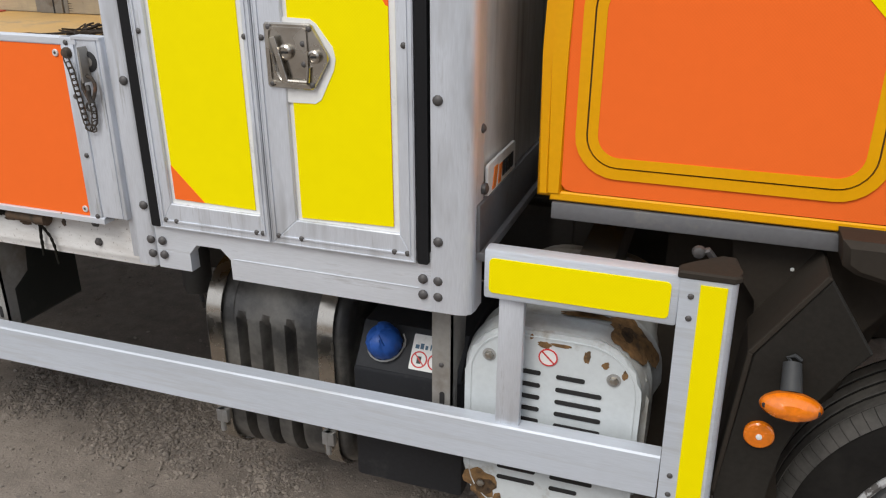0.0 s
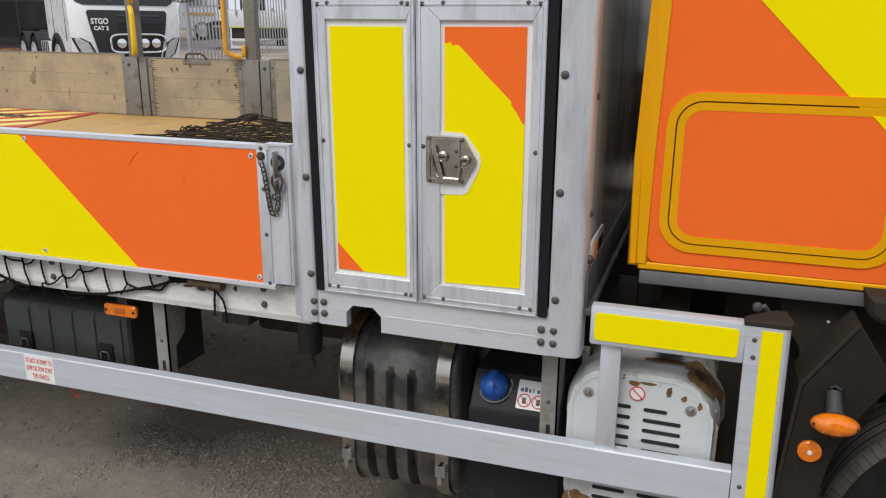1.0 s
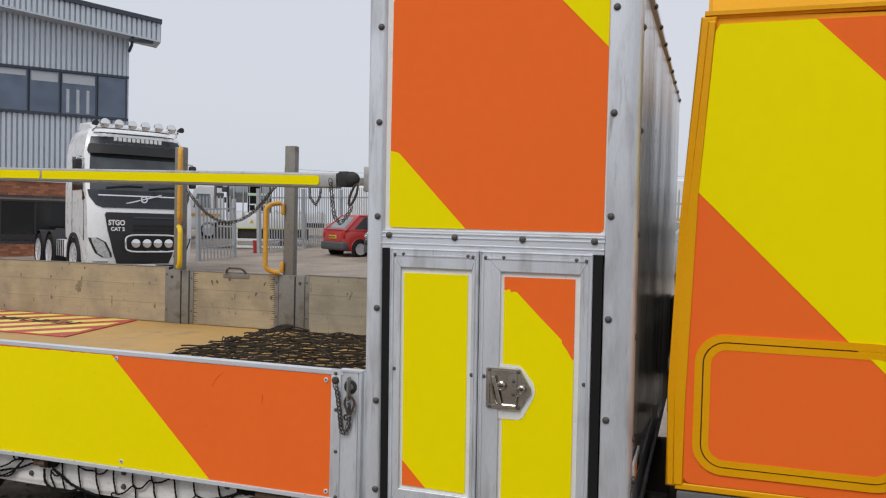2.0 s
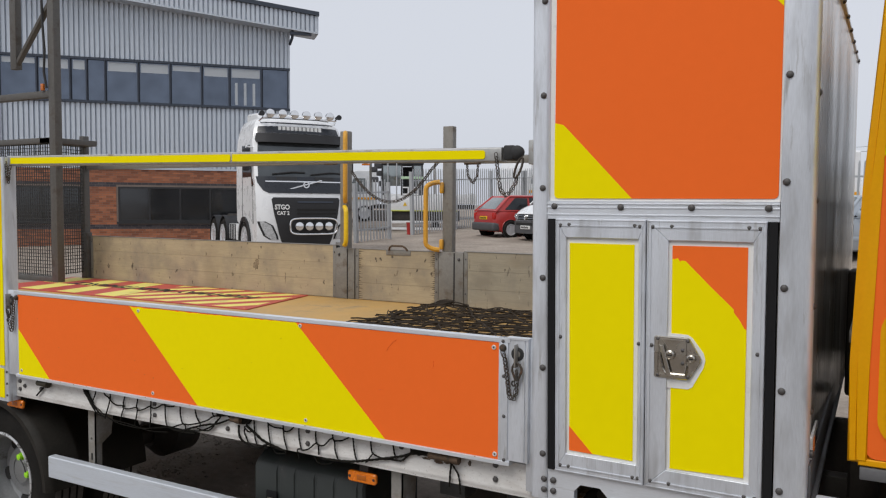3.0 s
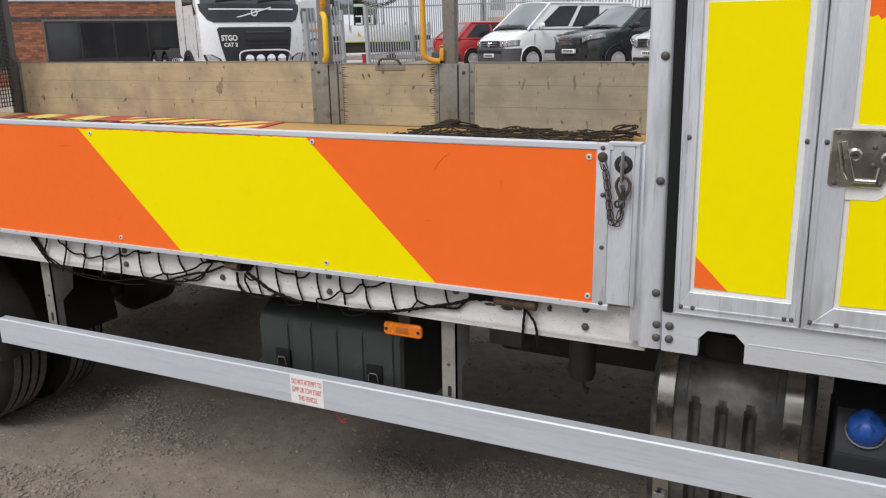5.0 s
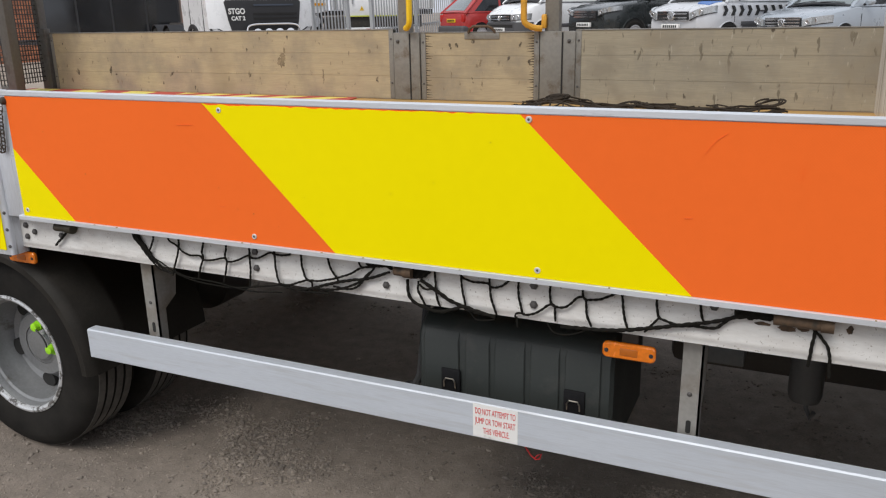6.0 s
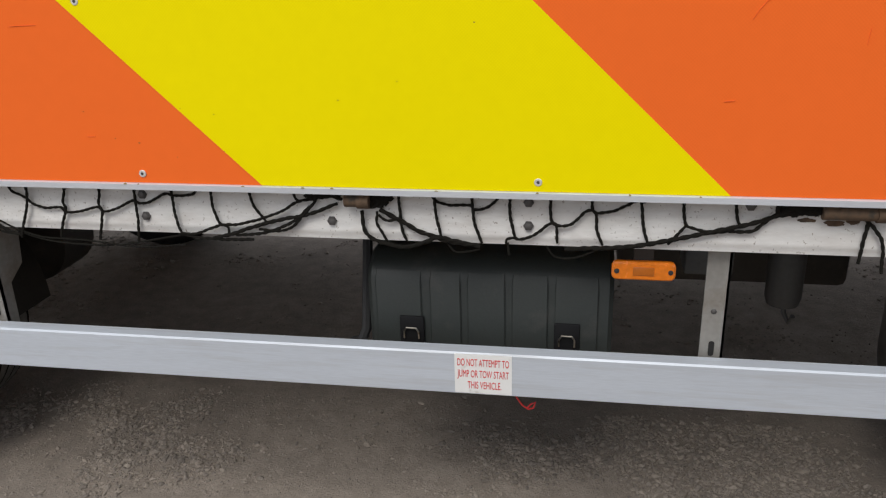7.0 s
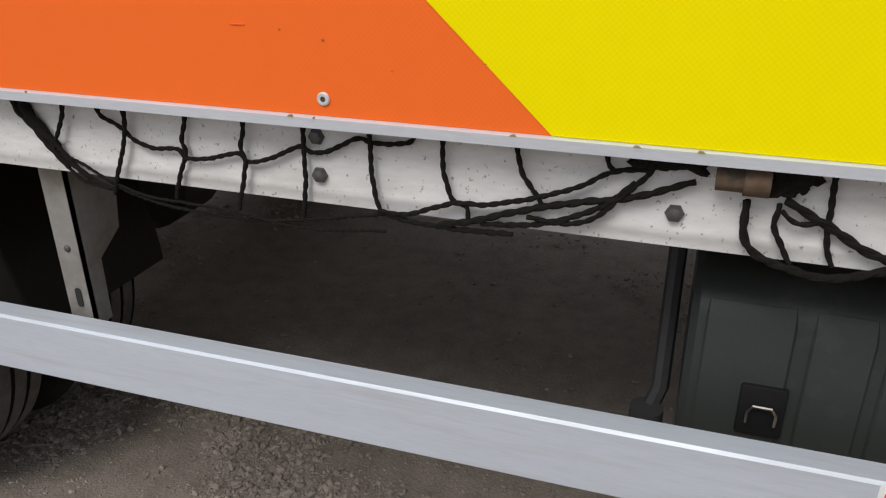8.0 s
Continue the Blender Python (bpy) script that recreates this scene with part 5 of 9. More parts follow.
for x in (-0.0215, 0.0215):
    bm = B()
    ring(bm, [(x + 0.021 * math.cos(t), -0.018 + 0.021 * math.sin(t)) for t in np.linspace(0, 5.98, 20)], [(x + 0.0175 * math.cos(t), -0.018 + 0.0175 * math.sin(t)) for t in np.linspace(0, 5.98, 20)], 0.001, 0.0024, "z")
    prism(bm, [(x - 0.014, -0.006), (x - 0.012, -0.004), (x + 0.014, -0.030), (x + 0.012, -0.032)], 0.001, 0.0024, "z")
    bm.transform(LM)
    part("prohibition_sign", bm, RED, ad, "red prohibition ring")
    bm = B()
    box(bm, x - 0.006, x + 0.005, -0.028, -0.010, 0.0008, 0.002)
    bm.transform(LM)
    part("label_bar", bm, BLACKTXT, ad)

# silencer with a slotted heat shield
SX0, SX1, SZ0, SZ1 = -0.618, -0.226, 0.355, 0.860
DRUM = surface("dirty_silencer_drum", (0.50, 0.53, 0.53), rough=0.5, var=0.1, dirt=(0.30, 0.27, 0.23), dirt_amt=0.3, dirt_scale=7, dirt_soft=0.14)
RUSTDARK = surface("eaten_rust_edge", (0.075, 0.045, 0.022), rough=0.95, var=0.5, scale=40, bump=0.7, dirt=(0.02, 0.014, 0.01), dirt_amt=0.5, dirt_scale=30)
out_f = rrect(SX0, SX1, SZ0, SZ1, 0.125, 9)
bm = B()
prism(bm, out_f, 1.484, 1.50, bevel=0.006)
sil = part("silencer", bm, SILENCER, truck, "pale grey silencer heat shield with rust patches")
bm = B()
ring(bm, rrect(SX0 + 0.012, SX1 - 0.012, SZ0 + 0.012, SZ1 - 0.012, 0.114, 9), rrect(SX0 + 0.015, SX1 - 0.015, SZ0 + 0.015, SZ1 - 0.015, 0.111, 9), 1.4822, 1.486)
part("pressed_edge", bm, SILENCER, sil)
# the shroud arches back from the plate over the drum and flares to the cab side
ARC = [(SX0, 0.70)] + [(SX0 + 0.125 - 0.125 * math.cos(radians(a)), SZ1 - 0.125 + 0.125 * math.sin(radians(a))) for a in range(0, 91, 10)] \
    + [(SX0 + 0.125 + (SX1 - SX0 - 0.25) * i / 5, SZ1) for i in range(1, 5)] \
    + [(SX1 - 0.125 + 0.125 * math.sin(radians(a)), SZ1 - 0.125 + 0.125 * math.cos(radians(a))) for a in range(0, 91, 10)] + [(SX1, 0.70)]


def shroud(u, v, lift=0.0):
    """A place on the shroud: u runs over the arch, v goes back from the plate."""
    f = u * (len(ARC) - 1)
    i = min(int(f), len(ARC) - 2)
    x = ARC[i][0] + (ARC[i + 1][0] - ARC[i][0]) * (f - i)
    z = ARC[i][1] + (ARC[i + 1][1] - ARC[i][1]) * (f - i)
    step = 0.007 * min(1.0, v / 0.12)
    cx, cz = (SX0 + SX1) / 2, 0.66
    d = math.hypot(x - cx, z - cz)
    right = max(0.0, (x - cx) / (SX1 - cx))
    out = step + lift + 0.030 * right * max(0.0, v - 0.15)
    return Vector((x + (x - cx) / d * out, 1.498 + 0.125 * v, z + (z - cz) / d * out * 0.8))


bm = B()
cols = [0.0, 0.06, 0.12, 0.3, 0.36, 0.40, 0.46, 0.7, 1.0]
rows = [[bm.verts.new(shroud(i / 60, v, 0.004 if v in (0.36, 0.40) else 0.0)) for i in range(61)] for v in cols]
for a, b in zip(rows, rows[1:]):
    for i in range(60):
        bm.faces.new((a[i], a[i + 1], b[i + 1], b[i]))
for row in (rows[0], rows[-1]):
    bm.faces.new(row)
bm.faces.new([r[0] for r in rows] + [r[-1] for r in rows[::-1]])
part("shroud", bm, DRUM, sil, "grey arched shroud behind the heat shield")
bm = B()
prism(bm, rrect(SX0 + 0.012, SX1 + 0.014, SZ0 + 0.02, SZ1 + 0.002, 0.14, 9), 1.515, 1.95, bevel=0.012)
part("silencer_body", bm, DRUM, sil, "dusty grey silencer drum")
bm = B()
ring(bm, rrect(SX0 - 0.004, SX1 + 0.030, SZ0, SZ1 + 0.020, 0.155, 9), rrect(SX0 + 0.014, SX1 + 0.012, SZ0 + 0.02, SZ1, 0.14, 9), 1.925, 1.955)
part("drum_flange", bm, HANGER, sil, "dull grey flange at the back of the drum")
slots = []
for i, z in enumerate((0.757, 0.725, 0.694, 0.663, 0.632, 0.521, 0.490, 0.459)):
    slots.append((-0.410, (-0.347, -0.309, -0.308, -0.307, -0.306, -0.310, -0.312, -0.345)[i], z))
    slots.append((-0.535, -0.444, z + 0.002))
for a, b, z in slots:
    bm = B()
    prism(bm, rrect(a, b, z - 0.0052, z + 0.0052, 0.005, 4), 1.4815, 1.486)
    part("vent_slot", bm, DARK, sil)
repeat("bolt", stud_mesh("bolt", 0.011, 0.010, STEEL, 6), [(-0.562, 1.484, 0.784), (-0.287, 1.484, 0.773), (-0.285, 1.484, 0.388), (-0.573, 1.480, 0.435)], sil)
for x, z in ((-0.562, 0.784), (-0.287, 0.773), (-0.285, 0.388)):
    bm = B()
    lathe(bm, [(0.0155, 0.002), (0.0155, -0.0015), (0.009, -0.002)], (x, 1.484, z), "y", 18)
    part("washer", bm, GALV, sil)
rnd = random.Random(12)


def ragged(n):
    """Radii of an uneven blot, about 0.55 to 1.15."""
    wave = [(k, rnd.uniform(0, 6.28), rnd.uniform(0.5, 1.0) * 0.20 / k ** 0.6) for k in (1, 2, 3, 5, 8)]
    return [0.88 + sum(a * math.sin(k * 6.283 * i / n + p) for k, p, a in wave) + rnd.uniform(-0.05, 0.05) for i in range(n)]


def rust_patch(cx, cz, w, h, y, owner, n=34, mat=RUST):
    bm = B()
    prism(bm, [(cx + w * math.cos(t) * k, cz + h * math.sin(t) * k) for t, k in zip(np.linspace(0, 2 * math.pi, n, endpoint=False), ragged(n))], y - 0.0012, y + 0.003)
    part("rust_patch", bm, mat, owner, "brown flaking rust")


for cx, cz, w, h in ((-0.440, 0.832, 0.018, 0.008), (-0.405, 0.835, 0.03, 0.004), (-0.345, 0.818, 0.008, 0.017), (-0.306, 0.806, 0.009, 0.009), (-0.264, 0.788, 0.007, 0.013), (-0.465, 0.617, 0.022, 0.010), (-0.468, 0.845, 0.004, 0.008)):
    rust_patch(cx, cz, w, h, 1.484, sil)
rust_patch(-0.578, 0.425, 0.048, 0.042, 1.4835, sil)
rust_patch(-0.566, 0.425, 0.026, 0.026, 1.4822, sil, mat=RUSTDARK)
rust_patch(-0.535, 0.385, 0.014, 0.030, 1.4832, sil)


def shroud_rust(u0, v0, w, h, mat, lift):
    """A ragged patch that follows the curve of the shroud."""
    bm = B()
    n = 40
    edge = ragged(n)
    rings_ = []
    for k in (0.35, 0.7, 1.0):
        rings_.append([bm.verts.new(shroud(u0 + w * k * edge[j] * math.cos(2 * math.pi * j / n), min(1.0, max(0.0, v0 + h * k * edge[j] * math.sin(2 * math.pi * j / n))), lift)) for j in range(n)])
    c = bm.verts.new(shroud(u0, v0, lift))
    for j in range(n):
        bm.faces.new((c, rings_[0][j], rings_[0][(j + 1) % n]))
        for a, b in zip(rings_, rings_[1:]):
            bm.faces.new((a[j], b[j], b[(j + 1) % n], a[(j + 1) % n]))
    part("rust_patch", bm, mat, sil, "brown flaking rust on the shroud")


shroud_rust(0.74, 0.50, 0.12, 0.46, RUST, 0.0055)
shroud_rust(0.73, 0.45, 0.032, 0.20, RUSTDARK, 0.0065)
shroud_rust(0.56, 0.60, 0.10, 0.10, RUST, 0.0055)
shroud_rust(0.85, 0.62, 0.06, 0.26, RUST, 0.0062)
bm = B()
lathe(bm, [(0.021, 0.001), (0.021, -0.0015), (0.005, -0.0016)], (-0.430, 1.483, 0.802), "y", 22)
part("warning_disc", bm, PAPER, sil, "small white prohibition disc")
bm = B()
ring(bm, [(-0.43 + 0.0212 * math.cos(t), 0.802 + 0.0212 * math.sin(t)) for t in np.linspace(0, 5.98, 20)], [(-0.43 + 0.0182 * math.cos(t), 0.802 + 0.0182 * math.sin(t)) for t in np.linspace(0, 5.98, 20)], 1.4808, 1.483)
prism(bm, [(-0.445, 0.814), (-0.4425, 0.8165), (-0.415, 0.790), (-0.4175, 0.7875)], 1.4808, 1.483)
part("prohibition_sign", bm, RED, sil)

# ribbed toolbox
bm = B()
prof = [(1.565, 0.455), (1.558, 0.475), (1.558, 0.745), (1.572, 0.772), (1.62, 0.80), (1.98, 0.80), (1.98, 0.455)]
prism(bm, prof, -2.772, -2.192, "x", bevel=0.01)
tbox = part("toolbox", bm, TOOLBOX, truck, "dark grey moulded plastic toolbox")
bm = B()
for xa, xb in ((-2.752, -2.64), (-2.62, -2.545), (-2.53, -2.44), (-2.425, -2.34), (-2.325, -2.225)):
    prism(bm, [(1.562, 0.462), (1.5525, 0.48), (1.5525, 0.742), (1.568, 0.766), (1.58, 0.766), (1.58, 0.462)], xa, xb, "x", bevel=0.003)
part("lid_rib", bm, TOOLBOX, tbox, "moulded lid ribs")
for x in (-2.665, -2.295):
    bm = B()
    box(bm, x - 0.03, x + 0.03, 1.546, 1.556, 0.575, 0.655, 0.004)
    la = part("latch", bm, SEAL, tbox, "black latch plate")
    bm = B()
    tube(bm, [(x - 0.018, 1.54, 0.60), (x - 0.018, 1.538, 0.618), (x - 0.012, 1.538, 0.628), (x + 0.012, 1.538, 0.628), (x + 0.018, 1.538, 0.618), (x + 0.018, 1.54, 0.60)], 0.0022, 6)
    part("latch_ring", bm, STEEL, tbox, "bright wire latch ring")
bm = B()
tube(bm, [(-2.80, 1.70, 0.87), (-2.80, 1.66, 0.72), (-2.80, 1.62, 0.58), (-2.815, 1.60, 0.54)], 0.013, 8)
cyl(bm, (-2.815, 1.59, 0.52), (-2.815, 1.59, 0.56), 0.025, seg=14)
part("air_hose", bm, RUBBER, truck, "black air hose with coupling")


# marker lamps
def marker(x, z, y, w=0.066, h=0.021):
    bm = B()
    prism(bm, rrect(x - w, x + w, z - h, z + h, 0.012, 4), y, y + 0.016, bevel=0.004)
    m = part("marker_lamp", bm, AMBER, truck, "amber side marker lamp")
    bm = B()
    box(bm, x - 0.022, x + 0.022, y - 0.002, y + 0.003, z - 0.010, z + 0.010, 0.002)
    part("led_core", bm, AMBER_D, m)
    for s in (-1, 1):
        bm = B()
        lathe(bm, [(0.0055, 0.004), (0.0055, -0.002), (0.002, -0.003)], (x + s * w * 0.84, y, z), "y", 8)
        part("lamp_screw", bm, RUBBER, m)
    bm = B()
    box(bm, x - 0.02, x + 0.02, y + 0.016, y + 0.05, z - 0.015, z + 0.08)
    part("lamp_bracket", bm, CHASSIS, m)


marker(-2.138, 0.830, 1.462)
marker(-4.300, 0.842, 1.450)


# ---------------------------------------------------------------- wheels
def wheel(cx, cz, y, R, dual=False, pointers=False, rim_r=0.245, dusty=True, shoulder=False):
    """A truck wheel whose outer sidewall is near y, axle along y."""
    bm = B()
    w = 0.235
    prof = [(rim_r - 0.005, 0.02), (rim_r + 0.004, 0.004), (rim_r + 0.05, -0.006), (R - 0.06, -0.008), (R - 0.025, 0.004), (R - 0.008, 0.020)]
    grooves = 4
    for g in range(grooves):
        a = 0.03 + g * (w - 0.06) / grooves
        b = 0.03 + (g + 1) * (w - 0.06) / grooves
        prof += [(R, a), (R, b - 0.009), (R - 0.010, b - 0.008), (R - 0.010, b - 0.001)]
    prof += [(R, w - 0.03), (R - 0.008, w - 0.02), (R - 0.05, w), (rim_r, w - 0.02)]
    lathe(bm, prof, (cx, y, cz), "y", 64, close=True)
    ty = part("wheel", bm, TYRE, truck, "truck wheel with a worn ribbed tyre")
    for g in range(grooves):   # dusty tread ribs stand on the carcass
        a = 0.03 + g * (w - 0.06) / grooves
        b = 0.03 + (g + 1) * (w - 0.06) / grooves
        bm = B()
        lathe(bm, [(R - 0.004, a + 0.001), (R + 0.002, a + 0.002), (R + 0.002, b - 0.011), (R - 0.004, b - 0.010)], (cx, y, cz), "y", 64, close=True)
        part("tread_rib", bm, TREAD if dusty else TYRE, ty)
    if shoulder:
        for k in range(96):   # dusty shoulder blocks with sipes between
            a0, a1 = 2 * math.pi * (k + 0.03) / 96, 2 * math.pi * (k + 0.97) / 96
            bm = B()
            arc = [a0 + (a1 - a0) * i / 2 for i in range(3)]
            q = []
            for rr, yy in ((R - 0.028, -0.002), (R - 0.018, 0.004), (R - 0.004, 0.016), (R + 0.001, 0.030)):
                q.append([bm.verts.new((cx + rr * math.cos(t), y + yy - 0.002, cz + rr * math.sin(t))) for t in arc])
            q.append([bm.verts.new((cx + (R - 0.03) * math.cos(t), y + 0.03, cz + (R - 0.03) * math.sin(t))) for t in arc])
            for i in range(5):
                u, v = q[i], q[(i + 1) % 5]
                for j in range(2):
                    bm.faces.new((u[j], u[j + 1], v[j + 1], v[j]))
            for j in (0, 2):
                bm.faces.new([row[j] for row in q])
            part("shoulder_block", bm, TYREF, ty)
    bm = B()
    d = 0.105 if dual else 0.03
    lathe(bm, [(rim_r + 0.006, 0.014), (rim_r + 0.005, 0.0), (rim_r - 0.004, -0.003), (rim_r - 0.013, 0.002), (rim_r - 0.017, 0.012), (rim_r - 0.012, 0.020)], (cx, y, cz), "y", 64, close=True)
    part("rim_lip", bm, RIMLIP, ty, "chipped bright rim lip")
    bm = B()
    lathe(bm, [(rim_r - 0.012, 0.012), (rim_r - 0.020, 0.030), (rim_r - 0.022, 0.040), (rim_r - 0.032, 0.046), (rim_r - 0.034, 0.085), (rim_r - 0.042, d), (rim_r - 0.052, d + 0.035), (0.165, d + 0.045), (0.145, d + 0.030), (0.128, d + 0.010), (0.085, d + 0.008), (0.085, d + 0.07), (rim_r - 0.03, d + 0.08), (rim_r, 0.2), (rim_r, 0.03)], (cx, y, cz), "y", 64, close=True)
    part("rim", bm, RIM, ty, "scuffed silver steel rim")
    bm = B()
    lathe(bm, [(0.086, d + 0.06), (0.084, d + 0.012), (0.07, d + 0.010), (0.06, d - 0.004), (0.01, d - 0.006)], (cx, y, cz), "y", 28)
    part("hub", bm, RIM, ty, "silver hub centre")
    for k in range(5):
        a = radians(195 + 72 * k)
        bm = B()
        prism(bm, [(cx + 0.163 * math.cos(a) + 0.030 * math.cos(t) * math.cos(a) - 0.036 * math.sin(t) * math.sin(a), cz + 0.163 * math.sin(a) + 0.030 * math.cos(t) * math.sin(a) + 0.036 * math.sin(t) * math.cos(a)) for t in np.linspace(0, 5.9, 18)], y + d + 0.022, y + d + 0.06)
        part("hand_hole", bm, DARK, ty, "dark oval hand hole")
    for k in range(2 if dual else 6):
        a = radians(6 + 60 * k)
        nx, nz = cx + 0.107 * math.cos(a), cz + 0.107 * math.sin(a)
        bm = B()
        cyl(bm, (nx, y + d + 0.012, nz), (nx, y + d - 0.03, nz), 0.0165, 0.0155, seg=6)
        cyl(bm, (nx, y + d - 0.028, nz), (nx, y + d - 0.045, nz), 0.010, 0.010, seg=8)
        part("wheel_nut", bm, RIM, ty)
        if pointers and k < 2:
            bm = B()
            lathe(bm, [(0.020, 0.0), (0.021, -0.014), (0.016, -0.034), (0.004, -0.037)], (nx, y + d - 0.012, nz), "y", 14)
            ta = radians(-25 if k == 0 else 40)
            ca, sa = math.cos(ta), math.sin(ta)
            prism(bm, [(nx + u * ca - v * sa, nz + u * sa + v * ca) for u, v in ((0.010, 0.020), (0.046, 0.0), (0.010, -0.020))], y + d - 0.030, y + d - 0.022)
            part("nut_pointer", bm, LIME, ty, "lime green wheel-nut pointer")
    if pointers:
        bm = B()
        a0, a1 = radians(6), radians(66)
        tube(bm, [(cx + 0.107 * math.cos(a0 + (a1 - a0) * t), y + d - 0.045, cz + 0.107 * math.sin(a0 + (a1 - a0) * t)) for t in (0.1, 0.3, 0.5, 0.7, 0.9)], 0.003, 6)
        part("pointer_link", bm, RUBBER, ty, "thin black link between pointers")
    return ty


wheel(-4.515, 0.40, 1.512, 0.40, dual=True, pointers=True, rim_r=0.240)
wheel(-4.50, 0.40, 1.80, 0.40)
# far wheel skips the dusty tread: its deep shade is put into the colour
wheel(-4.50, 0.40, 3.56, 0.40, dusty=False)
wheel(0.488, 0.408, 1.60, 0.408, rim_r=0.262, shoulder=True)
wheel(0.545, 0.43, 3.45, 0.43, rim_r=0.25)


def mudguard(cx, cz, r, y0, y1, a0, a1):
    """A rolled guard: a turned-down outer lip, a rounded shoulder and one raised bead."""
    prof = [(r - 0.032, y0), (r - 0.006, y0 - 0.002), (r + 0.012, y0 + 0.012), (r + 0.022, y0 + 0.035), (r + 0.024, y0 + 0.16), (r + 0.031, y0 + 0.17), (r + 0.031, y0 + 0.19), (r + 0.024, y0 + 0.20), (r + 0.024, y1), (r + 0.014, y1), (r + 0.014, y0 + 0.04), (r + 0.002, y0 + 0.018), (r - 0.008, y0 + 0.008), (r - 0.032, y0 + 0.008)]
    bm = B()
    n, k = 34, len(prof)
    rows = []
    for i in range(n + 1):
        a = radians(a0 + (a1 - a0) * i / n)
        rows.append([bm.verts.new((cx + q * math.cos(a), yy, cz + q * math.sin(a))) for q, yy in prof])
    for i in range(n):
        for j in range(k):
            bm.faces.new((rows[i][j], rows[i][(j + 1) % k], rows[i + 1][(j + 1) % k], rows[i + 1][j]))
    bm.faces.new(rows[0])
    bm.faces.new(rows[-1][::-1])
    return part("mudguard", bm, GUARD, truck, "black plastic mudguard")


mudguard(-4.515, 0.40, 0.445, 1.462, 2.06, 1, 172)
# unseen panel added to cut far-side daylight under the deck
bm = B()
box(bm, -6.4, -0.80, 3.84, 3.865, 0.62, 1.0, 0.004)
part("side_skirt", bm, ALU, truck, "unseen aluminium panel added along the far side to block light")
# dark sheet added before the far wheel to stand for deep shade
bm = B()
box(bm, -4.035, -4.02, 3.40, 3.86, 0.16, 0.93, 0.003)
part("mud_flap", bm, DARK, truck, "black sheet added for the shade by the far wheel")


# ---------------------------------------------------------------- cab
CY = 1.55
bm = B()
# cab shell: side outline extruded across, with inset roof
prism(bm, [(-0.450, 1.14), (1.75, 1.14), (1.75, 1.75), (1.55, 2.50), (-0.395, 2.545)], CY + 0.012, 3.74)
cab = part("cab", bm, YELPAINT, truck, "amber-yellow painted cab with chevron film")
bm = B()
prism(bm, [(CY + 0.010, 2.54), (CY + 0.004, 2.552), (CY + 0.03, 2.60), (CY + 0.10, 2.66), (2.65, 2.74), (3.64, 2.66), (3.73, 2.56), (3.73, 2.54)], -0.41, 1.45, "x", bevel=0.012)
part("cab_roof", bm, YELPAINT, cab, "moulded yellow roof")
bm = B()
prism(bm, [(CY + 0.0, 2.548), (CY + 0.0, 2.560), (CY + 0.02, 2.566), (CY + 0.03, 2.548)], -0.42, 1.45, "x")
part("roof_gutter", bm, YELPAINT, cab)
# rear corner flange, leaning a little forward to the top
bm = B()
prism(bm, [(-0.488, 1.145), (-0.436, 1.145), (-0.438, 1.44), (-0.421, 2.02), (-0.384, 2.545), (-0.430, 2.545), (-0.473, 1.93), (-0.490, 1.44)], CY - 0.002, CY + 0.06, bevel=0.006)
flange = part("rear_flange", bm, YELPAINT, cab, "yellow rear cab flange")
bm = B()
prism(bm, [(-0.468, 1.150), (-0.437, 1.150), (-0.439, 1.44), (-0.422, 2.02), (-0.386, 2.53), (-0.410, 2.53), (-0.453, 1.93), (-0.470, 1.44)], CY - 0.007, CY + 0.01, bevel=0.005)
part("flange_fold", bm, YELPAINT, flange)
rect = [(-0.4415, 1.188), (-0.4375, 1.173), (-0.428, 1.1635), (-0.413, 1.160), (1.5, 1.160), (1.45, 2.42), (1.35, 2.52), (-0.376, 2.52), (-0.388, 2.50), (-0.426, 2.02), (-0.443, 1.44)]
bm = B()
prism(bm, rect, CY - 0.0015, CY + 0.014)
part("orange_film", bm, ORANGE, cab, "orange reflective film")
bm = B()
E0, E1 = 1.607, 2.40
pl = clip(clip(rect, -1, -1, -E0), 1, 1, E1)
prism(bm, pl, CY - 0.0030, CY)
part("yellow_film", bm, YELLOW, cab, "yellow reflective chevron")
bm = B()
prism(bm, [(-0.46, 1.138), (1.7, 1.138), (1.7, 1.158), (-0.46, 1.158)], CY - 0.004, CY + 0.02, bevel=0.003)
part("bottom_edge", bm, YELPAINT, cab)
# dark box added to close the bright slit behind the cab
bm = B()
box(bm, -0.562, -0.474, 3.48, 3.73, 0.92, 1.56, 0.02)
part("air_intake", bm, PLASTIC, cab, "black box added to darken the gap behind the cab")
bm = B()
prism(bm, [(-0.470, 1.15), (-0.440, 1.15), (-0.385, 2.50), (-0.413, 2.50)], 1.64, 3.72, bevel=0.003)
back = part("rear_wall", bm, surface("road_grimed_panel", (0.15, 0.12, 0.085), rough=0.8, var=0.4, scale=3, dirt=(0.05, 0.04, 0.03), dirt_amt=0.35, dirt_scale=4, dirt_soft=0.14), cab, "grimy dark back wall of the cab")
bm = B()
box(bm, -0.500, -0.469, 1.75, 3.40, 1.46, 1.50, 0.004)
part("cable_tray", bm, WSTEEL, back, "dull cable tray")
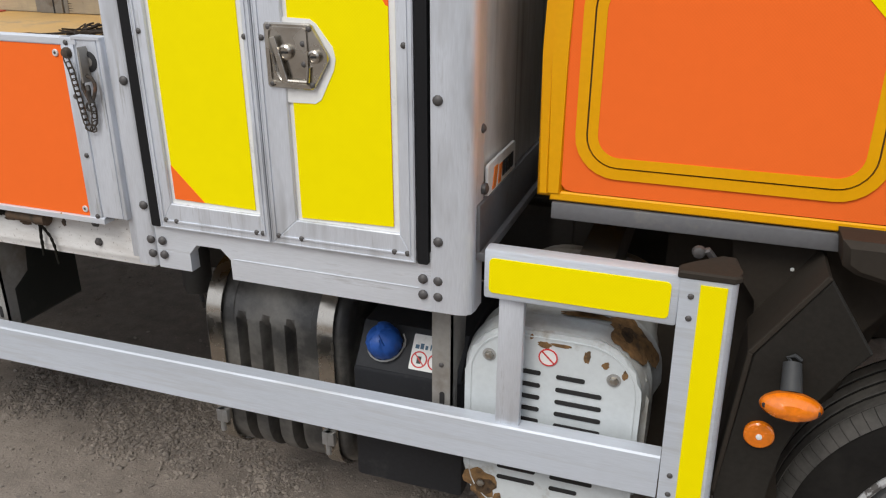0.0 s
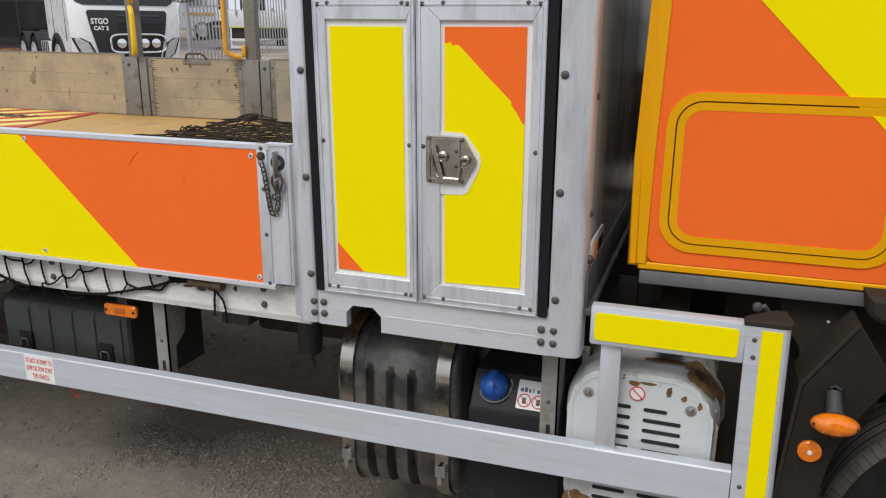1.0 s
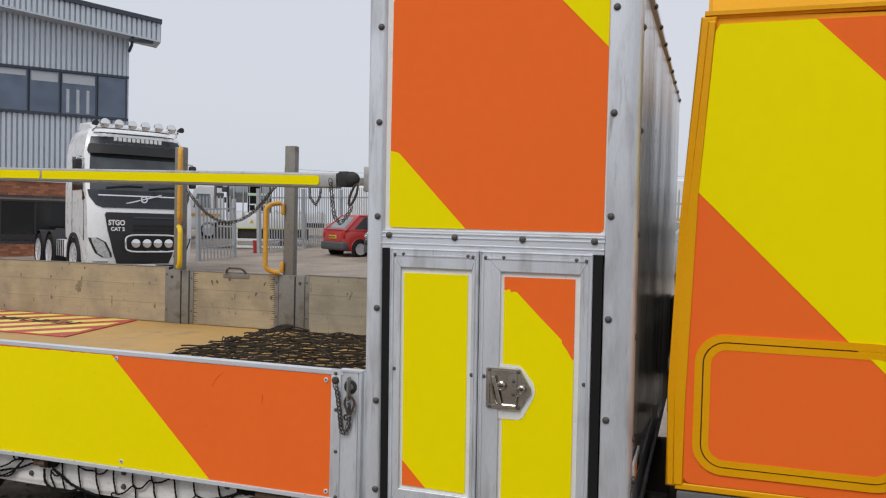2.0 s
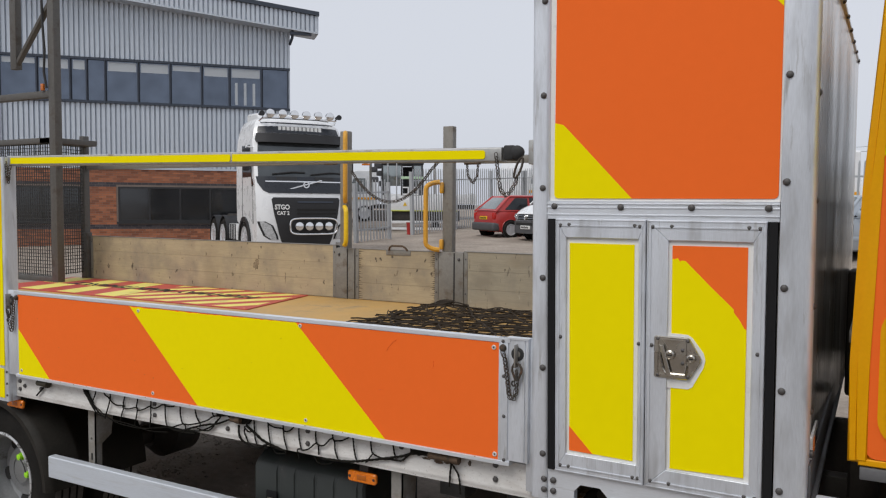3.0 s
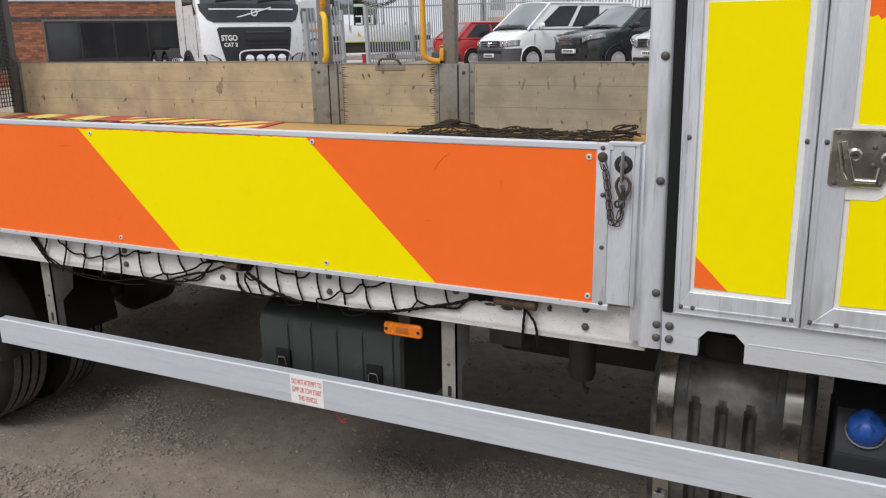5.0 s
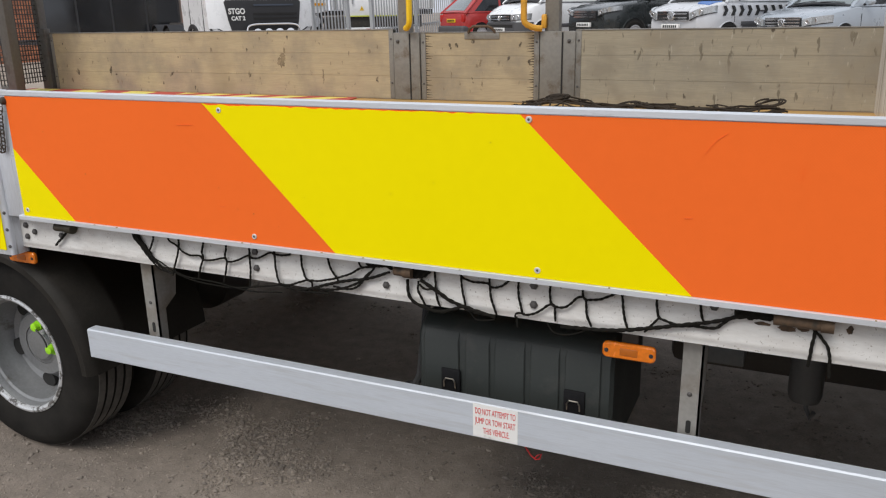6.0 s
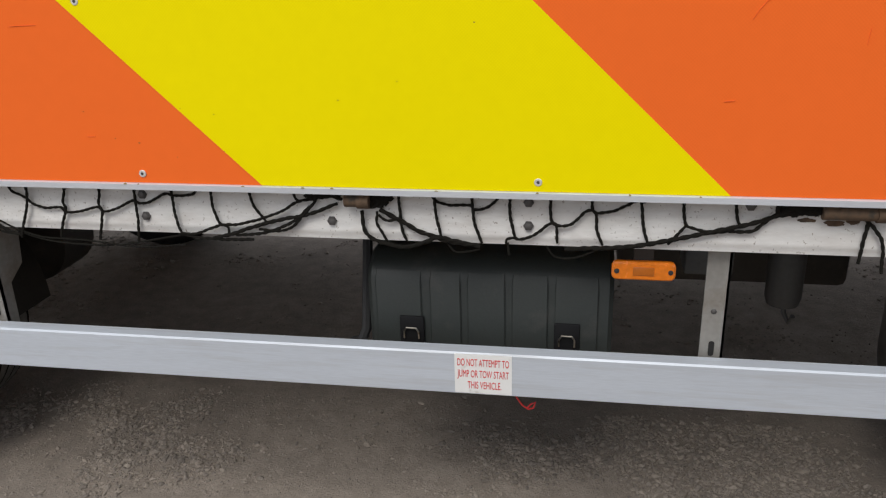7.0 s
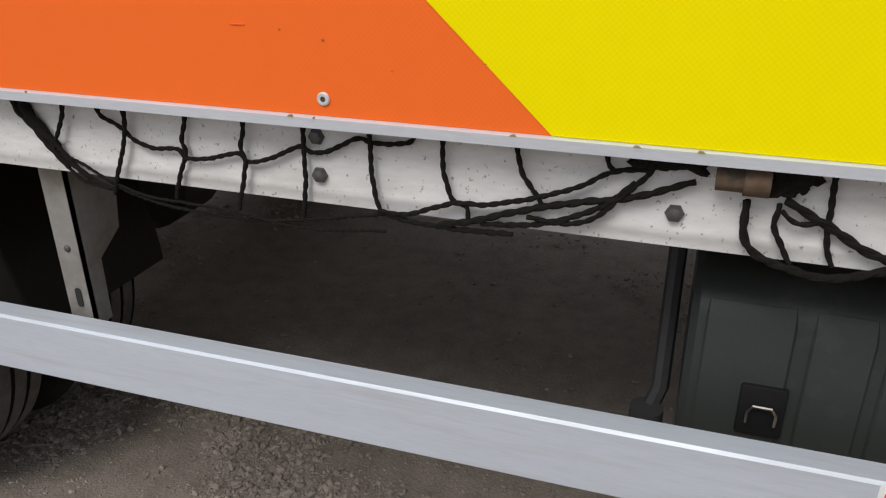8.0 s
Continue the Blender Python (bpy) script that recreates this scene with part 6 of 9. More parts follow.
# locker hatch in the cab side: raised yellow frame with a groove
bm = B()
ho, hi = rrect(-0.415, 0.155, 1.196, 1.612, 0.085, 7), rrect(-0.3935, 0.1335, 1.2175, 1.5905, 0.066, 7)
ring(bm, ho, hi, CY - 0.006, CY + 0.004)
part("hatch_frame", bm, YELPAINT, cab, "raised yellow hatch frame")
# recess shade of the yellow paint is put into this groove's brown
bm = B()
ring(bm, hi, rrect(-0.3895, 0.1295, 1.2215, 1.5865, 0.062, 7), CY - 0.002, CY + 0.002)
part("hatch_gap", bm, surface("shaded_groove", (0.075, 0.036, 0.008), rough=0.8, var=0.3), cab, "hatch groove with its shade in the colour")
bm = B()
ring(bm, rrect(-0.3895, 0.1295, 1.2215, 1.5865, 0.062, 7), rrect(-0.370, 0.110, 1.241, 1.567, 0.045, 7), CY - 0.009, CY + 0.002)
part("hatch_edge", bm, YELPAINT, cab, "yellow hatch edge")
bm = B()
hp = rrect(-0.372, 0.112, 1.239, 1.569, 0.046, 7)
prism(bm, hp, CY - 0.008, CY + 0.002)
part("orange_film", bm, ORANGE, cab, "orange hatch film")
bm = B()
prism(bm, clip(hp, -1, -1, -E0 - 0.012), CY - 0.0095, CY - 0.006)
part("yellow_film", bm, YELLOW, cab, "yellow corner of the hatch")
# under the cab
bm = B()
box(bm, -0.455, 0.10, CY - 0.006, CY + 0.02, 1.098, 1.134, 0.003)
part("cab_step_trim", bm, surface("grey_trim", (0.13, 0.13, 0.135), rough=0.5, dirt=(0.2, 0.19, 0.17), dirt_amt=0.2), cab, "grey plastic trim under the cab")
bm = B()
prism(bm, [(-0.10, 1.13), (-0.08, 1.02), (-0.03, 0.95), (0.0, 0.7), (0.02, 0.45), (0.09, 0.45), (0.06, 0.62), (0.10, 0.80), (0.21, 0.96), (0.34, 1.05), (1.0, 1.06), (1.0, 1.13)], 1.60, 1.64)
prism(bm, [(-0.22, 1.10), (-0.22, 0.36), (0.04, 0.33), (0.16, 0.62), (0.30, 1.06)], 1.74, 1.76)
flap = part("wheel_arch_liner", bm, PLASTIC, truck, "black wheel arch liner")
bm = B()
prism(bm, [(0.083, 1.077), (-0.028, 0.903), (-0.056, 0.567), (-0.050, 0.36), (0.030, 0.36), (0.044, 0.612), (0.052, 0.699), (0.080, 0.792), (0.127, 0.871), (0.175, 0.939)], 1.455, 1.472, bevel=0.004)
wing = part("arch_panel", bm, GUARD, flap, "dusty black flat arch panel")
bm = B()
prism(bm, [(-0.028, 0.903), (0.083, 1.077), (0.075, 1.085), (-0.038, 0.908)], 1.452, 1.60, bevel=0.002)
prism(bm, [(-0.056, 0.567), (-0.028, 0.903), (-0.038, 0.908), (-0.066, 0.567)], 1.452, 1.60, bevel=0.002)
part("arch_return", bm, PLASTIC, flap, "folded edge of the arch panel")
bm = B()
prism(bm, [(0.088, 1.150), (0.096, 1.10), (0.12, 1.085), (0.20, 1.066), (1.0, 1.05), (1.0, 1.15)], 1.462, 1.66, bevel=0.012)
part("arch_top", bm, PLASTIC, flap, "black moulded wing")
bm = B()
lathe(bm, [(0.002, -0.030), (0.029, -0.026), (0.046, -0.014), (0.054, -0.002), (0.054, 0.004), (0.047, 0.014), (0.027, 0.020)], (0, 0, 0), "y", 36)
bm.transform(pose(0.047, 1.395, 0.838) @ Matrix.Diagonal((1.0, 1.0, 0.54, 1)))
lamp = part("front_marker", bm, AMBER, flap, "oval amber marker lamp")
bm = B()
lathe(bm, [(0.0545, -0.003), (0.0560, 0.0), (0.0545, 0.004)], (0, 0, 0), "y", 36, close=True)
bm.transform(pose(0.047, 1.395, 0.838) @ Matrix.Diagonal((1.0, 1.0, 0.54, 1)))
part("lamp_seam", bm, AMBER_D, lamp)
for x in (0.001, 0.093):
    bm = B()
    lathe(bm, [(0.005, 0.004), (0.005, -0.003), (0.002, -0.004)], (x, 1.385, 0.838), "y", 8)
    part("lamp_screw", bm, RUBBER, lamp)
bm = B()
cyl(bm, (0.045, 1.408, 0.858), (0.043, 1.448, 0.900), 0.020, 0.017, seg=16)
tube(bm, [(0.043, 1.448, 0.898), (0.034, 1.450, 0.911), (0.045, 1.451, 0.916), (0.058, 1.452, 0.907)], 0.004, 6)
part("lamp_stalk", bm, BUMPERGREY, flap, "grey rubber lamp stalk and wire")
bm = B()
lathe(bm, [(0.029, 0.006), (0.029, -0.004), (0.026, -0.007), (0.004, -0.008)], (0.008, 1.450, 0.729), "y", 28)
part("reflector", bm, AMBER, flap, "round orange reflector")
bm = B()
lathe(bm, [(0.006, 0.002), (0.006, -0.003), (0.002, -0.004)], (0.008, 1.442, 0.729), "y", 10)
part("reflector_screw", bm, PAPER, flap)
for x, z, r in ((0.03, 1.03, 0.004), (0.025, 0.985, 0.006)):
    bm = B()
    lathe(bm, [(r, 0.003), (r, -0.002), (r * 0.4, -0.003)], (x, 1.60, z), "y", 8)
    part("liner_clip", bm, PAPER, flap, "pale plastic clip")
# gearbox and exhaust pieces seen in the gap
bm = B()
box(bm, -0.5, 0.4, 2.1, 3.2, 0.75, 1.05, 0.03)
part("engine_block", bm, CHASSIS, truck, "dark engine housing")
bm = B()
lathe(bm, [(0.004, -0.012), (0.011, -0.009), (0.0135, 0.0), (0.010, 0.009), (0.004, 0.012)], (-0.152, 1.50, 1.082), "y", 14)
tube(bm, [(-0.150, 1.50, 1.080), (-0.136, 1.505, 1.084), (-0.122, 1.51, 1.066), (-0.112, 1.52, 1.02)], 0.008, 8)
part("grab_hook", bm, RIVET, truck, "small dull steel hook")

# ---------------------------------------------------------------- loose things on the truck
# chevron sign lying on the deck
def build_deck_sign():
    sg = thing("sign_board", (-5.6, 3.5, 1.166), "red and yellow highway maintenance sign lying flat on the deck", "sign")
    def P(u, v):   # u along the board (0 far end .. 1), v across (0 near .. 1 far)
        return (-6.95 + u * 2.82 - 0.18 * v, 2.975 + 0.875 * v)
    def sheet(quad, z0, z1, mat, name, label=""):
        bm = B()
        prism(bm, [P(*q) for q in quad], z0, z1, "z")
        part(name, bm, mat, sg, label)
    sheet([(0, 0), (1, 0), (1, 1), (0, 1)], 1.166, 1.172, SIGNRED, "sign_face", "faded red board")
    for k in range(6):   # checker at the rear end
        u0, u1 = 0.03 + k * 0.082, 0.03 + (k + 1) * 0.082
        v0, v1 = (0.03, 0.49) if k % 2 else (0.51, 0.97)
        u0 = max(u0, 0.005)
        sheet([(u0, v0), (u1, v0), (u1, v1), (u0, v1)], 1.171, 1.1732, SIGNYEL, "yellow_square")
    for k in range(9):   # slanting bars at the other end
        quad = clip(clip([(0.53 * 2.62, 0.02), (0.985 * 2.62, 0.02), (0.985 * 2.62, 0.70), (0.53 * 2.62, 0.70)], 1, -1, 0.66 + k * 0.27 + 0.13), -1, 1, -(0.66 + k * 0.27))
        if len(quad) > 2:
            sheet([(q[0] / 2.62, q[1] / 0.72) for q in quad], 1.171, 1.1732, SIGNYEL, "yellow_bar")
    lettering("sign_lettering", "HIGHWAY MAINTENANCE", 0.20, BLACKTXT, Matrix.Translation((-5.565, 3.49, 1.1748)) @ pose(0, 0, 0, 0, 0, 180), sg, width=2.09, bold=0.003)


build_deck_sign()


# cargo net heaped on the deck
def build_deck_net():
    """Layers of square mesh thrown down askew; every cord is a piece of its own."""
    rnd = random.Random(21)
    net = thing("cargo_net", (-2.5, 3.0, 1.166), "dark brown knotted cargo net heaped on the truck deck", "net")

    def lie(x, y, layer):
        z = 1.172 + 0.006 * layer + 0.016 * (0.5 + 0.5 * noise.noise((x * 2.4, y * 2.4, 9 + layer))) + 0.020 * max(0, noise.noise((x * 8, y * 8, 2 + layer)))
        z += 0.030 * math.exp(-((x + 2.98) / 0.13) ** 2 - ((y - 3.63) / 0.15) ** 2) + 0.022 * math.exp(-((x + 1.96) / 0.07) ** 2 - ((y - 3.6) / 0.12) ** 2)
        return z

    def strand(pts, r):
        bm = B()
        tube(bm, pts, r, 6)
        part("cord", bm, NETDECK, net)

    for layer, (gap, turn) in enumerate(((0.082, 0.20), (0.105, -0.28), (0.26, 0.62))):
        c, sn = math.cos(turn), math.sin(turn)
        for along in (0, 1):
            k = int(1.7 / gap)
            for i in range(-k, k + 1):
                run = []
                for j in range(-42, 43):
                    u, v = i * gap + 0.022 * noise.noise((i * 3.1, j * 0.12, layer + 7 * along)), j * 0.042
                    p, q = (u, v) if along else (v, u)
                    x, y = -2.5 + p * c - q * sn, 2.75 + p * sn + q * c
                    x += 0.025 * noise.noise((x * 5, y * 5, layer + 20))
                    y += 0.025 * noise.noise((x * 5, y * 5, layer + 30))
                    edge = -3.17 + 0.07 * noise.noise((y * 5, layer, 1)) + (0.0 if y > 2.9 else 0.12 * (2.9 - y))
                    if edge < x < -1.88 + 0.05 * noise.noise((y * 6, layer, 8)) and 1.56 < y < 3.78:
                        run.append((x, y, lie(x, y, layer)))
                    elif run:
                        if len(run) > 4:
                            strand(run, rnd.uniform(0.0036, 0.0050))
                        run = []
                if len(run) > 4:
                    strand(run, rnd.uniform(0.0036, 0.0050))
    for cx, cy, k in ((-2.98, 3.64, 8), (-1.96, 3.6, 4), (-2.62, 3.66, 3), (-3.08, 3.2, 3)):   # bunched ends
        for _ in range(k):
            a0, rr, n = rnd.uniform(0, 6), rnd.uniform(0.03, 0.07), rnd.uniform(3, 6)
            strand([(cx + rr * math.cos(a0 + t), cy + 0.7 * rr * math.sin(a0 + t), lie(cx, cy, 2) + 0.004 + 0.012 * math.sin(t * 1.3 + a0)) for t in np.linspace(0, n, 12)], 0.0045)


build_deck_net()


# net cords hanging out below the dropside
def build_hanging_net():
    """Knotted cords in front of the sill; each is a run of x z pairs."""
    rnd = random.Random(8)
    net = thing("hanging_net", (-2.8, 1.43, 1.0), "black knotted cord net hanging over the white sill", "net")

    def smooth(text, r):
        p = [Vector((float(q.split()[0]), 1.431, float(q.split()[1]))) for q in text.split(", ")]
        if p[0].z > 0.974:   # the run starts behind the edge strip
            p = [Vector((p[0].x + 0.15 * (p[0].x - p[1].x), p[0].y, 1.025))] + p
        if p[-1].z > 0.98 and -2.62 < p[-1].x < -2.0 or -3.4 < p[-1].x < -3.0 and p[-1].z > 0.974:
            p = p + [Vector((p[-1].x + 0.012, p[-1].y, 1.02))]
        p = [p[0] * 2 - p[1]] + p + [p[-1] * 2 - p[-2]]
        out = []
        for a, b, c, d in zip(p, p[1:], p[2:], p[3:]):
            k = max(2, int((c - b).length / max(0.0026, 0.9 * r)))
            for i in range(k):
                t = i / k
                out.append(0.5 * ((2 * b) + (c - a) * t + (2 * a - 5 * b + 4 * c - d) * t * t + (3 * b - a - 3 * c + d) * t ** 3))
        out.append(p[-2])
        off = rnd.uniform(-0.004, 0.0)
        return [v + Vector((0.0012 * noise.noise((v.x * 60, v.z * 60, off * 900)), off, 0.0012 * noise.noise((v.z * 60, v.x * 60, 5 + off * 900)))) for v in out]

    def strand(name, text, r, owner):
        bm = B()
        line = smooth(text, r)
        run = 0.0
        plies = [[], []]
        for i, v in enumerate(line):
            run += (v - line[i - 1]).length if i else 0.0
            d = (line[min(i + 1, len(line) - 1)] - line[max(i - 1, 0)]).normalized()
            u = d.cross(Vector((0, 1, 0))).normalized()
            w = u.cross(d)
            thin = min(1.0, 0.45 + 0.10 * min(i, len(line) - 1 - i))
            for k in (0, 1):
                a = run / (r * 1.15) + math.pi * k
                plies[k].append(v + (u * math.cos(a) + w * math.sin(a)) * r * 0.27 * thin)
        for ply in plies:   # two plies twisted round each other
            tube(bm, ply, r * 0.62, 6)
        return part(name, bm, ROPE, owner)

    def cord(text, r):
        strand("cord", text, r, net)

    def hem_rope(text, r):
        strand("hem_rope", text, r, net)

    def loose(text, r):
        ob = strand("loose_cord", text, r, None)
        tagged(ob, "loose black cord end hanging by the hinge", "cord")

    cord("-3.634 0.989, -3.646 0.961, -3.659 0.941", 0.0042)
    hem_rope("-3.705 0.986, -3.683 0.955, -3.660 0.929", 0.0095)
    hem_rope("-3.717 0.985, -3.694 0.959, -3.668 0.928, -3.644 0.902", 0.0060)
    hem_rope("-3.662 0.937, -3.638 0.907, -3.605 0.885, -3.571 0.875", 0.0050)
    cord("-3.649 0.905, -3.623 0.885, -3.576 0.876", 0.0034)
    cord("-3.532 0.984, -3.535 0.965, -3.546 0.933, -3.564 0.890, -3.571 0.869", 0.0042)
    cord("-3.437 0.988, -3.446 0.959, -3.442 0.942, -3.454 0.915, -3.464 0.890, -3.469 0.873", 0.0042)
    cord("-3.346 0.989, -3.354 0.959, -3.349 0.940, -3.355 0.915, -3.362 0.890, -3.367 0.871", 0.0042)
    cord("-3.261 0.988, -3.263 0.965, -3.263 0.934, -3.268 0.889, -3.272 0.868", 0.0042)
    cord("-3.170 0.984, -3.170 0.951, -3.167 0.917, -3.160 0.894", 0.0042)
    cord("-3.077 0.986, -3.075 0.953, -3.064 0.920, -3.047 0.913, -3.045 0.896", 0.0042)
    cord("-2.985 0.988, -2.977 0.959, -2.962 0.938, -2.953 0.923", 0.0042)
    cord("-2.883 0.988, -2.873 0.977", 0.0042)
    cord("-3.575 0.986, -3.553 0.974, -3.537 0.964, -3.522 0.952, -3.488 0.944, -3.454 0.947, -3.443 0.936, -3.410 0.937, -3.361 0.949, -3.348 0.939, -3.315 0.946, -3.268 0.968, -3.255 0.962, -3.228 0.965, -3.187 0.986, -3.170 0.982, -3.136 0.983, -3.115 0.990", 0.0040)
    cord("-3.161 0.894, -3.123 0.894, -3.065 0.916, -3.024 0.919, -2.963 0.935, -2.915 0.954, -2.873 0.977, -2.835 0.983", 0.0042)
    cord("-2.788 0.974, -2.850 0.949, -2.917 0.934, -2.971 0.919, -3.034 0.897, -3.083 0.885", 0.0055)
    cord("-2.835 0.982, -2.867 0.946, -2.896 0.916, -2.933 0.907, -2.972 0.910", 0.0042)
    cord("-2.851 0.966, -2.891 0.930, -2.960 0.902, -3.028 0.893", 0.0045)
    cord("-3.164 0.893, -3.124 0.885, -3.056 0.882, -2.988 0.885", 0.0045)
    hem_rope("-3.664 0.923, -3.622 0.908, -3.555 0.877, -3.485 0.861, -3.376 0.856, -3.296 0.863, -3.194 0.882, -3.137 0.892", 0.0030)
    hem_rope("-3.596 0.894, -3.512 0.872, -3.410 0.868, -3.269 0.856, -3.154 0.867", 0.0026)
    hem_rope("-2.734 0.960, -2.732 0.924, -2.725 0.905, -2.705 0.893, -2.677 0.885, -2.640 0.880, -2.590 0.896, -2.571 0.905, -2.541 0.899, -2.492 0.890", 0.0060)
    cord("-2.701 0.959, -2.702 0.932, -2.691 0.910, -2.681 0.891", 0.0042)
    cord("-2.653 0.994, -2.651 0.959, -2.650 0.937, -2.647 0.914, -2.639 0.893", 0.0042)
    cord("-2.697 0.951, -2.681 0.939, -2.652 0.944", 0.0040)
    hem_rope("-2.695 0.963, -2.656 0.942, -2.613 0.918, -2.571 0.903, -2.541 0.895, -2.480 0.888", 0.0068)
    cord("-2.576 0.993, -2.573 0.955, -2.564 0.908", 0.0042)
    cord("-2.577 0.991, -2.551 0.978, -2.500 0.977, -2.491 0.968, -2.467 0.973, -2.441 0.994", 0.0040)
    cord("-2.496 0.995, -2.495 0.970, -2.489 0.932, -2.476 0.895", 0.0042)
    cord("-2.417 0.995, -2.416 0.953, -2.406 0.910", 0.0042)
    cord("-2.425 0.895, -2.423 0.905, -2.406 0.909, -2.397 0.905, -2.367 0.916, -2.333 0.943, -2.321 0.939, -2.292 0.942, -2.265 0.969, -2.250 0.974, -2.239 0.968, -2.203 0.975, -2.165 0.995, -2.144 0.996", 0.0040)
    cord("-2.421 0.897, -2.419 0.870", 0.0034)
    cord("-2.334 0.997, -2.332 0.950, -2.321 0.938, -2.319 0.900", 0.0042)
    cord("-2.251 0.998, -2.248 0.974, -2.241 0.966, -2.239 0.934, -2.226 0.899", 0.0042)
    cord("-2.153 0.995, -2.148 0.949, -2.136 0.903", 0.0042)
    cord("-2.072 0.999, -2.066 0.952, -2.047 0.941, -2.016 0.934", 0.0042)
    cord("-2.064 0.946, -2.079 0.927, -2.096 0.905", 0.0040)
    cord("-1.974 1.000, -1.968 0.963, -1.961 0.950", 0.0042)
    hem_rope("-1.870 0.991, -1.921 0.962, -1.972 0.947, -2.014 0.936, -2.078 0.919, -2.132 0.906, -2.188 0.896, -2.303 0.888", 0.0062)
    hem_rope("-1.877 0.994, -1.920 0.955, -1.939 0.938, -1.982 0.937, -2.019 0.932", 0.0048)
    hem_rope("-2.343 0.894, -2.320 0.869, -2.279 0.870, -2.233 0.890", 0.0026)
    hem_rope("-2.553 0.892, -2.529 0.872, -2.480 0.880", 0.0026)
    # bunched cord round the hinges
    for x0, x1, z0, z1, k in ((-2.86, -2.775, 0.984, 1.004, 7), (-2.735, -2.668, 0.966, 1.003, 12), (-1.90, -1.80, 0.974, 1.002, 9)):
        for _ in range(k):
            pts = ", ".join("%.3f %.3f" % (rnd.uniform(x0, x1), rnd.uniform(z0, z1)) for _ in range(4))
            strand("knot", pts, rnd.uniform(0.0045, 0.007), net)
    loose("-1.728 0.989, -1.729 0.957, -1.732 0.928, -1.733 0.910, -1.735 0.879", 0.0050)
    loose("-4.000 0.992, -4.030 0.960, -4.085 0.915", 0.0055)
    loose("-1.745 0.985, -1.70 0.93, -1.69 0.86", 0.0045)


build_hanging_net()


# small scuffs and specks on the near film
SCUFF = surface("film_scuff", (0.80, 0.135, 0.026), rough=0.7, bump=0)
SPECK = surface("road_speck", (0.22, 0.13, 0.05), rough=0.8, bump=0)
GRIME = surface("edge_grime", (0.30, 0.24, 0.08), rough=0.9, bump=0)


def scratch(pts, w, mat):
    bm = B()
    y = FACE - 0.0006
    top = [(x, z + w) for x, z in pts]
    prism(bm, list(pts) + top[::-1], y, y + 0.003)
    part("scuff_mark", bm, mat, near_drop)


for pts in ([(-3.462, 1.352), (-3.43, 1.3535), (-3.40, 1.354)], [(-1.985, 1.345), (-1.975, 1.362), (-1.962, 1.378), (-1.942, 1.392)], [(-3.33, 1.12), (-3.31, 1.1205)], [(-1.79, 1.30), (-1.787, 1.33)], [(-2.02, 1.20), (-2.00, 1.202)]):
    scratch(pts, 0.0006, SCUFF)
srnd = random.Random(31)
for _ in range(14):
    x, z = srnd.uniform(-4.1, -1.6), srnd.uniform(1.03, 1.41)
    if srnd.random() < 0.4:
        x, z = srnd.uniform(-3.4, -3.0), srnd.uniform(1.05, 1.25)
    r = srnd.uniform(0.0007, 0.0016)
    scratch([(x, z), (x + r, z - r * 0.4), (x + 2 * r, z)], r, SPECK)
for _ in range(14):
    x = srnd.uniform(-4.1, -1.6)
    bm = B()
    w = srnd.uniform(0.003, 0.010)
    prism(bm, [(x, 1.0165), (x + w, 1.0165), (x + w * 0.6, 1.0165 + srnd.uniform(0.001, 0.003)), (x + w * 0.2, 1.0165 + srnd.uniform(0.001, 0.0025))], FACE - 0.0052, FACE - 0.002)
    part("grime_mark", bm, GRIME, near_drop)


# rust bleeding on the sill by the front hinge
for cx, cz, w, h in ((-1.835, 0.962, 0.018, 0.005), (-1.79, 0.957, 0.024, 0.006), (-1.75, 0.962, 0.014, 0.008), (-1.66, 0.972, 0.008, 0.010)):
    rust_patch(cx, cz, w, h, 1.4398, side_rail, mat=RUSTBROWN)
# a scrap of red thread caught on the back of the guard rail
bm = B()
tube(bm, [(-2.420, 1.450, 0.560), (-2.412, 1.460, 0.520), (-2.403, 1.470, 0.495), (-2.392, 1.472, 0.477), (-2.377, 1.472, 0.467), (-2.366, 1.472, 0.471), (-2.361, 1.471, 0.488), (-2.372, 1.470, 0.482), (-2.379, 1.470, 0.472)], 0.0020, 6)
tagged(part("red_thread", bm, RED, None), "curled scrap of red plastic thread hanging from the guard rail", "thread")

# ---------------------------------------------------------------- the yard behind: office building
CLAD = surface("silver_corrugated_cladding", (0.53, 0.575, 0.635), rough=0.4, metal=0.3, var=0.06, scale=0.8, fine=6, bump=0)
FRAMEC = surface("dark_blue_frames", (0.035, 0.045, 0.065), rough=0.45, var=0.1, bump=0)
GLASSB = surface("office_glass", (0.125, 0.15, 0.195), rough=0.06, metal=0.75, var=0.25, scale=0.5, fine=2, bump=0)
GLASSD = glass_surface("dark_glass", (0.012, 0.013, 0.015))
BLIND_REFLECTION = surface("pale_blind_and_reflection", (0.42, 0.45, 0.48), rough=0.7, var=0.05, bump=0)
CARGLASS = surface("car_glass", (0.30, 0.33, 0.33), rough=0.05, metal=0.7, var=0.25, scale=0.9, fine=2, bump=0)
SPOTG = surface("silvered_lamp_glass", (0.50, 0.51, 0.52), rough=0.4, metal=0.35, var=0.5, scale=25, bump=0)
CABGLASS = surface("cab_windscreen_glass", (0.085, 0.093, 0.098), rough=0.06, metal=0.6, var=0.35, scale=0.8, fine=3, bump=0)
SIDEGLASS = surface("tinted_car_glass", (0.04, 0.043, 0.047), rough=0.05, metal=0.7, var=0.3, scale=1.5, fine=4, bump=0)
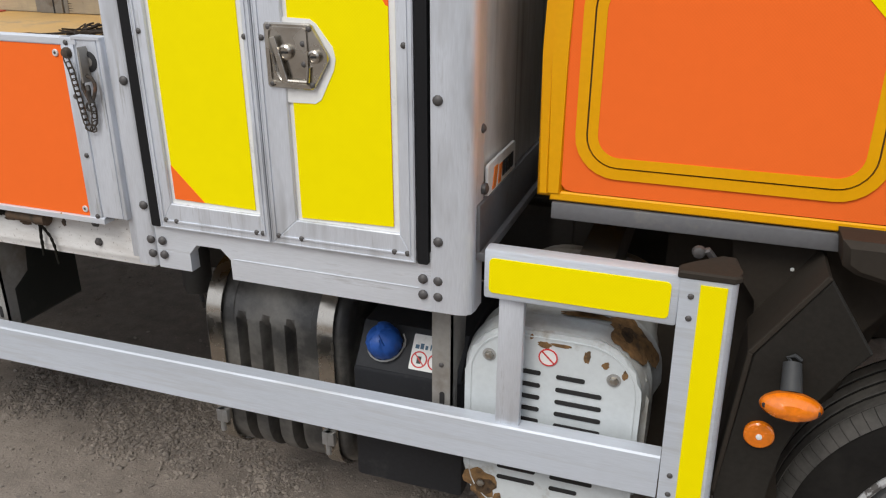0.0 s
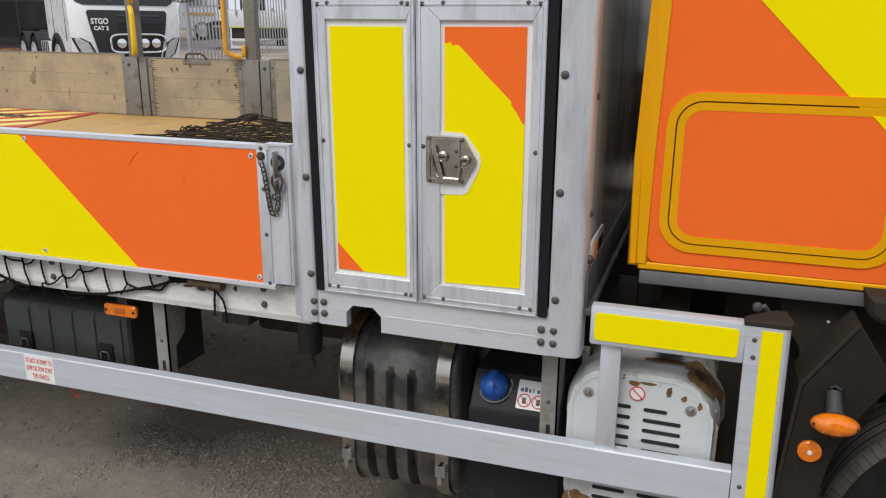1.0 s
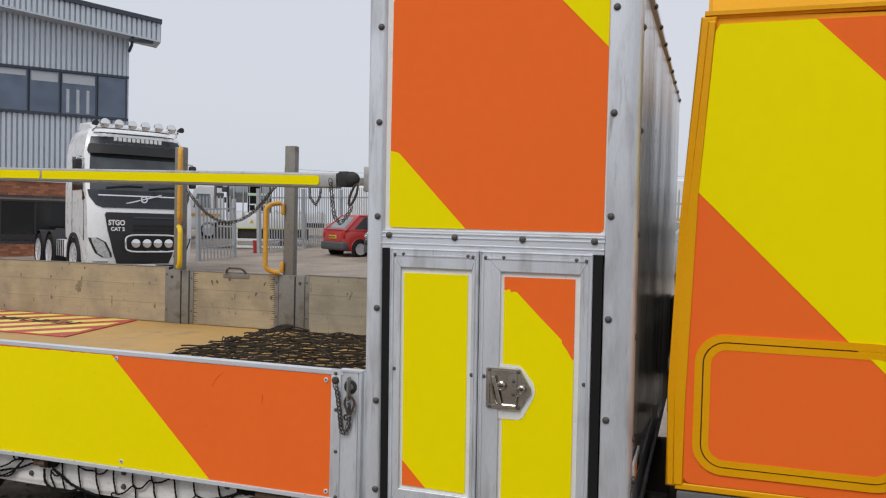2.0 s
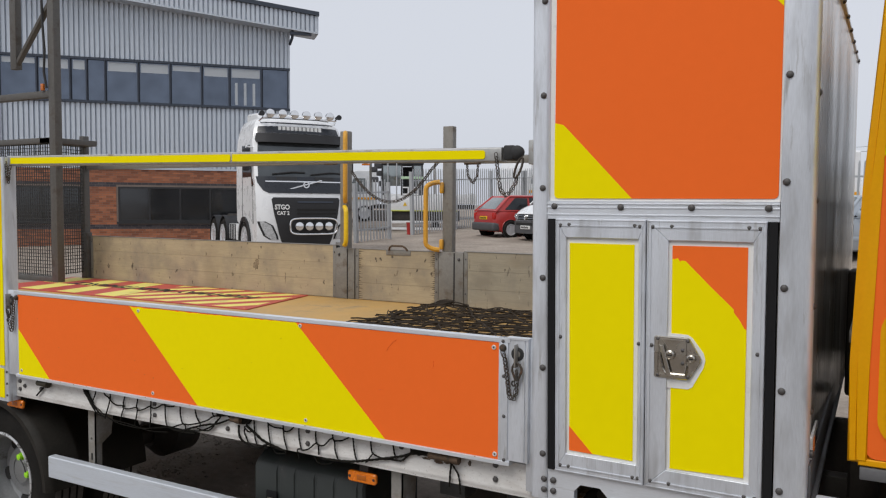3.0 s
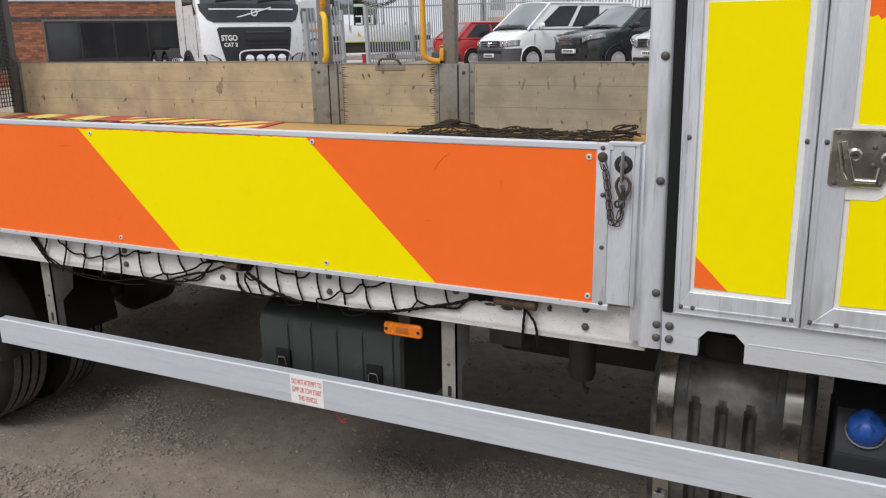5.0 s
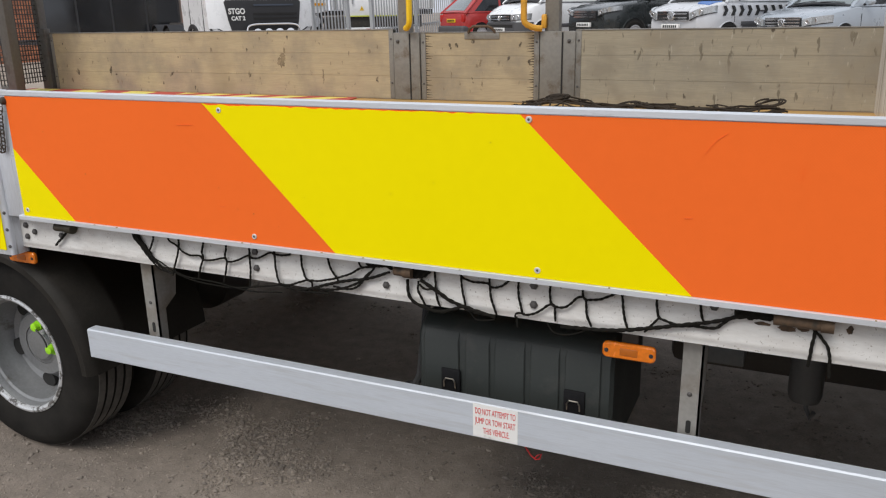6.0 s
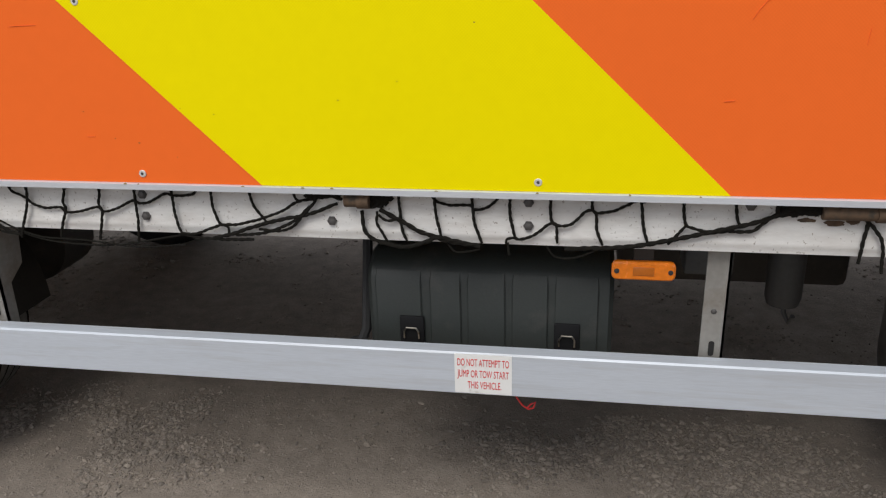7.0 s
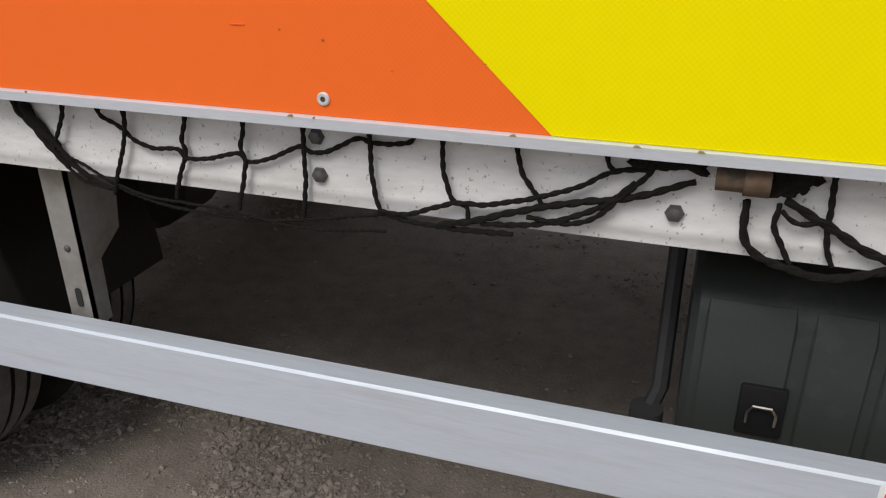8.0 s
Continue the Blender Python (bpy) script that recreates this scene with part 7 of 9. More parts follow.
WHITEP = surface("white_vehicle_paint", (0.78, 0.79, 0.80), rough=0.3, var=0.04, coat=0.5, bump=0, dirt=(0.5, 0.5, 0.5), dirt_amt=0.05, dirt_scale=2)
BLACKP = surface("black_vehicle_paint", (0.018, 0.022, 0.022), rough=0.25, var=0.1, coat=0.6, bump=0)
SILVERP = surface("silver_vehicle_paint", (0.60, 0.61, 0.635), rough=0.3, metal=0.15, var=0.05, coat=0.5, bump=0)
REDP = surface("faded_red_vehicle_paint", (0.40, 0.028, 0.025), rough=0.35, var=0.08, coat=0.4, bump=0)
CHROME = surface("bright_chrome", (0.8, 0.8, 0.8), rough=0.08, metal=1.0, var=0.03, bump=0)
LAMPG = surface("clear_lamp_glass", (0.55, 0.57, 0.58), rough=0.14, metal=0.6, var=0.35, scale=30, bump=0)
PALE = surface("galvanised_palisade", (0.40, 0.415, 0.43), rough=0.5, metal=0.1, var=0.1, scale=3, bump=0)
BUMPER = surface("grey_bumper_plastic", (0.075, 0.075, 0.08), rough=0.6, var=0.12, scale=5, bump=0.05)
CHARCOAL = surface("charcoal_plastic", (0.018, 0.018, 0.02), rough=0.55, var=0.1, bump=0)
BLUEP = surface("blue_livery", (0.10, 0.22, 0.55), rough=0.35, var=0.08, bump=0)
PANELD = surface("dark_gloss_panel", (0.016, 0.019, 0.026), rough=0.3, var=0.1, bump=0)
REDLENS = surface("red_lens", (0.45, 0.02, 0.015), rough=0.2, bump=0)


def brick_surface(name, dark, light):
    """Fired clay whose tone differs from brick to brick."""
    m = surface(name, light, rough=0.85, var=0.18, scale=1.5, fine=14, bump=0.2)
    n, l = m.node_tree.nodes, m.node_tree.links
    b = n["Principled BSDF"]
    src = b.inputs["Base Color"].links[0].from_socket
    oi = n.new("ShaderNodeObjectInfo")
    g = n.new("ShaderNodeNewGeometry")
    ad = n.new("ShaderNodeMath")
    ad.operation = "ADD"
    l.new(oi.outputs["Random"], ad.inputs[0])
    l.new(g.outputs["Random Per Island"], ad.inputs[1])
    fr = n.new("ShaderNodeMath")
    fr.operation = "FRACT"
    l.new(ad.outputs[0], fr.inputs[0])
    mx = n.new("ShaderNodeMix")
    mx.data_type = "RGBA"
    mx.inputs["B"].default_value = (*dark, 1)
    l.new(fr.outputs[0], mx.inputs["Factor"])
    l.new(src, mx.inputs["A"])
    l.new(mx.outputs["Result"], b.inputs["Base Color"])
    return m


BRICK = brick_surface("red_brickwork", (0.20, 0.078, 0.045), (0.40, 0.155, 0.08))
BRICKD = brick_surface("blue_engineering_brick", (0.045, 0.042, 0.05), (0.085, 0.075, 0.08))
MORTAR = surface("grey_mortar", (0.22, 0.175, 0.15), rough=0.95, var=0.12, scale=3, fine=40)


def lay_bricks(owner, x0, x1, z0, z1, y, holes, dark_rows, single=0):
    """Stretcher courses; the first few hundred by the near corner are pieces of their own."""
    def one(bm, x, z, w):
        box(bm, x, x + w, y, y + 0.02, z, z + 0.065)
    meshes = {}
    for key, mat in (("red", BRICK), ("dark", BRICKD)):
        bm = B()
        one(bm, 0, 0, 0.215)
        finish(bm)
        me = bpy.data.meshes.new("brick")
        bm.to_mesh(me)
        bm.free()
        me.materials.append(mat)
        meshes[key] = me
    rest = {"red": ([], []), "dark": ([], [])}
    count = 0
    r = 0
    while z0 + 0.075 * r + 0.065 < z1:
        z = z0 + 0.075 * r
        key = "dark" if any(a <= z + 0.03 <= b for a, b in dark_rows) else "red"
        c = 0
        while True:
            x = x1 - 0.225 * (c + 1) + (0.1125 if r % 2 else 0)
            c += 1
            if x < x0:
                break
            if x + 0.215 > x1:
                continue
            w = 0.215
            for a, b, lo, hi in holes:
                if x + w > a and x < b and z + 0.065 > lo and z < hi:
                    if x < a:
                        w = a - 0.01 - x
                    elif x + w > b:
                        x, w = b + 0.01, x + w - b - 0.01
                    else:
                        w = 0
            if w < 0.03:
                continue
            if w == 0.215 and count < single and x > -6.4 and z > 1.2:
                ob = new("brick", meshes[key])
                ob.parent = owner
                ob.location = (x, 0, z)
                count += 1
                continue
            vs, fs = rest[key]
            o = len(vs)
            vs += [(x + a, y + b, z + q) for q in (0, 0.065) for a, b in ((0, 0), (w, 0), (w, 0.02), (0, 0.02))]
            fs += [(o, o + 1, o + 5, o + 4), (o + 1, o + 2, o + 6, o + 5), (o + 3, o, o + 4, o + 7), (o + 4, o + 5, o + 6, o + 7), (o + 1, o, o + 3, o + 2)]
        r += 1
    for key, mat in (("red", BRICK), ("dark", BRICKD)):
        vs, fs = rest[key]
        if vs:
            me = bpy.data.meshes.new("brickwork")
            me.from_pydata(vs, [], fs)
            me.materials.append(mat)
            ob = new("brickwork", me)
            ob.parent = owner
            ob["kind"] = "stuff"


def corrugated(bm, x0, x1, z0, z1, y, pitch=0.155, depth=0.09):
    pts = []
    x = x0
    while x < x1 - 1e-6:
        for f, d in ((0.0, 0), (0.50, 0), (0.55, depth), (0.80, depth), (0.85, 0)):
            if x + f * pitch <= x1:
                pts.append((x + f * pitch, y + d))
        x += pitch
    pts.append((x1, y))
    zt = z1 if callable(z1) else (lambda q: z1)
    zb = z0 if callable(z0) else (lambda q: z0)
    a = [bm.verts.new((p[0], p[1], zb(p[0]))) for p in pts]
    b = [bm.verts.new((p[0], p[1], zt(p[0]))) for p in pts]
    for i in range(len(pts) - 1):
        bm.faces.new((a[i], a[i + 1], b[i + 1], b[i]))
    return bm


def build_office():
    """Local x runs to the near corner at 0, y goes back from the facade."""
    g = 0.70
    of = thing("office_building", (0, 0, 0), "two-storey office with silver corrugated cladding over red brick", "building")
    bm = B()
    box(bm, -26, -0.05, 0.20, 14, -0.6, 8.6 - g)
    part("core", bm, CLAD, of)
    bm = B()
    box(bm, -9.25, 0.0, -0.012, 0.10, -0.6, 3.02 - g)
    brick = part("brick_wall", bm, MORTAR, of, "red brick lower wall with dark courses")
    bands = ((0.30, 0.47), (1.74, 1.90))
    lay_bricks(brick, -9.25, 0.0, -0.45, 3.02 - g, -0.024, ((-5.75, -1.67, 1.17 - g, 2.43 - g), (-9.25, -6.83, 1.17 - g, 2.43 - g)), bands, single=290)
    bm = B()
    box(bm, -26, -9.25, -0.132, 0.10, -0.6, 8.7 - g)
    brick = part("brick_wall", bm, MORTAR, of, "red brick end bay")
    lay_bricks(brick, -14.0, -9.25, 0.0, 7.0, -0.144, (), bands)
    bm = B()
    corrugated(bm, -9.25, 0.0, 3.08 - g, 5.24 - g, 0.0)
    corrugated(bm, -9.25, 0.0, 6.66 - g, lambda x: 8.0 - g - 0.105 * x, 0.0)
    part("cladding", bm, CLAD, of, "silver corrugated cladding")
    bm = B()
    box(bm, -9.25, 0.02, -0.06, 0.02, 3.02 - g, 3.09 - g)
    box(bm, -0.02, 0.05, -0.03, 0.06, 3.02 - g, 8.2 - g)
    part("flashing", bm, CLAD, of, "silver flashing strips")
    # first-floor ribbon window
    edges = (0.0, -0.93, -2.03, -2.95, -3.98, -5.0, -6.03, -6.6, -7.1, -8.1, -9.2)
    bm = B()
    box(bm, -9.25, 0.05, -0.075, 0.06, 5.20 - g, 5.28 - g)
    box(bm, -9.25, 0.05, -0.075, 0.06, 6.62 - g, 6.70 - g)
    box(bm, -9.25, 0.05, 0.02, 0.06, 5.2 - g, 6.7 - g)
    win = part("ribbon_window", bm, FRAMEC, of, "dark blue framed ribbon window")
    for i, (a, b) in enumerate(zip(edges, edges[1:])):
        bm = B()
        box(bm, b + 0.04, a - 0.04, -0.015, 0.0, 5.29 - g, 6.61 - g)
        part("pane", bm, GLASSB, win)
        bm = B()
        box(bm, a - 0.045, a + 0.0, -0.07, 0.03, 5.28 - g, 6.62 - g)
        part("mullion", bm, FRAMEC, win)
        if i not in (0, 6):
            bm = B()
            box(bm, b + 0.07, a - 0.07, -0.0195, -0.0155, (6.28 if i % 3 else 6.40) - g, 6.58 - g)
            part("blind", bm, BLIND_REFLECTION, win, "pale roller blind")
    # white post and beam reflections, put on the pane's face as thin bars
    bm = B()
    for x in (-1.25, -1.55, -1.85):
        box(bm, x, x + 0.09, -0.021, -0.0155, 5.33 - g, 6.1 - g)
    part("blind_slat", bm, BLIND_REFLECTION, win, "white bars put on the pane as reflections")
    # ground-floor windows
    for x0, x1 in ((-5.70, -1.72), (-9.2, -6.88)):
        bm = B()
        ring(bm, [(x0, 1.24 - g), (x1, 1.24 - g), (x1, 2.43 - g), (x0, 2.43 - g)], [(x0 + 0.06, 1.31 - g), (x1 - 0.06, 1.31 - g), (x1 - 0.06, 2.37 - g), (x0 + 0.06, 2.37 - g)], -0.05, 0.02)
        w2 = part("ground_window", bm, CHARCOAL, of, "dark framed ground-floor window")
        k = round((x1 - x0) / 1.0)
        for j in range(k):
            a, b = x0 + (x1 - x0) * j / k, x0 + (x1 - x0) * (j + 1) / k
            bm = B()
            box(bm, a + 0.03, b - 0.03, -0.03, -0.022, 1.28 - g, 2.40 - g)
            part("pane", bm, GLASSD, w2)
            if j:
                bm = B()
                box(bm, a - 0.03, a + 0.03, -0.048, 0.0, 1.28 - g, 2.40 - g)
                part("mullion", bm, CHARCOAL, w2)
        bm = B()
        box(bm, x0 - 0.05, x1 + 0.05, -0.09, 0.0, 1.17 - g, 1.24 - g)
        part("window_sill", bm, CHARCOAL, w2)
    # overhanging roof with a deep fascia, dropping to the corner
    def rt(x):
        return 8.56 - g - 0.105 * (x - 0.95)
    bm = B()
    corrugated(bm, -14, 0.98, lambda x: rt(x) - 0.66, lambda x: rt(x) - 0.06, -0.62)
    part("fascia", bm, CLAD, of, "corrugated roof fascia")
    bm = B()
    for x0, x1 in ((-14, 1.0),):
        prism(bm, [(x0, rt(x0) - 0.08), (x1, rt(x1) - 0.08), (x1, rt(x1) + 0.06), (x0, rt(x0) + 0.06)], -0.70, 0.5, "y")
    prism(bm, [(-14, rt(-14) - 0.08), (0.0, rt(0.0) - 0.08), (0.0, rt(0.0) + 0.055), (-14, rt(-14) + 0.055)], 0.5, 14, "y")
    part("roof", bm, FRAMEC, of, "dark capped mono-pitch roof")
    bm = B()
    prism(bm, [(-14, rt(-14) - 0.70), (0.98, rt(0.98) - 0.70), (0.98, rt(0.98) - 0.64), (-14, rt(-14) - 0.64)], -0.615, 0.4, "y")
    box(bm, 0.90, 0.98, -0.60, 0.4, rt(0.98) - 0.70, rt(0.98) - 0.06)
    part("soffit", bm, CLAD, of, "grey soffit")
    bm = B()
    tube(bm, [(0.1, -0.5, 7.98 - g), (0.1, -0.3, 7.72 - g), (0.05, 0.0, 7.55 - g)], 0.05, 6)
    box(bm, 0.0, 0.75, -0.55, -0.45, 7.80 - g, 7.90 - g)
    part("gutter", bm, FRAMEC, of, "dark gutter outlet")
    of.matrix_world = pose(-19.1, 21.2, g, 0, 0, 46.4)


build_office()


# ---------------------------------------------------------------- vehicles in the yard
def tyre(bm, x, y, r, w):
    lathe(bm, [(r * 0.66, -w / 2), (r * 0.90, -w / 2), (r * 0.97, -w * 0.42), (r, -w * 0.3), (r, w * 0.3), (r * 0.97, w * 0.42), (r * 0.90, w / 2), (r * 0.66, w / 2)], (x, y, r), "x", 30, close=True)


def wheels(owner, spots, r, w=0.2, five=True):
    """Tyres, each with a dark dish and a bright five-armed rim."""
    for x, y in spots:
        s = 1 if x > 0 else -1
        bm = B()
        tyre(bm, x, y, r, w)
        t = part("wheel", bm, TYRE, owner)
        bm = B()
        lathe(bm, [(r * 0.68, w * 0.36 * s), (r * 0.30, w * 0.34 * s), (r * 0.02, w * 0.34 * s)], (x, y, r), "x", 20)
        part("brake_dish", bm, CHARCOAL, t)
        bm = B()
        lathe(bm, [(r * 0.70, w * 0.40 * s), (r * 0.69, w * 0.52 * s), (r * 0.64, w * 0.52 * s), (r * 0.62, w * 0.38 * s)], (x, y, r), "x", 28)
        lathe(bm, [(r * 0.19, w * 0.30 * s), (r * 0.17, w * 0.46 * s), (r * 0.02, w * 0.48 * s)], (x, y, r), "x", 14)
        for k in range(5):
            for off in (-0.17, 0.17) if five else (0.0,):
                a = math.tau * k / 5 + 0.3
                c, sn = math.cos(a), math.sin(a)
                wide = r * (0.055 if five else 0.12)
                p = [(r * 0.12, -wide + off * r * 0.4), (r * 0.66, -wide + off * r), (r * 0.66, wide + off * r), (r * 0.12, wide + off * r * 0.4)]
                prism(bm, [(y + u * c - v * sn, r + u * sn + v * c) for u, v in p], x + s * w * 0.30, x + s * w * 0.47, "x")
        part("rim", bm, SILVERP, t)


def bulged(q, u, v, swell):
    q = [Vector(p) for p in q]
    n = (q[1] - q[0]).cross(q[3] - q[0]).normalized()
    return q[0].lerp(q[1], u).lerp(q[3].lerp(q[2], u), v) + n * swell * (4 * u * (1 - u)) ** 0.8, n


def quad_plate(bm, q, off, shape=((0, 0), (1, 0), (1, 1), (0, 1)), swell=0.0, n=7):
    """A thin bowed plate on the quad q; shape gives its corners in the quad's own u, v: bottom left, bottom right, top right, top left."""
    rows = []
    for lift in (off, -0.012):
        for k in range(n + 1):
            f = k / n
            for a, b in ((0, 1), (3, 2)):
                u = shape[a][0] + (shape[b][0] - shape[a][0]) * f
                v = shape[a][1] + (shape[b][1] - shape[a][1]) * f
                p, nn = bulged(q, u, v, swell)
                rows.append(bm.verts.new(p + nn * lift))
    m = 2 * (n + 1)
    for k in range(n):
        i = 2 * k
        bm.faces.new((rows[i], rows[i + 2], rows[i + 3], rows[i + 1]))
        bm.faces.new((rows[m + i], rows[m + i + 1], rows[m + i + 3], rows[m + i + 2]))
        bm.faces.new((rows[i], rows[m + i], rows[m + i + 2], rows[i + 2]))
        bm.faces.new((rows[i + 1], rows[i + 3], rows[m + i + 3], rows[m + i + 1]))
    for i in (0, 2 * n):
        bm.faces.new((rows[i], rows[i + 1], rows[m + i + 1], rows[m + i]))


def front_y(x, h):
    """How far back the rounded nose lies at the offset x from the middle."""
    a = min(0.995, abs(x) / h)
    return 0.05 * a * a + (0.0 if a < 0.76 else 0.55 * (1 - ((1 - a) / 0.24) ** (1 / 2.2)))


def nose_patch(bm, h, x0, x1, lo, hi, proud, deep=0.06, n=8):
    """A patch wrapped round the nose from x0 to x1; lo and hi give its lower and upper edge at both ends."""
    grid = []
    for k in range(n + 1):
        f = k / n
        x = x0 + (x1 - x0) * f
        y = front_y(x, h)
        g = proud * (1 if abs(x) < 0.8 * h else 0.7)
        out = 0.012 * (1 if x > 0 else -1) if abs(x) > 0.8 * h else 0.0
        za, zb = lo[0] + (lo[1] - lo[0]) * f, hi[0] + (hi[1] - hi[0]) * f
        grid.append([bm.verts.new(p) for p in ((x + out, y - g, za), (x + out, y - g, zb), (x, y + deep, zb), (x, y + deep, za))])
    for a, b in zip(grid, grid[1:]):
        for i in range(4):
            j = (i + 1) % 4
            bm.faces.new((a[i], b[i], b[j], a[j]))
    bm.faces.new(grid[0])
    bm.faces.new(grid[-1][::-1])
    bmesh.ops.recalc_face_normals(bm, faces=bm.faces[:])


def car(name, label, category, L, W, hood, belt, base, top, paint, m, axle=(0.85, 0.85), wr=0.32, windows=((0.06, 0.46), (0.50, 0.94)), rear=(0.08, 0.92, 0.12, 0.92), low=0.24, lower=None, five=True, group="cars parked along the fence"):
    """Front at y = 0 facing -y. hood: (nose z, cowl y, cowl z); base / top: (y0, y1, half width, z) of the glasshouse."""
    root = thing(name, (0, 0, 0), label, category, group)
    nz, cyw, cz = hood
    h = W / 2
    ty = [0.0, 0.05, 0.14, cyw * 0.5, cyw, base[1], L - 0.06, L]
    tz_ = [nz - 0.10, nz - 0.035, nz, nz + (cz - nz) * 0.62, cz, belt, belt - 0.04, belt - 0.22]
    bm = B()
    rings = []
    for y in (0.0, 0.04, 0.10, 0.20, 0.34, 0.55, cyw * 0.8, cyw, 1.6, L * 0.5, L * 0.7, L - 0.5, L - 0.25, L - 0.10, L - 0.03, L):
        w = h * (1 - 0.24 * max(0, 1 - y / 0.55) ** 2.2 - 0.16 * max(0, 1 - (L - y) / 0.4) ** 2.2)
        zt = float(np.interp(y, ty, tz_))
        zb = low + 0.10 * max(0, 1 - y / 0.25) + 0.10 * max(0, 1 - (L - y) / 0.25)
        half = [(0.80, zb), (0.95, zb + 0.05), (1.0, zb + 0.18), (1.0, zb + (zt - zb) * 0.62), (0.985, zt - 0.14), (0.955, zt - 0.05), (0.89, zt - 0.008), (0.70, zt + 0.006), (0.35, zt + 0.014)]
        bow = 0.05 * max(0.0, 1 - y / 0.9)
        rings.append([bm.verts.new((-w * a, y + bow * a * a, z)) for a, z in half] + [bm.verts.new((w * a, y + bow * a * a, z)) for a, z in half[::-1]])
    for a, b in zip(rings, rings[1:]):
        for i in range(len(a)):
            bm.faces.new((a[i], a[(i + 1) % len(a)], b[(i + 1) % len(b)], b[i]))
    bm.faces.new(rings[0][::-1])
    bm.faces.new(rings[-1])
    part("body", bm, paint, root)
    # glasshouse: bowed walls, a domed roof, pillars along its edges
    (b0, b1, bw, bz), (t0, t1, tw, tz) = base, top
    lo = [(-bw, b0, bz), (bw, b0, bz), (bw, b1, bz), (-bw, b1, bz)]
    hi = [(-tw, t0, tz), (tw, t0, tz), (tw, t1, tz), (-tw, t1, tz)]
    front, back = [lo[0], lo[1], hi[1], hi[0]], [lo[2], lo[3], hi[3], hi[2]]
    right, left = [lo[1], lo[2], hi[2], hi[1]], [lo[3], lo[0], hi[0], hi[3]]
    bm = B()
    for q, sw in ((front, 0.09), (back, 0.04), (right, 0.03), (left, 0.03)):
        quad_plate(bm, q, 0.0, swell=sw, n=8)
    n = 8
    dome = [[bm.verts.new((tw * (2 * i / n - 1), t0 + (t1 - t0) * j / n - 0.09 * (4 * i / n * (1 - i / n)) ** 0.8 * (1 - j / n), tz + 0.055 * (1 - (2 * i / n - 1) ** 2) ** 0.7 * (1 - (2 * j / n - 1) ** 4) + 0.012)) for i in range(n + 1)] for j in range(n + 1)]
    for j in range(n):
        for i in range(n):
            bm.faces.new((dome[j][i], dome[j][i + 1], dome[j + 1][i + 1], dome[j + 1][i]))
    part("roof", bm, paint, root)
    for i in range(4):
        bm = B()
        a, b = Vector(lo[i]), Vector(hi[i])
        tube(bm, [a.lerp(b, f) for f in (-0.03, 0.3, 0.6, 1.0)], 0.035, 8)
        part("pillar", bm, paint, root)
    for s in (-1, 1):
        bm = B()
        tube(bm, [(s * (tw + 0.026 * (1 - (2 * f - 1) ** 2)), t0 + (t1 - t0) * f, tz) for f in np.linspace(0, 1, 9)], 0.035, 8)
        part("roof_rail", bm, paint, root)
    bm = B()
    quad_plate(bm, front, 0.006, ((0.035, 0.02), (0.965, 0.02), (0.96, 0.96), (0.04, 0.96)), 0.09, 10)
    ws = part("windscreen", bm, CARGLASS, root)
    bm = B()
    quad_plate(bm, front, 0.010, ((0.03, -0.02), (0.97, -0.02), (0.97, 0.05), (0.03, 0.05)), 0.09, 10)
    part("scuttle", bm, CHARCOAL, ws, "dark scuttle strip")
    for u0, u1 in ((0.12, 0.46), (0.54, 0.88)):
        bm = B()
        tube(bm, [bulged(front, u0 + (u1 - u0) * f, 0.05 + 0.05 * f, 0.09)[0] + Vector((0, -0.02, 0.012)) for f in (0, 0.5, 1)], 0.008, 5)
        part("wiper", bm, CHARCOAL, ws)
    bm = B()
    quad_plate(bm, back, 0.006, ((rear[0], rear[2]), (rear[1], rear[2]), (rear[1] - 0.04, rear[3]), (rear[0] + 0.04, rear[3])), 0.04, 8)
    part("rear_window", bm, CARGLASS, root)
    for q, flip in ((right, False), (left, True)):
        for k, (u0, u1) in enumerate(windows):
            lean = 0.05 if k == 0 else 0.0
            tail = 0.05 if k == len(windows) - 1 else 0.0
            for name_, mat, g, off in (("window_seal", CHARCOAL, 0.0, 0.004), ("side_window", SIDEGLASS, 0.012, 0.008)):
                sh = [(u0 + g, 0.07 + g * 2), (u1 - g, 0.09 + g * 2), (u1 - g - tail, 0.90 - g), (u0 + g + lean, 0.88 - g)]
                if flip:
                    sh = [(1 - a, b) for a, b in (sh[1], sh[0], sh[3], sh[2])]
                bm = B()
                quad_plate(bm, q, off, sh, 0.03, 5)
                part(name_, bm, mat, root)
    for s in (-1, 1):
        bm = B()
        lathe(bm, [(0.002, -0.07), (0.055, -0.05), (0.075, 0.0), (0.07, 0.05), (0.002, 0.055)], (0, 0, 0), "y", 14)
        bm.transform(Matrix.Translation((s * (bw + 0.14), b0 + 0.38, bz + 0.10)) @ Matrix.Diagonal((1.45, 1.0, 1.1, 1)))
        mi = part("door_mirror", bm, paint, root)
        bm = B()
        tube(bm, [(s * (bw - 0.02), b0 + 0.40, bz + 0.03), (s * (bw + 0.10), b0 + 0.39, bz + 0.06)], 0.022, 6)
        part("mirror_arm", bm, CHARCOAL, mi)
        for y in (axle[0], L - axle[1]):
            bm = B()
            lathe(bm, [(wr + 0.055, -0.03 * s), (wr + 0.055, 0.004 * s), (0.01, 0.004 * s)], (s * h, y, wr + 0.01), "x", 30)
            part("wheel_well", bm, DARK, root)
            bm = B()
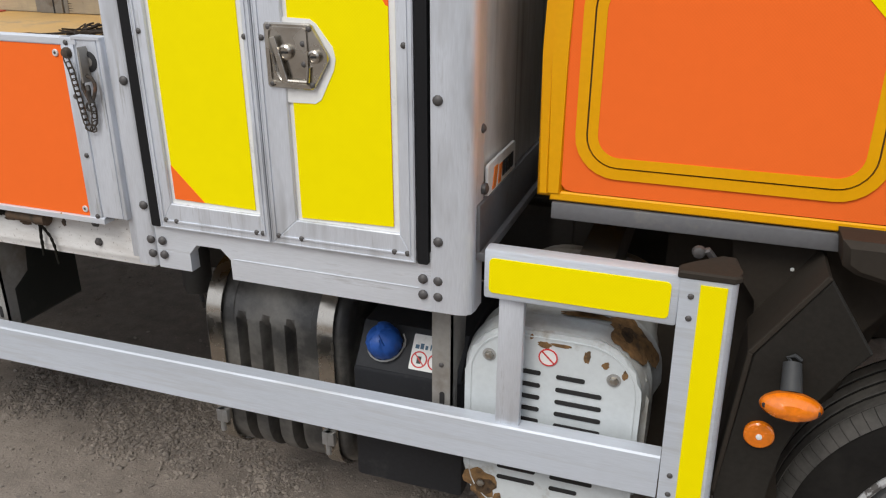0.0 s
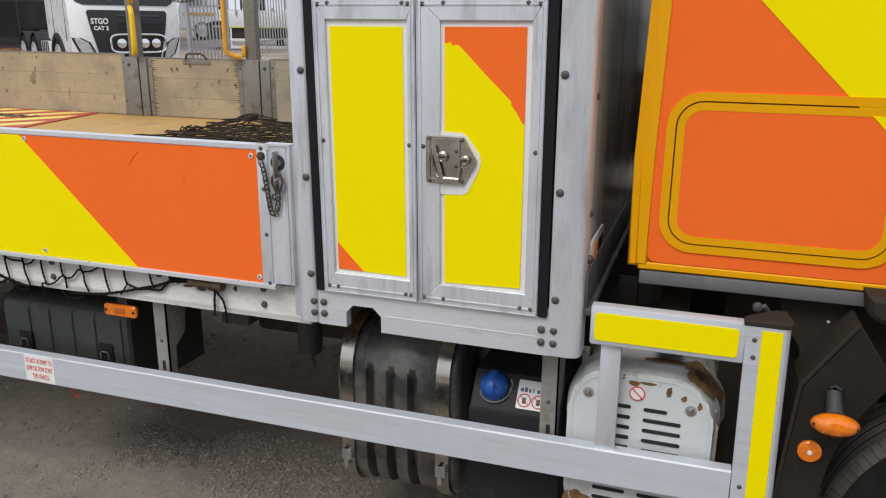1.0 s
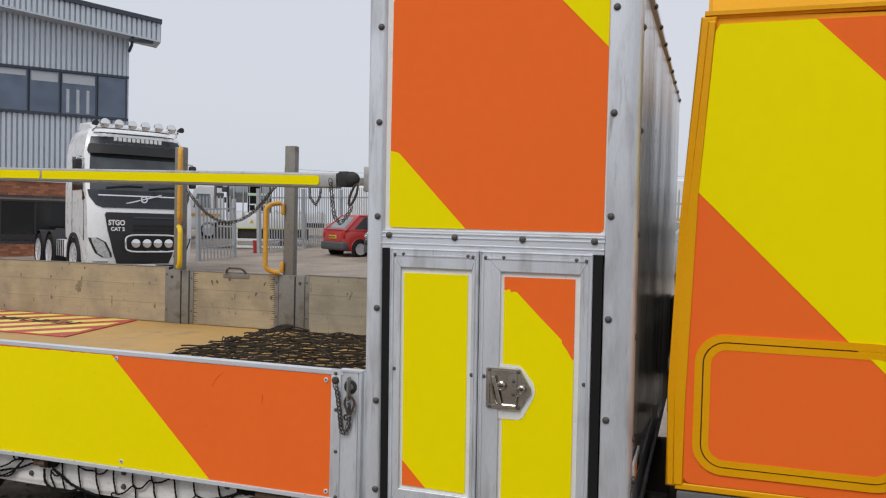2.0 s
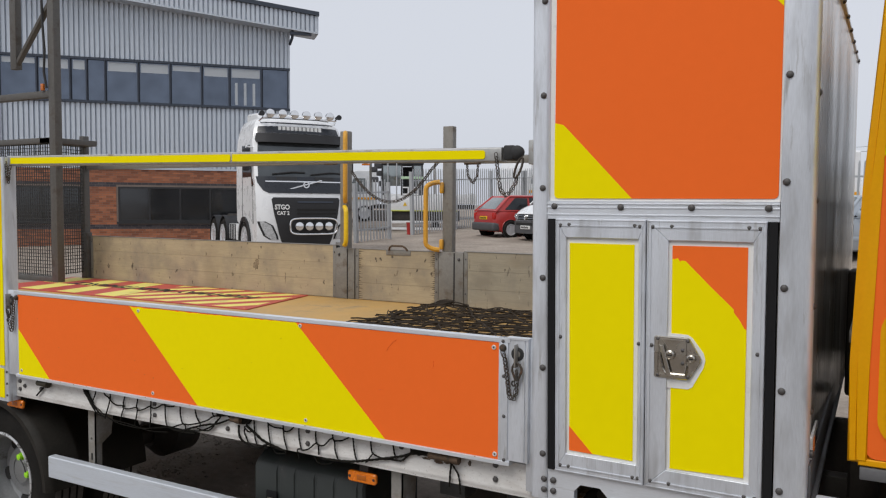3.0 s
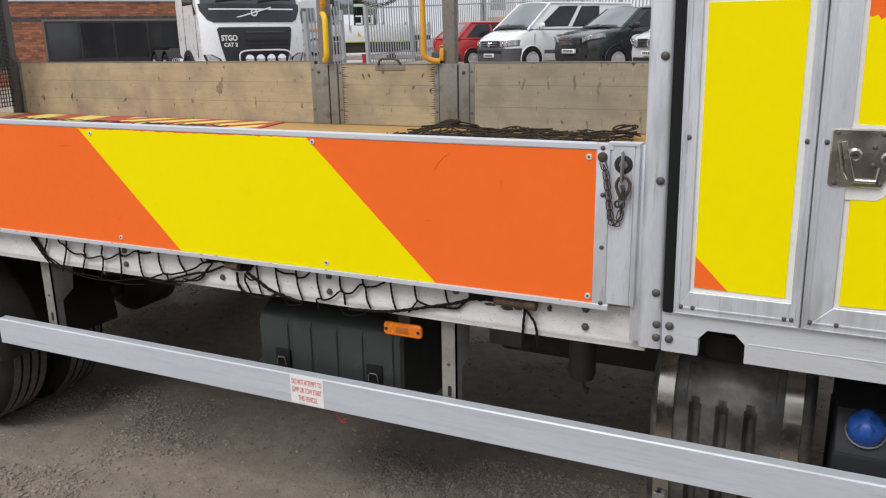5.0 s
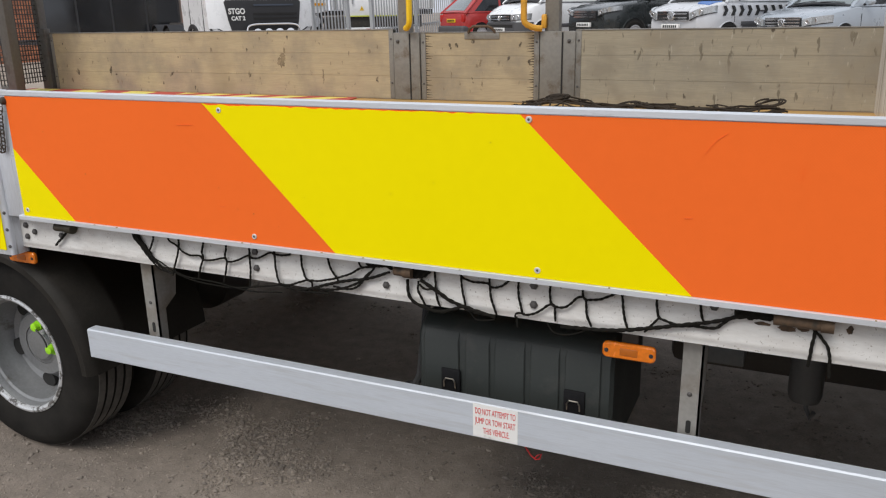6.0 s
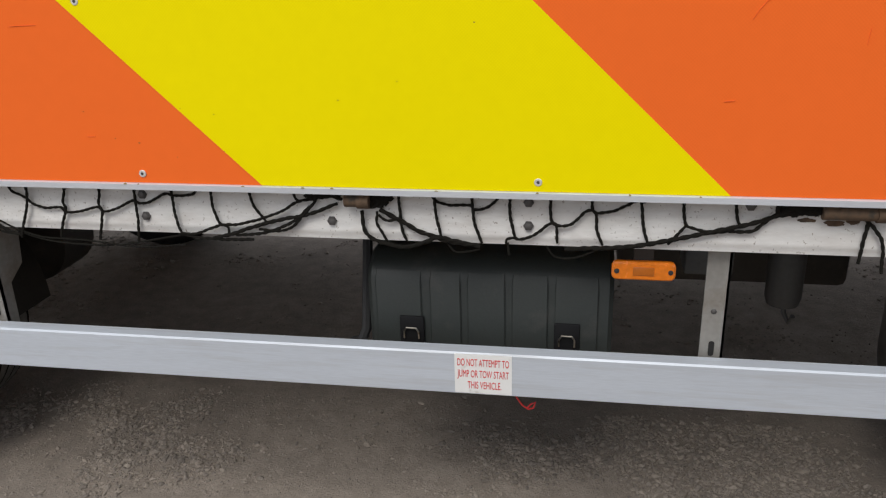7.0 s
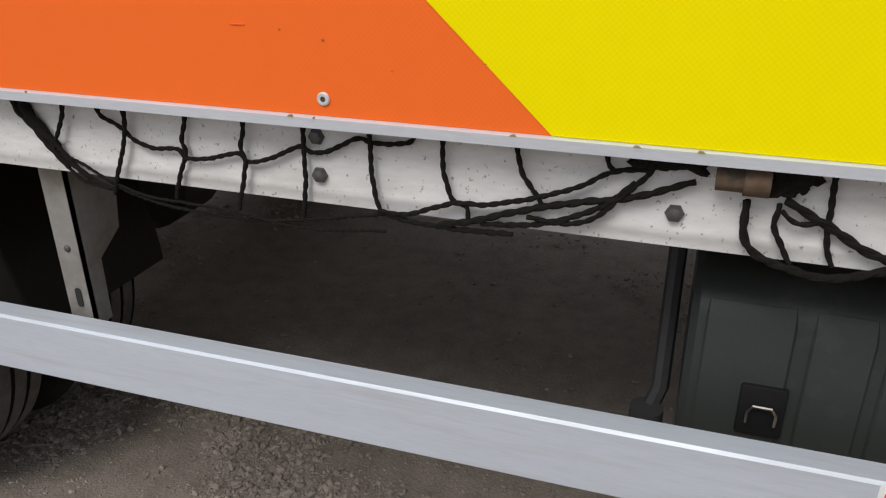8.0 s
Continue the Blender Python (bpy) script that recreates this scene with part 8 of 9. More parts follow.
            tube(bm, [(s * (h + 0.003), y + (wr + 0.06) * math.cos(a), wr + 0.01 + (wr + 0.06) * math.sin(a)) for a in np.linspace(-0.25, math.pi + 0.25, 17)], 0.014, 6)
            part("arch_lip", bm, paint, root)
        for u in sorted({windows[0][0] - 0.03, (windows[0][1] + windows[1][0]) / 2}):
            y = b0 + (b1 - b0) * u
            bm = B()
            box(bm, s * (h + 0.002) - 0.006, s * (h + 0.002) + 0.003, y, y + 0.010, low + 0.25, belt - 0.16)
            part("door_seam", bm, CHARCOAL, root)
        bm = B()
        y = b0 + (b1 - b0) * windows[0][1] - 0.18
        box(bm, s * (h + 0.012) - 0.014, s * (h + 0.012) + 0.012, y, y + 0.16, belt - 0.24, belt - 0.205, 0.008)
        part("door_handle", bm, lower or paint, root)
        bm = B()
        box(bm, s * (h + 0.003) - 0.012, s * (h + 0.003) + 0.012, axle[0] + wr + 0.12, L - axle[1] - wr - 0.12, 0.50, 0.60, 0.01)
        part("rubbing_strip", bm, lower or paint, root)
    wheels(root, [(s * (h - 0.055), y) for s in (-1, 1) for y in (axle[0], L - axle[1])], wr, five=five)
    root.matrix_world = m
    return root


def nose_kit(root, W, low, grille, lamp, badge=0.09, bumper=None, bar_mat=None, star=False):
    """Grille with its bars, badge, head lamps, number plate, intake and bumper on the front.
    grille: half width, z0, z1, bars; lamp: inner x, outer x, inner z0, inner z1, outer z0, outer z1."""
    h = W / 2
    gw, gz0, gz1, bars = grille
    bm = B()
    nose_patch(bm, h, -gw, gw, (gz0, gz0), (gz1, gz1), 0.012)
    g = part("grille", bm, CHARCOAL, root, "dark grille")
    for i in range(bars):
        z = gz0 + (gz1 - gz0) * (i + 0.6) / (bars + 0.2)
        bm = B()
        nose_patch(bm, h, -gw * 0.96, gw * 0.96, (z - 0.012, z - 0.012), (z + 0.012, z + 0.012), 0.024)
        part("grille_bar", bm, bar_mat or CHROME, g)
    bm = B()
    for z in (gz0, gz1):
        nose_patch(bm, h, -gw, gw, (z - 0.01, z - 0.01), (z + 0.01, z + 0.01), 0.02)
    part("grille_rim", bm, CHROME if not bumper else CHARCOAL, g)
    if badge:
        bm = B()
        zc = (gz0 + gz1) / 2
        lathe(bm, [(badge * 0.80, -0.045), (badge * 0.86, -0.055), (badge, -0.05), (badge, -0.01)], (0, 0, zc), "y", 24)
        for a in (90, 210, 330) if star else (60, 120, 270):
            c, s = math.cos(math.radians(a)), math.sin(math.radians(a))
            prism(bm, [(-s * badge * 0.16, zc + c * badge * 0.16), (s * badge * 0.16, zc - c * badge * 0.16), (c * badge * 0.9, zc + s * badge * 0.9)], -0.052, -0.03)
        part("badge", bm, CHROME, root, "round bright badge")
    lx0, lx1, a0, a1, o0, o1 = lamp
    for s in (-1, 1):
        bm = B()
        nose_patch(bm, h, s * lx0, s * lx1, (a0, o0), (a1, o1), 0.010, n=10)
        hl = part("head_lamp", bm, LAMPG, root, "clear head lamp")
        for f, r in ((0.30, 0.30), (0.62, 0.34)):
            x = lx0 + (lx1 - lx0) * f
            zc = (a0 + (o0 - a0) * f + a1 + (o1 - a1) * f) / 2
            rr = r * (a1 - a0)
            bm = B()
            lathe(bm, [(rr, -0.020), (rr * 0.9, -0.026), (rr * 0.45, -0.012), (0.002, -0.018)], (s * x, front_y(x, h), zc), "y", 16)
            part("reflector", bm, CHROME, hl)
        bm = B()
        nose_patch(bm, h, s * (lx0 - 0.01), s * lx1, (a0 - 0.012, o0 - 0.012), (a0 + 0.004, o0 + 0.004), 0.013, n=10)
        part("lamp_edge", bm, CHARCOAL, hl)
    zp = low + (0.20 if bumper else 0.26)
    if bumper:
        bm = B()
        nose_patch(bm, h, -h * 0.985, h * 0.985, (low + 0.06, low + 0.06), (bumper, bumper), 0.035, 0.10, 24)
        part("bumper", bm, BUMPER, root, "grey plastic bumper")
    bm = B()
    box(bm, -0.26, 0.26, -0.065, 0.0, zp, zp + 0.11, 0.006)
    pl = part("number_plate", bm, PAPER, root, "white number plate")
    bm = B()
    for i in range(7):
        box(bm, -0.21 + i * 0.062, -0.17 + i * 0.062, -0.070, -0.064, zp + 0.025, zp + 0.085)
    part("plate_bar", bm, BLACKTXT, pl)
    zi = bumper - 0.15 if bumper else low + 0.12
    bm = B()
    nose_patch(bm, h, -0.62, 0.62, (zi, zi), (zi + 0.09, zi + 0.09), 0.040 if bumper else 0.012)
    part("lower_intake", bm, DARK, root)


CAR_TURN = -34.8
HX, HY = 0.82, -0.57


def parked(cx, cy, half, shift=0.0):
    x, y = cx + (half + shift) * HX, cy + (half + shift) * HY
    return pose(x, y, yard_z(x, y) - 0.01, 0, 0, CAR_TURN)


v = car("saloon_car", "silver saloon car with a bright barred grille, parked by the fence", "car", 4.6, 1.77, (0.88, 1.25, 1.04), 1.04, (1.15, 4.45, 0.80, 1.02), (1.95, 4.05, 0.62, 1.50), surface("blue_silver_vehicle_paint", (0.40, 0.44, 0.485), rough=0.3, metal=0.3, var=0.05, coat=0.5, bump=0), parked(-3.22, 19.0, 0.88), windows=((0.10, 0.46), (0.49, 0.86)))
nose_kit(v, 1.77, 0.24, (0.44, 0.62, 0.82, 3), (0.48, 0.865, 0.64, 0.79, 0.72, 0.87), 0.085, star=True)
v = car("compact_van", "silver compact van with dark chevrons and blue livery", "van", 4.3, 1.83, (1.01, 0.95, 1.17), 1.15, (0.78, 4.2, 0.87, 1.13), (1.50, 4.15, 0.74, 1.82), SILVERP, parked(-5.65, 19.6, 0.91, 0.03), windows=((0.10, 0.37), (0.41, 0.66)), lower=BUMPER)
nose_kit(v, 1.83, 0.30, (0.47, 0.75, 0.94, 2), (0.52, 0.895, 0.75, 0.91, 0.91, 1.06), 0.10, star=True)
for i in range(12):
    bm = B()
    y = 0.62 + i * 0.27
    prism(bm, [(y, 1.05), (y + 0.07, 0.95), (y, 0.83), (y + 0.10, 0.83), (y + 0.17, 0.95), (y + 0.10, 1.05)], 0.915, 0.925, "x")
    part("chevron_mark", bm, BLACKTXT, v, "dark chevron mark")
bm = B()
quad_plate(bm, [(0.36, 0.42, 1.106), (0.74, 0.36, 1.074), (0.78, 0.86, 1.156), (0.10, 0.86, 1.168)], 0.016, n=2)
part("blue_panel", bm, BLUEP, v, "blue livery on the bonnet")
bm = B()
box(bm, 0.905, 0.93, 1.25, 2.9, 0.60, 0.70, 0.01)
part("sill_panel", bm, BUMPER, v, "dark side rubbing panel")
v = car("black_suv", "black sport utility car parked by the fence", "car", 4.6, 1.86, (1.02, 1.15, 1.20), 1.17, (1.05, 4.4, 0.84, 1.16), (1.85, 4.05, 0.68, 1.70), BLACKP, parked(-8.0, 21.1, 0.92, -0.12), wr=0.35, windows=((0.08, 0.40), (0.43, 0.70), (0.73, 0.93)), lower=CHROME)
nose_kit(v, 1.86, 0.30, (0.44, 0.80, 0.95, 3), (0.50, 0.905, 0.83, 0.96, 0.96, 1.07), 0)
for x in (-0.62, 0.62):
    bm = B()
    tube(bm, [(x, 1.95, 1.70), (x, 2.05, 1.77), (x, 3.8, 1.77), (x, 3.95, 1.70)], 0.02, 6)
    part("roof_bar", bm, CHROME, v, "bright roof bar")
v = car("panel_van", "white panel van with dark plastic bumper", "van", 4.9, 1.90, (0.97, 0.95, 1.22), 1.22, (0.74, 4.85, 0.91, 1.20), (1.60, 4.80, 0.80, 1.94), WHITEP, parked(-10.8, 22.5, 0.95, -0.26), wr=0.33, windows=((0.08, 0.34), (0.38, 0.64)), lower=BUMPER, five=False)
nose_kit(v, 1.90, 0.20, (0.47, 0.70, 0.86, 2), (0.50, 0.925, 0.70, 0.86, 0.74, 0.90), 0.075, bumper=0.66)
rx, ry = -13.05 + 0.8 * HX, 23.9 + 0.8 * HY
v = car("red_hatchback", "faded red hatchback seen from behind", "car", 3.73, 1.61, (0.72, 1.0, 0.92), 0.93, (0.85, 3.66, 0.75, 0.90), (1.5, 3.05, 0.58, 1.40), REDP, pose(rx + 3.73 * 0.57, ry + 3.73 * 0.82, yard_z(rx, ry) - 0.02, 0, 0, CAR_TURN + 180), wr=0.28, axle=(0.75, 0.6), windows=((0.10, 0.52), (0.56, 0.90)), rear=(0.10, 0.90, 0.10, 0.86), low=0.2)
bm = B()
box(bm, -0.76, 0.76, 3.50, 3.80, 0.24, 0.52, 0.07, 3)
part("bumper", bm, BUMPER, v, "grey plastic rear bumper")
bm = B()
box(bm, -0.25, 0.25, 3.72, 3.75, 0.62, 0.73, 0.005)
pl = part("number_plate", bm, HANDY2, v, "yellow number plate")
bm = B()
for i in range(7):
    box(bm, -0.21 + i * 0.062, -0.17 + i * 0.062, 3.748, 3.754, 0.645, 0.705)
part("plate_bar", bm, BLACKTXT, pl)
for s in (-1, 1):
    bm = B()
    box(bm, s * 0.64 - 0.08, s * 0.64 + 0.08, 3.60, 3.735, 0.62, 0.86, 0.03)
    part("tail_lamp", bm, REDLENS, v, "red tail lamp")


def build_tractor():
    """A tall white tractor unit, its front at y = 0 facing -y."""
    tr = thing("tractor_unit", (0, 0, 0), "white tractor unit with roof lamp bar and dark grille", "truck")
    FZ, FY = (0.24, 0.5, 1.0, 1.5, 1.75, 2.15, 3.05, 3.3, 3.5, 3.66, 3.74), (0.10, -0.02, -0.06, -0.05, -0.01, 0.10, 0.42, 0.47, 0.56, 0.74, 1.05)
    FW = (1.16, 1.22, 1.24, 1.25, 1.25, 1.25, 1.22, 1.18, 1.12, 1.02, 0.88)

    def fy(x, z):
        """The bowed front, as a depth over width and height."""
        w = np.interp(z, FZ, FW)
        return float(np.interp(z, FZ, FY) + 0.24 * min(1.0, abs(x) / w) ** 4)

    def shell(rows, off, mat, name, label="", cols=14, back=0.03):
        """A plate on the bowed front, given by its width at each height."""
        bm = B()
        f, bk = [], []
        zs = []
        for (za, la, ra), (zb, lb, rb) in zip(rows, rows[1:]):
            k = max(1, int(abs(zb - za) / 0.12))
            zs += [(za + (zb - za) * i / k, la + (lb - la) * i / k, ra + (rb - ra) * i / k) for i in range(k)]
        zs.append(rows[-1])
        for z, a, b in zs:
            xs = [a + (b - a) * i / cols for i in range(cols + 1)]
            f.append([bm.verts.new((x, fy(x, z) - off, z)) for x in xs])
            bk.append([bm.verts.new((x, fy(x, z) + back, z)) for x in xs])
        n = len(zs)
        for i in range(n - 1):
            for j in range(cols):
                bm.faces.new((f[i][j], f[i][j + 1], f[i + 1][j + 1], f[i + 1][j]))
            for j in (0, cols):
                bm.faces.new((f[i][j], f[i + 1][j], bk[i + 1][j], bk[i][j]))
        for i in (0, n - 1):
            for j in range(cols):
                bm.faces.new((f[i][j], f[i][j + 1], bk[i][j + 1], bk[i][j]))
        return part(name, bm, mat, tr, label)

    # cab: bowed front, flat sides with a wheel arch, roof
    bm = B()
    cols = 20
    rows = []
    for z, w in zip(FZ, FW):
        line = [(2.3 if z > 0.9 else 0.86, -w)] + [(fy(-w + 2 * w * i / cols, z), -w + 2 * w * i / cols) for i in range(cols + 1)] + [(2.3 if z > 0.9 else 0.86, w)]
        rows.append([bm.verts.new((x, y, z)) for y, x in line])
    for a, b in zip(rows, rows[1:]):
        for j in range(len(a)):
            bm.faces.new((a[j], a[(j + 1) % len(a)], b[(j + 1) % len(b)], b[j]))
    bm.faces.new(rows[-1])
    bm.faces.new(rows[0][::-1])
    part("cab_body", bm, WHITEP, tr, "white cab shell")
    bm = B()
    prism(bm, [(0.9, 3.70), (1.3, 3.86), (2.3, 3.92), (2.3, 3.5), (1.2, 3.5)], -0.95, 0.95, "x", bevel=0.05)
    part("roof_cap", bm, WHITEP, tr, "white roof fairing")
    shell([(2.14, -1.17, 1.17), (2.6, -1.15, 1.15), (3.06, -1.10, 1.10)], 0.012, CABGLASS, "windscreen", "dark windscreen")
    for x0, x1 in ((-0.85, 0.0), (0.15, 1.0)):   # wipers parked along the foot of the screen
        bm = B()
        tube(bm, [(x0 + (x1 - x0) * f, fy(x0 + (x1 - x0) * f, 2.22 + 0.10 * f) - 0.05, 2.22 + 0.10 * f - 0.05 * (f > 0.9)) for f in (0, 0.3, 0.6, 1.0)], 0.02, 6)
        part("wiper", bm, CHARCOAL, tr, "dark wiper")
        shell([(2.06, x0 + 0.1, x0 + 0.62), (2.16, x0 + 0.1, x0 + 0.62)], 0.035, CHARCOAL, "wiper_recess", cols=4)
    shell([(1.74, -0.95, 0.95), (1.80, -1.08, 1.08), (2.0, -1.20, 1.20), (2.16, -1.22, 1.22)], 0.020, PANELD, "front_panel", "dark upper panel")
    shell([(2.02, -1.02, 1.02), (2.05, -1.02, 1.02)], 0.030, CHROME, "panel_strip", "thin bright strip")
    shell([(3.04, -1.14, 1.14), (3.12, -1.16, 1.16), (3.27, -1.12, 1.12)], 0.16, CHARCOAL, "sun_visor", "dark sun visor")
    shell([(3.29, -1.10, 1.10), (3.44, -1.06, 1.06), (3.58, -0.96, 0.96)], 0.012, PANELD, "sign_panel", "dark roof sign panel")
    shell([(0.40, -0.62, 0.62), (0.70, -0.72, 0.72), (1.2, -0.84, 0.84), (1.58, -0.90, 0.90), (1.63, -0.86, 0.86)], 0.028, CHARCOAL, "grille", "dark grille")
    shell([(0.26, -1.05, 1.05), (0.36, -1.08, 1.08)], 0.04, CHARCOAL, "bumper_lip", "dark bumper lip")
    for i in range(4):
        shell([(1.30 - i * 0.10, -0.28, 0.78), (1.345 - i * 0.10, -0.28, 0.78)], 0.045, DARK, "grille_bar")
    shell([(1.50, -0.25, 0.70), (1.535, -0.25, 0.70)], 0.040, FRAMEC, "grille_bar")
    for i in range(11):   # the roof sign, unlettered
        bm = B()
        x = -0.58 + i * 0.107
        box(bm, x, x + 0.078, fy(x, 3.42) - 0.035, fy(x, 3.42) - 0.02, 3.36, 3.46)
        part("sign_bar", bm, PAPER, tr)
    bm = B()
    prism(bm, [(-0.42, 1.83), (-0.42, 1.86), (0.42, 2.09), (0.42, 2.06)], fy(0, 1.95) - 0.045, fy(0, 1.95))
    ring(bm, [(0.085 * math.cos(t), 1.955 + 0.085 * math.sin(t)) for t in np.linspace(0, 5.98, 18)], [(0.055 * math.cos(t), 1.955 + 0.055 * math.sin(t)) for t in np.linspace(0, 5.98, 18)], fy(0, 1.95) - 0.06, fy(0, 1.95))
    part("emblem", bm, CHROME, tr, "round emblem with a diagonal bar")
    lettering("grille_words", "STGO", 0.17, PAPER, pose(-0.655, -0.09, 1.38, 90, 0, 0), tr, width=0.38, bold=0.006)
    lettering("grille_words", "CAT 2", 0.12, PAPER, pose(-0.63, -0.09, 1.23, 90, 0, 0), tr, width=0.32, bold=0.005)
    bm = B()
    tube(bm, [(0.62 * math.copysign(1, math.cos(t)) * abs(math.cos(t)) ** 0.35 + 0.14, -0.20, 0.90 + 0.20 * math.copysign(1, math.sin(t)) * abs(math.sin(t)) ** 0.45) for t in np.linspace(0, 6.1, 36)], 0.026, 8, closed=True)
    part("lamp_frame", bm, CHROME, tr, "chrome lamp frame")

    def spot(x, y, z, r):
        bm = B()
        lathe(bm, [(r * 0.5, 0.12), (r, 0.05), (r, -0.02), (r * 0.86, -0.03)], (x, y, z), "y", 18)
        sp = part("spot_lamp", bm, CHROME, tr, "round chrome spot lamp")
        bm = B()
        lathe(bm, [(r * 0.84, 0.0), (r * 0.55, 0.030), (r * 0.2, 0.042), (r * 0.18, 0.010), (r * 0.02, 0.006)], (x, y - 0.025, z), "y", 18)
        part("lamp_glass", bm, SPOTG, sp, "silvered lamp glass")
    for i in range(4):
        spot(-0.25 + i * 0.26, -0.22, 0.90, 0.105)
    bm = B()
    tube(bm, [(-1.0, 0.75, 3.60), (-0.98, 0.50, 3.68), (0.98, 0.50, 3.68), (1.0, 0.75, 3.60)], 0.03, 8)
    part("lamp_bar", bm, CHROME, tr, "chrome roof lamp bar")
    for i in range(6):
        spot(-0.80 + i * 0.32, 0.46, 3.78, 0.11)
    for s in (-1, 1):
        bm = B()
        cyl(bm, (s * 1.03, 0.38, 3.76), (s * 1.03, 0.65, 3.76), 0.07, 0.03, seg=14)
        part("air_horn", bm, CHARCOAL, tr, "dark horn")
        bm = B()
        box(bm, s * 1.40 - 0.09, s * 1.40 + 0.09, 0.50, 0.66, 2.30, 2.88, 0.05, 3)
        part("door_mirror", bm, CHARCOAL, tr, "tall dark door mirror")
        bm = B()
        tube(bm, [(s * 1.2, 0.62, 2.9), (s * 1.4, 0.58, 2.92), (s * 1.4, 0.58, 2.85)], 0.025, 6)
        part("mirror_arm", bm, WHITEP, tr)
        if s < 0:
            rows = [(0.56, -0.92, -0.76), (0.66, -1.06, -0.78), (0.92, -1.17, -0.90), (1.02, -1.20, -1.08)]
        else:
            rows = [(0.56, 0.76, 0.92), (0.66, 0.78, 1.06), (0.92, 0.90, 1.17), (1.02, 1.08, 1.20)]
        shell([(z, a - 0.03, b + 0.03) for z, a, b in rows], 0.012, CHARCOAL, "lamp_bezel", "dark lamp surround", cols=5)
        shell([(z, a + 0.02, b - 0.02) for z, a, b in rows], 0.022, SPOTG, "head_lamp", "slanting head lamp", cols=5)
        a, b = (-1.12, -0.82) if s < 0 else (0.82, 1.12)
        shell([(0.40, a, b), (0.47, a, b)], 0.03, LAMPG, "fog_lamp", cols=4)
        bm = B()
        prism(bm, [(0.62, 2.16), (1.55, 2.16), (1.5, 2.98), (0.86, 2.98)], s * 1.235, s * 1.262, "x")
        prism(bm, [(0.40, 1.95), (0.62, 2.16), (0.64, 2.17), (0.60, 1.90)], s * 1.24, s * 1.26, "x")
        part("side_window", bm, SIDEGLASS, tr, "dark side window")
        bm = B()
        prism(bm, [(0.50, 0.95), (0.50, 2.1), (0.515, 2.1), (0.515, 0.95)], s * 1.24, s * 1.256, "x")
        part("door_gap", bm, CHARCOAL, tr)
        bm = B()
        prism(bm, [(1.60, 0.95), (1.60, 3.0), (1.615, 3.0), (1.615, 0.95)], s * 1.24, s * 1.256, "x")
        part("door_gap", bm, CHARCOAL, tr)
        bm = B()
        box(bm, s * 1.10 - 0.12, s * 1.10 + 0.12, 2.4, 3.4, 0.45, 0.90, 0.03)
        tank2 = part("side_tank", bm, WHITEP, tr, "pale ribbed side skirt")
        for i in range(4):
            bm = B()
            box(bm, s * 1.225 - 0.01, s * 1.225 + 0.01, 2.55 + i * 0.2, 2.62 + i * 0.2, 0.46, 0.89)
            part("tank_rib", bm, CHARCOAL, tank2)
        bm = B()
        lathe(bm, [(0.60, -0.04), (0.60, 0.02), (0.50, 0.02), (0.50, -0.04)], (s * 1.24, 1.42, 0.52), "x", 28, close=True)
        part("wheel_arch", bm, CHARCOAL, tr)
    bm = B()
    box(bm, -0.45, 0.45, 2.2, 6.2, 0.75, 1.0, 0.02)
    box(bm, -0.8, 0.8, 4.2, 5.6, 1.02, 1.15, 0.04)
    part("chassis_frame", bm, CHASSIS, tr, "dark chassis with coupling plate")
    bm = B()
    box(bm, -0.26, 0.26, -0.125, -0.07, 0.28, 0.39, 0.005)
    pl = part("number_plate", bm, PAPER, tr)
    for i in range(7):
        bm = B()
        box(bm, -0.21 + i * 0.062, -0.17 + i * 0.062, -0.129, -0.124, 0.305, 0.365)
        part("plate_bar", bm, BLACKTXT, pl)
    wheels(tr, [(s * 1.10, y) for s in (-1, 1) for y in (1.42, 4.1, 5.45)], 0.51, 0.32)
    for y in (4.1, 5.45):
        for s in (-1, 1):
            bm = B()
            lathe(bm, [(0.58, -0.2), (0.58, 0.2), (0.56, 0.2), (0.56, -0.2)], (s * 1.05, y, 0.53), "x", 24, close=True)
            part("rear_wing", bm, CHARCOAL, tr, "dark rear wing")
    x, y = -13.35, 15.05
    tr.matrix_world = pose(x, y, yard_z(x, y) - 0.01, 0, 0, 56.5)


build_tractor()


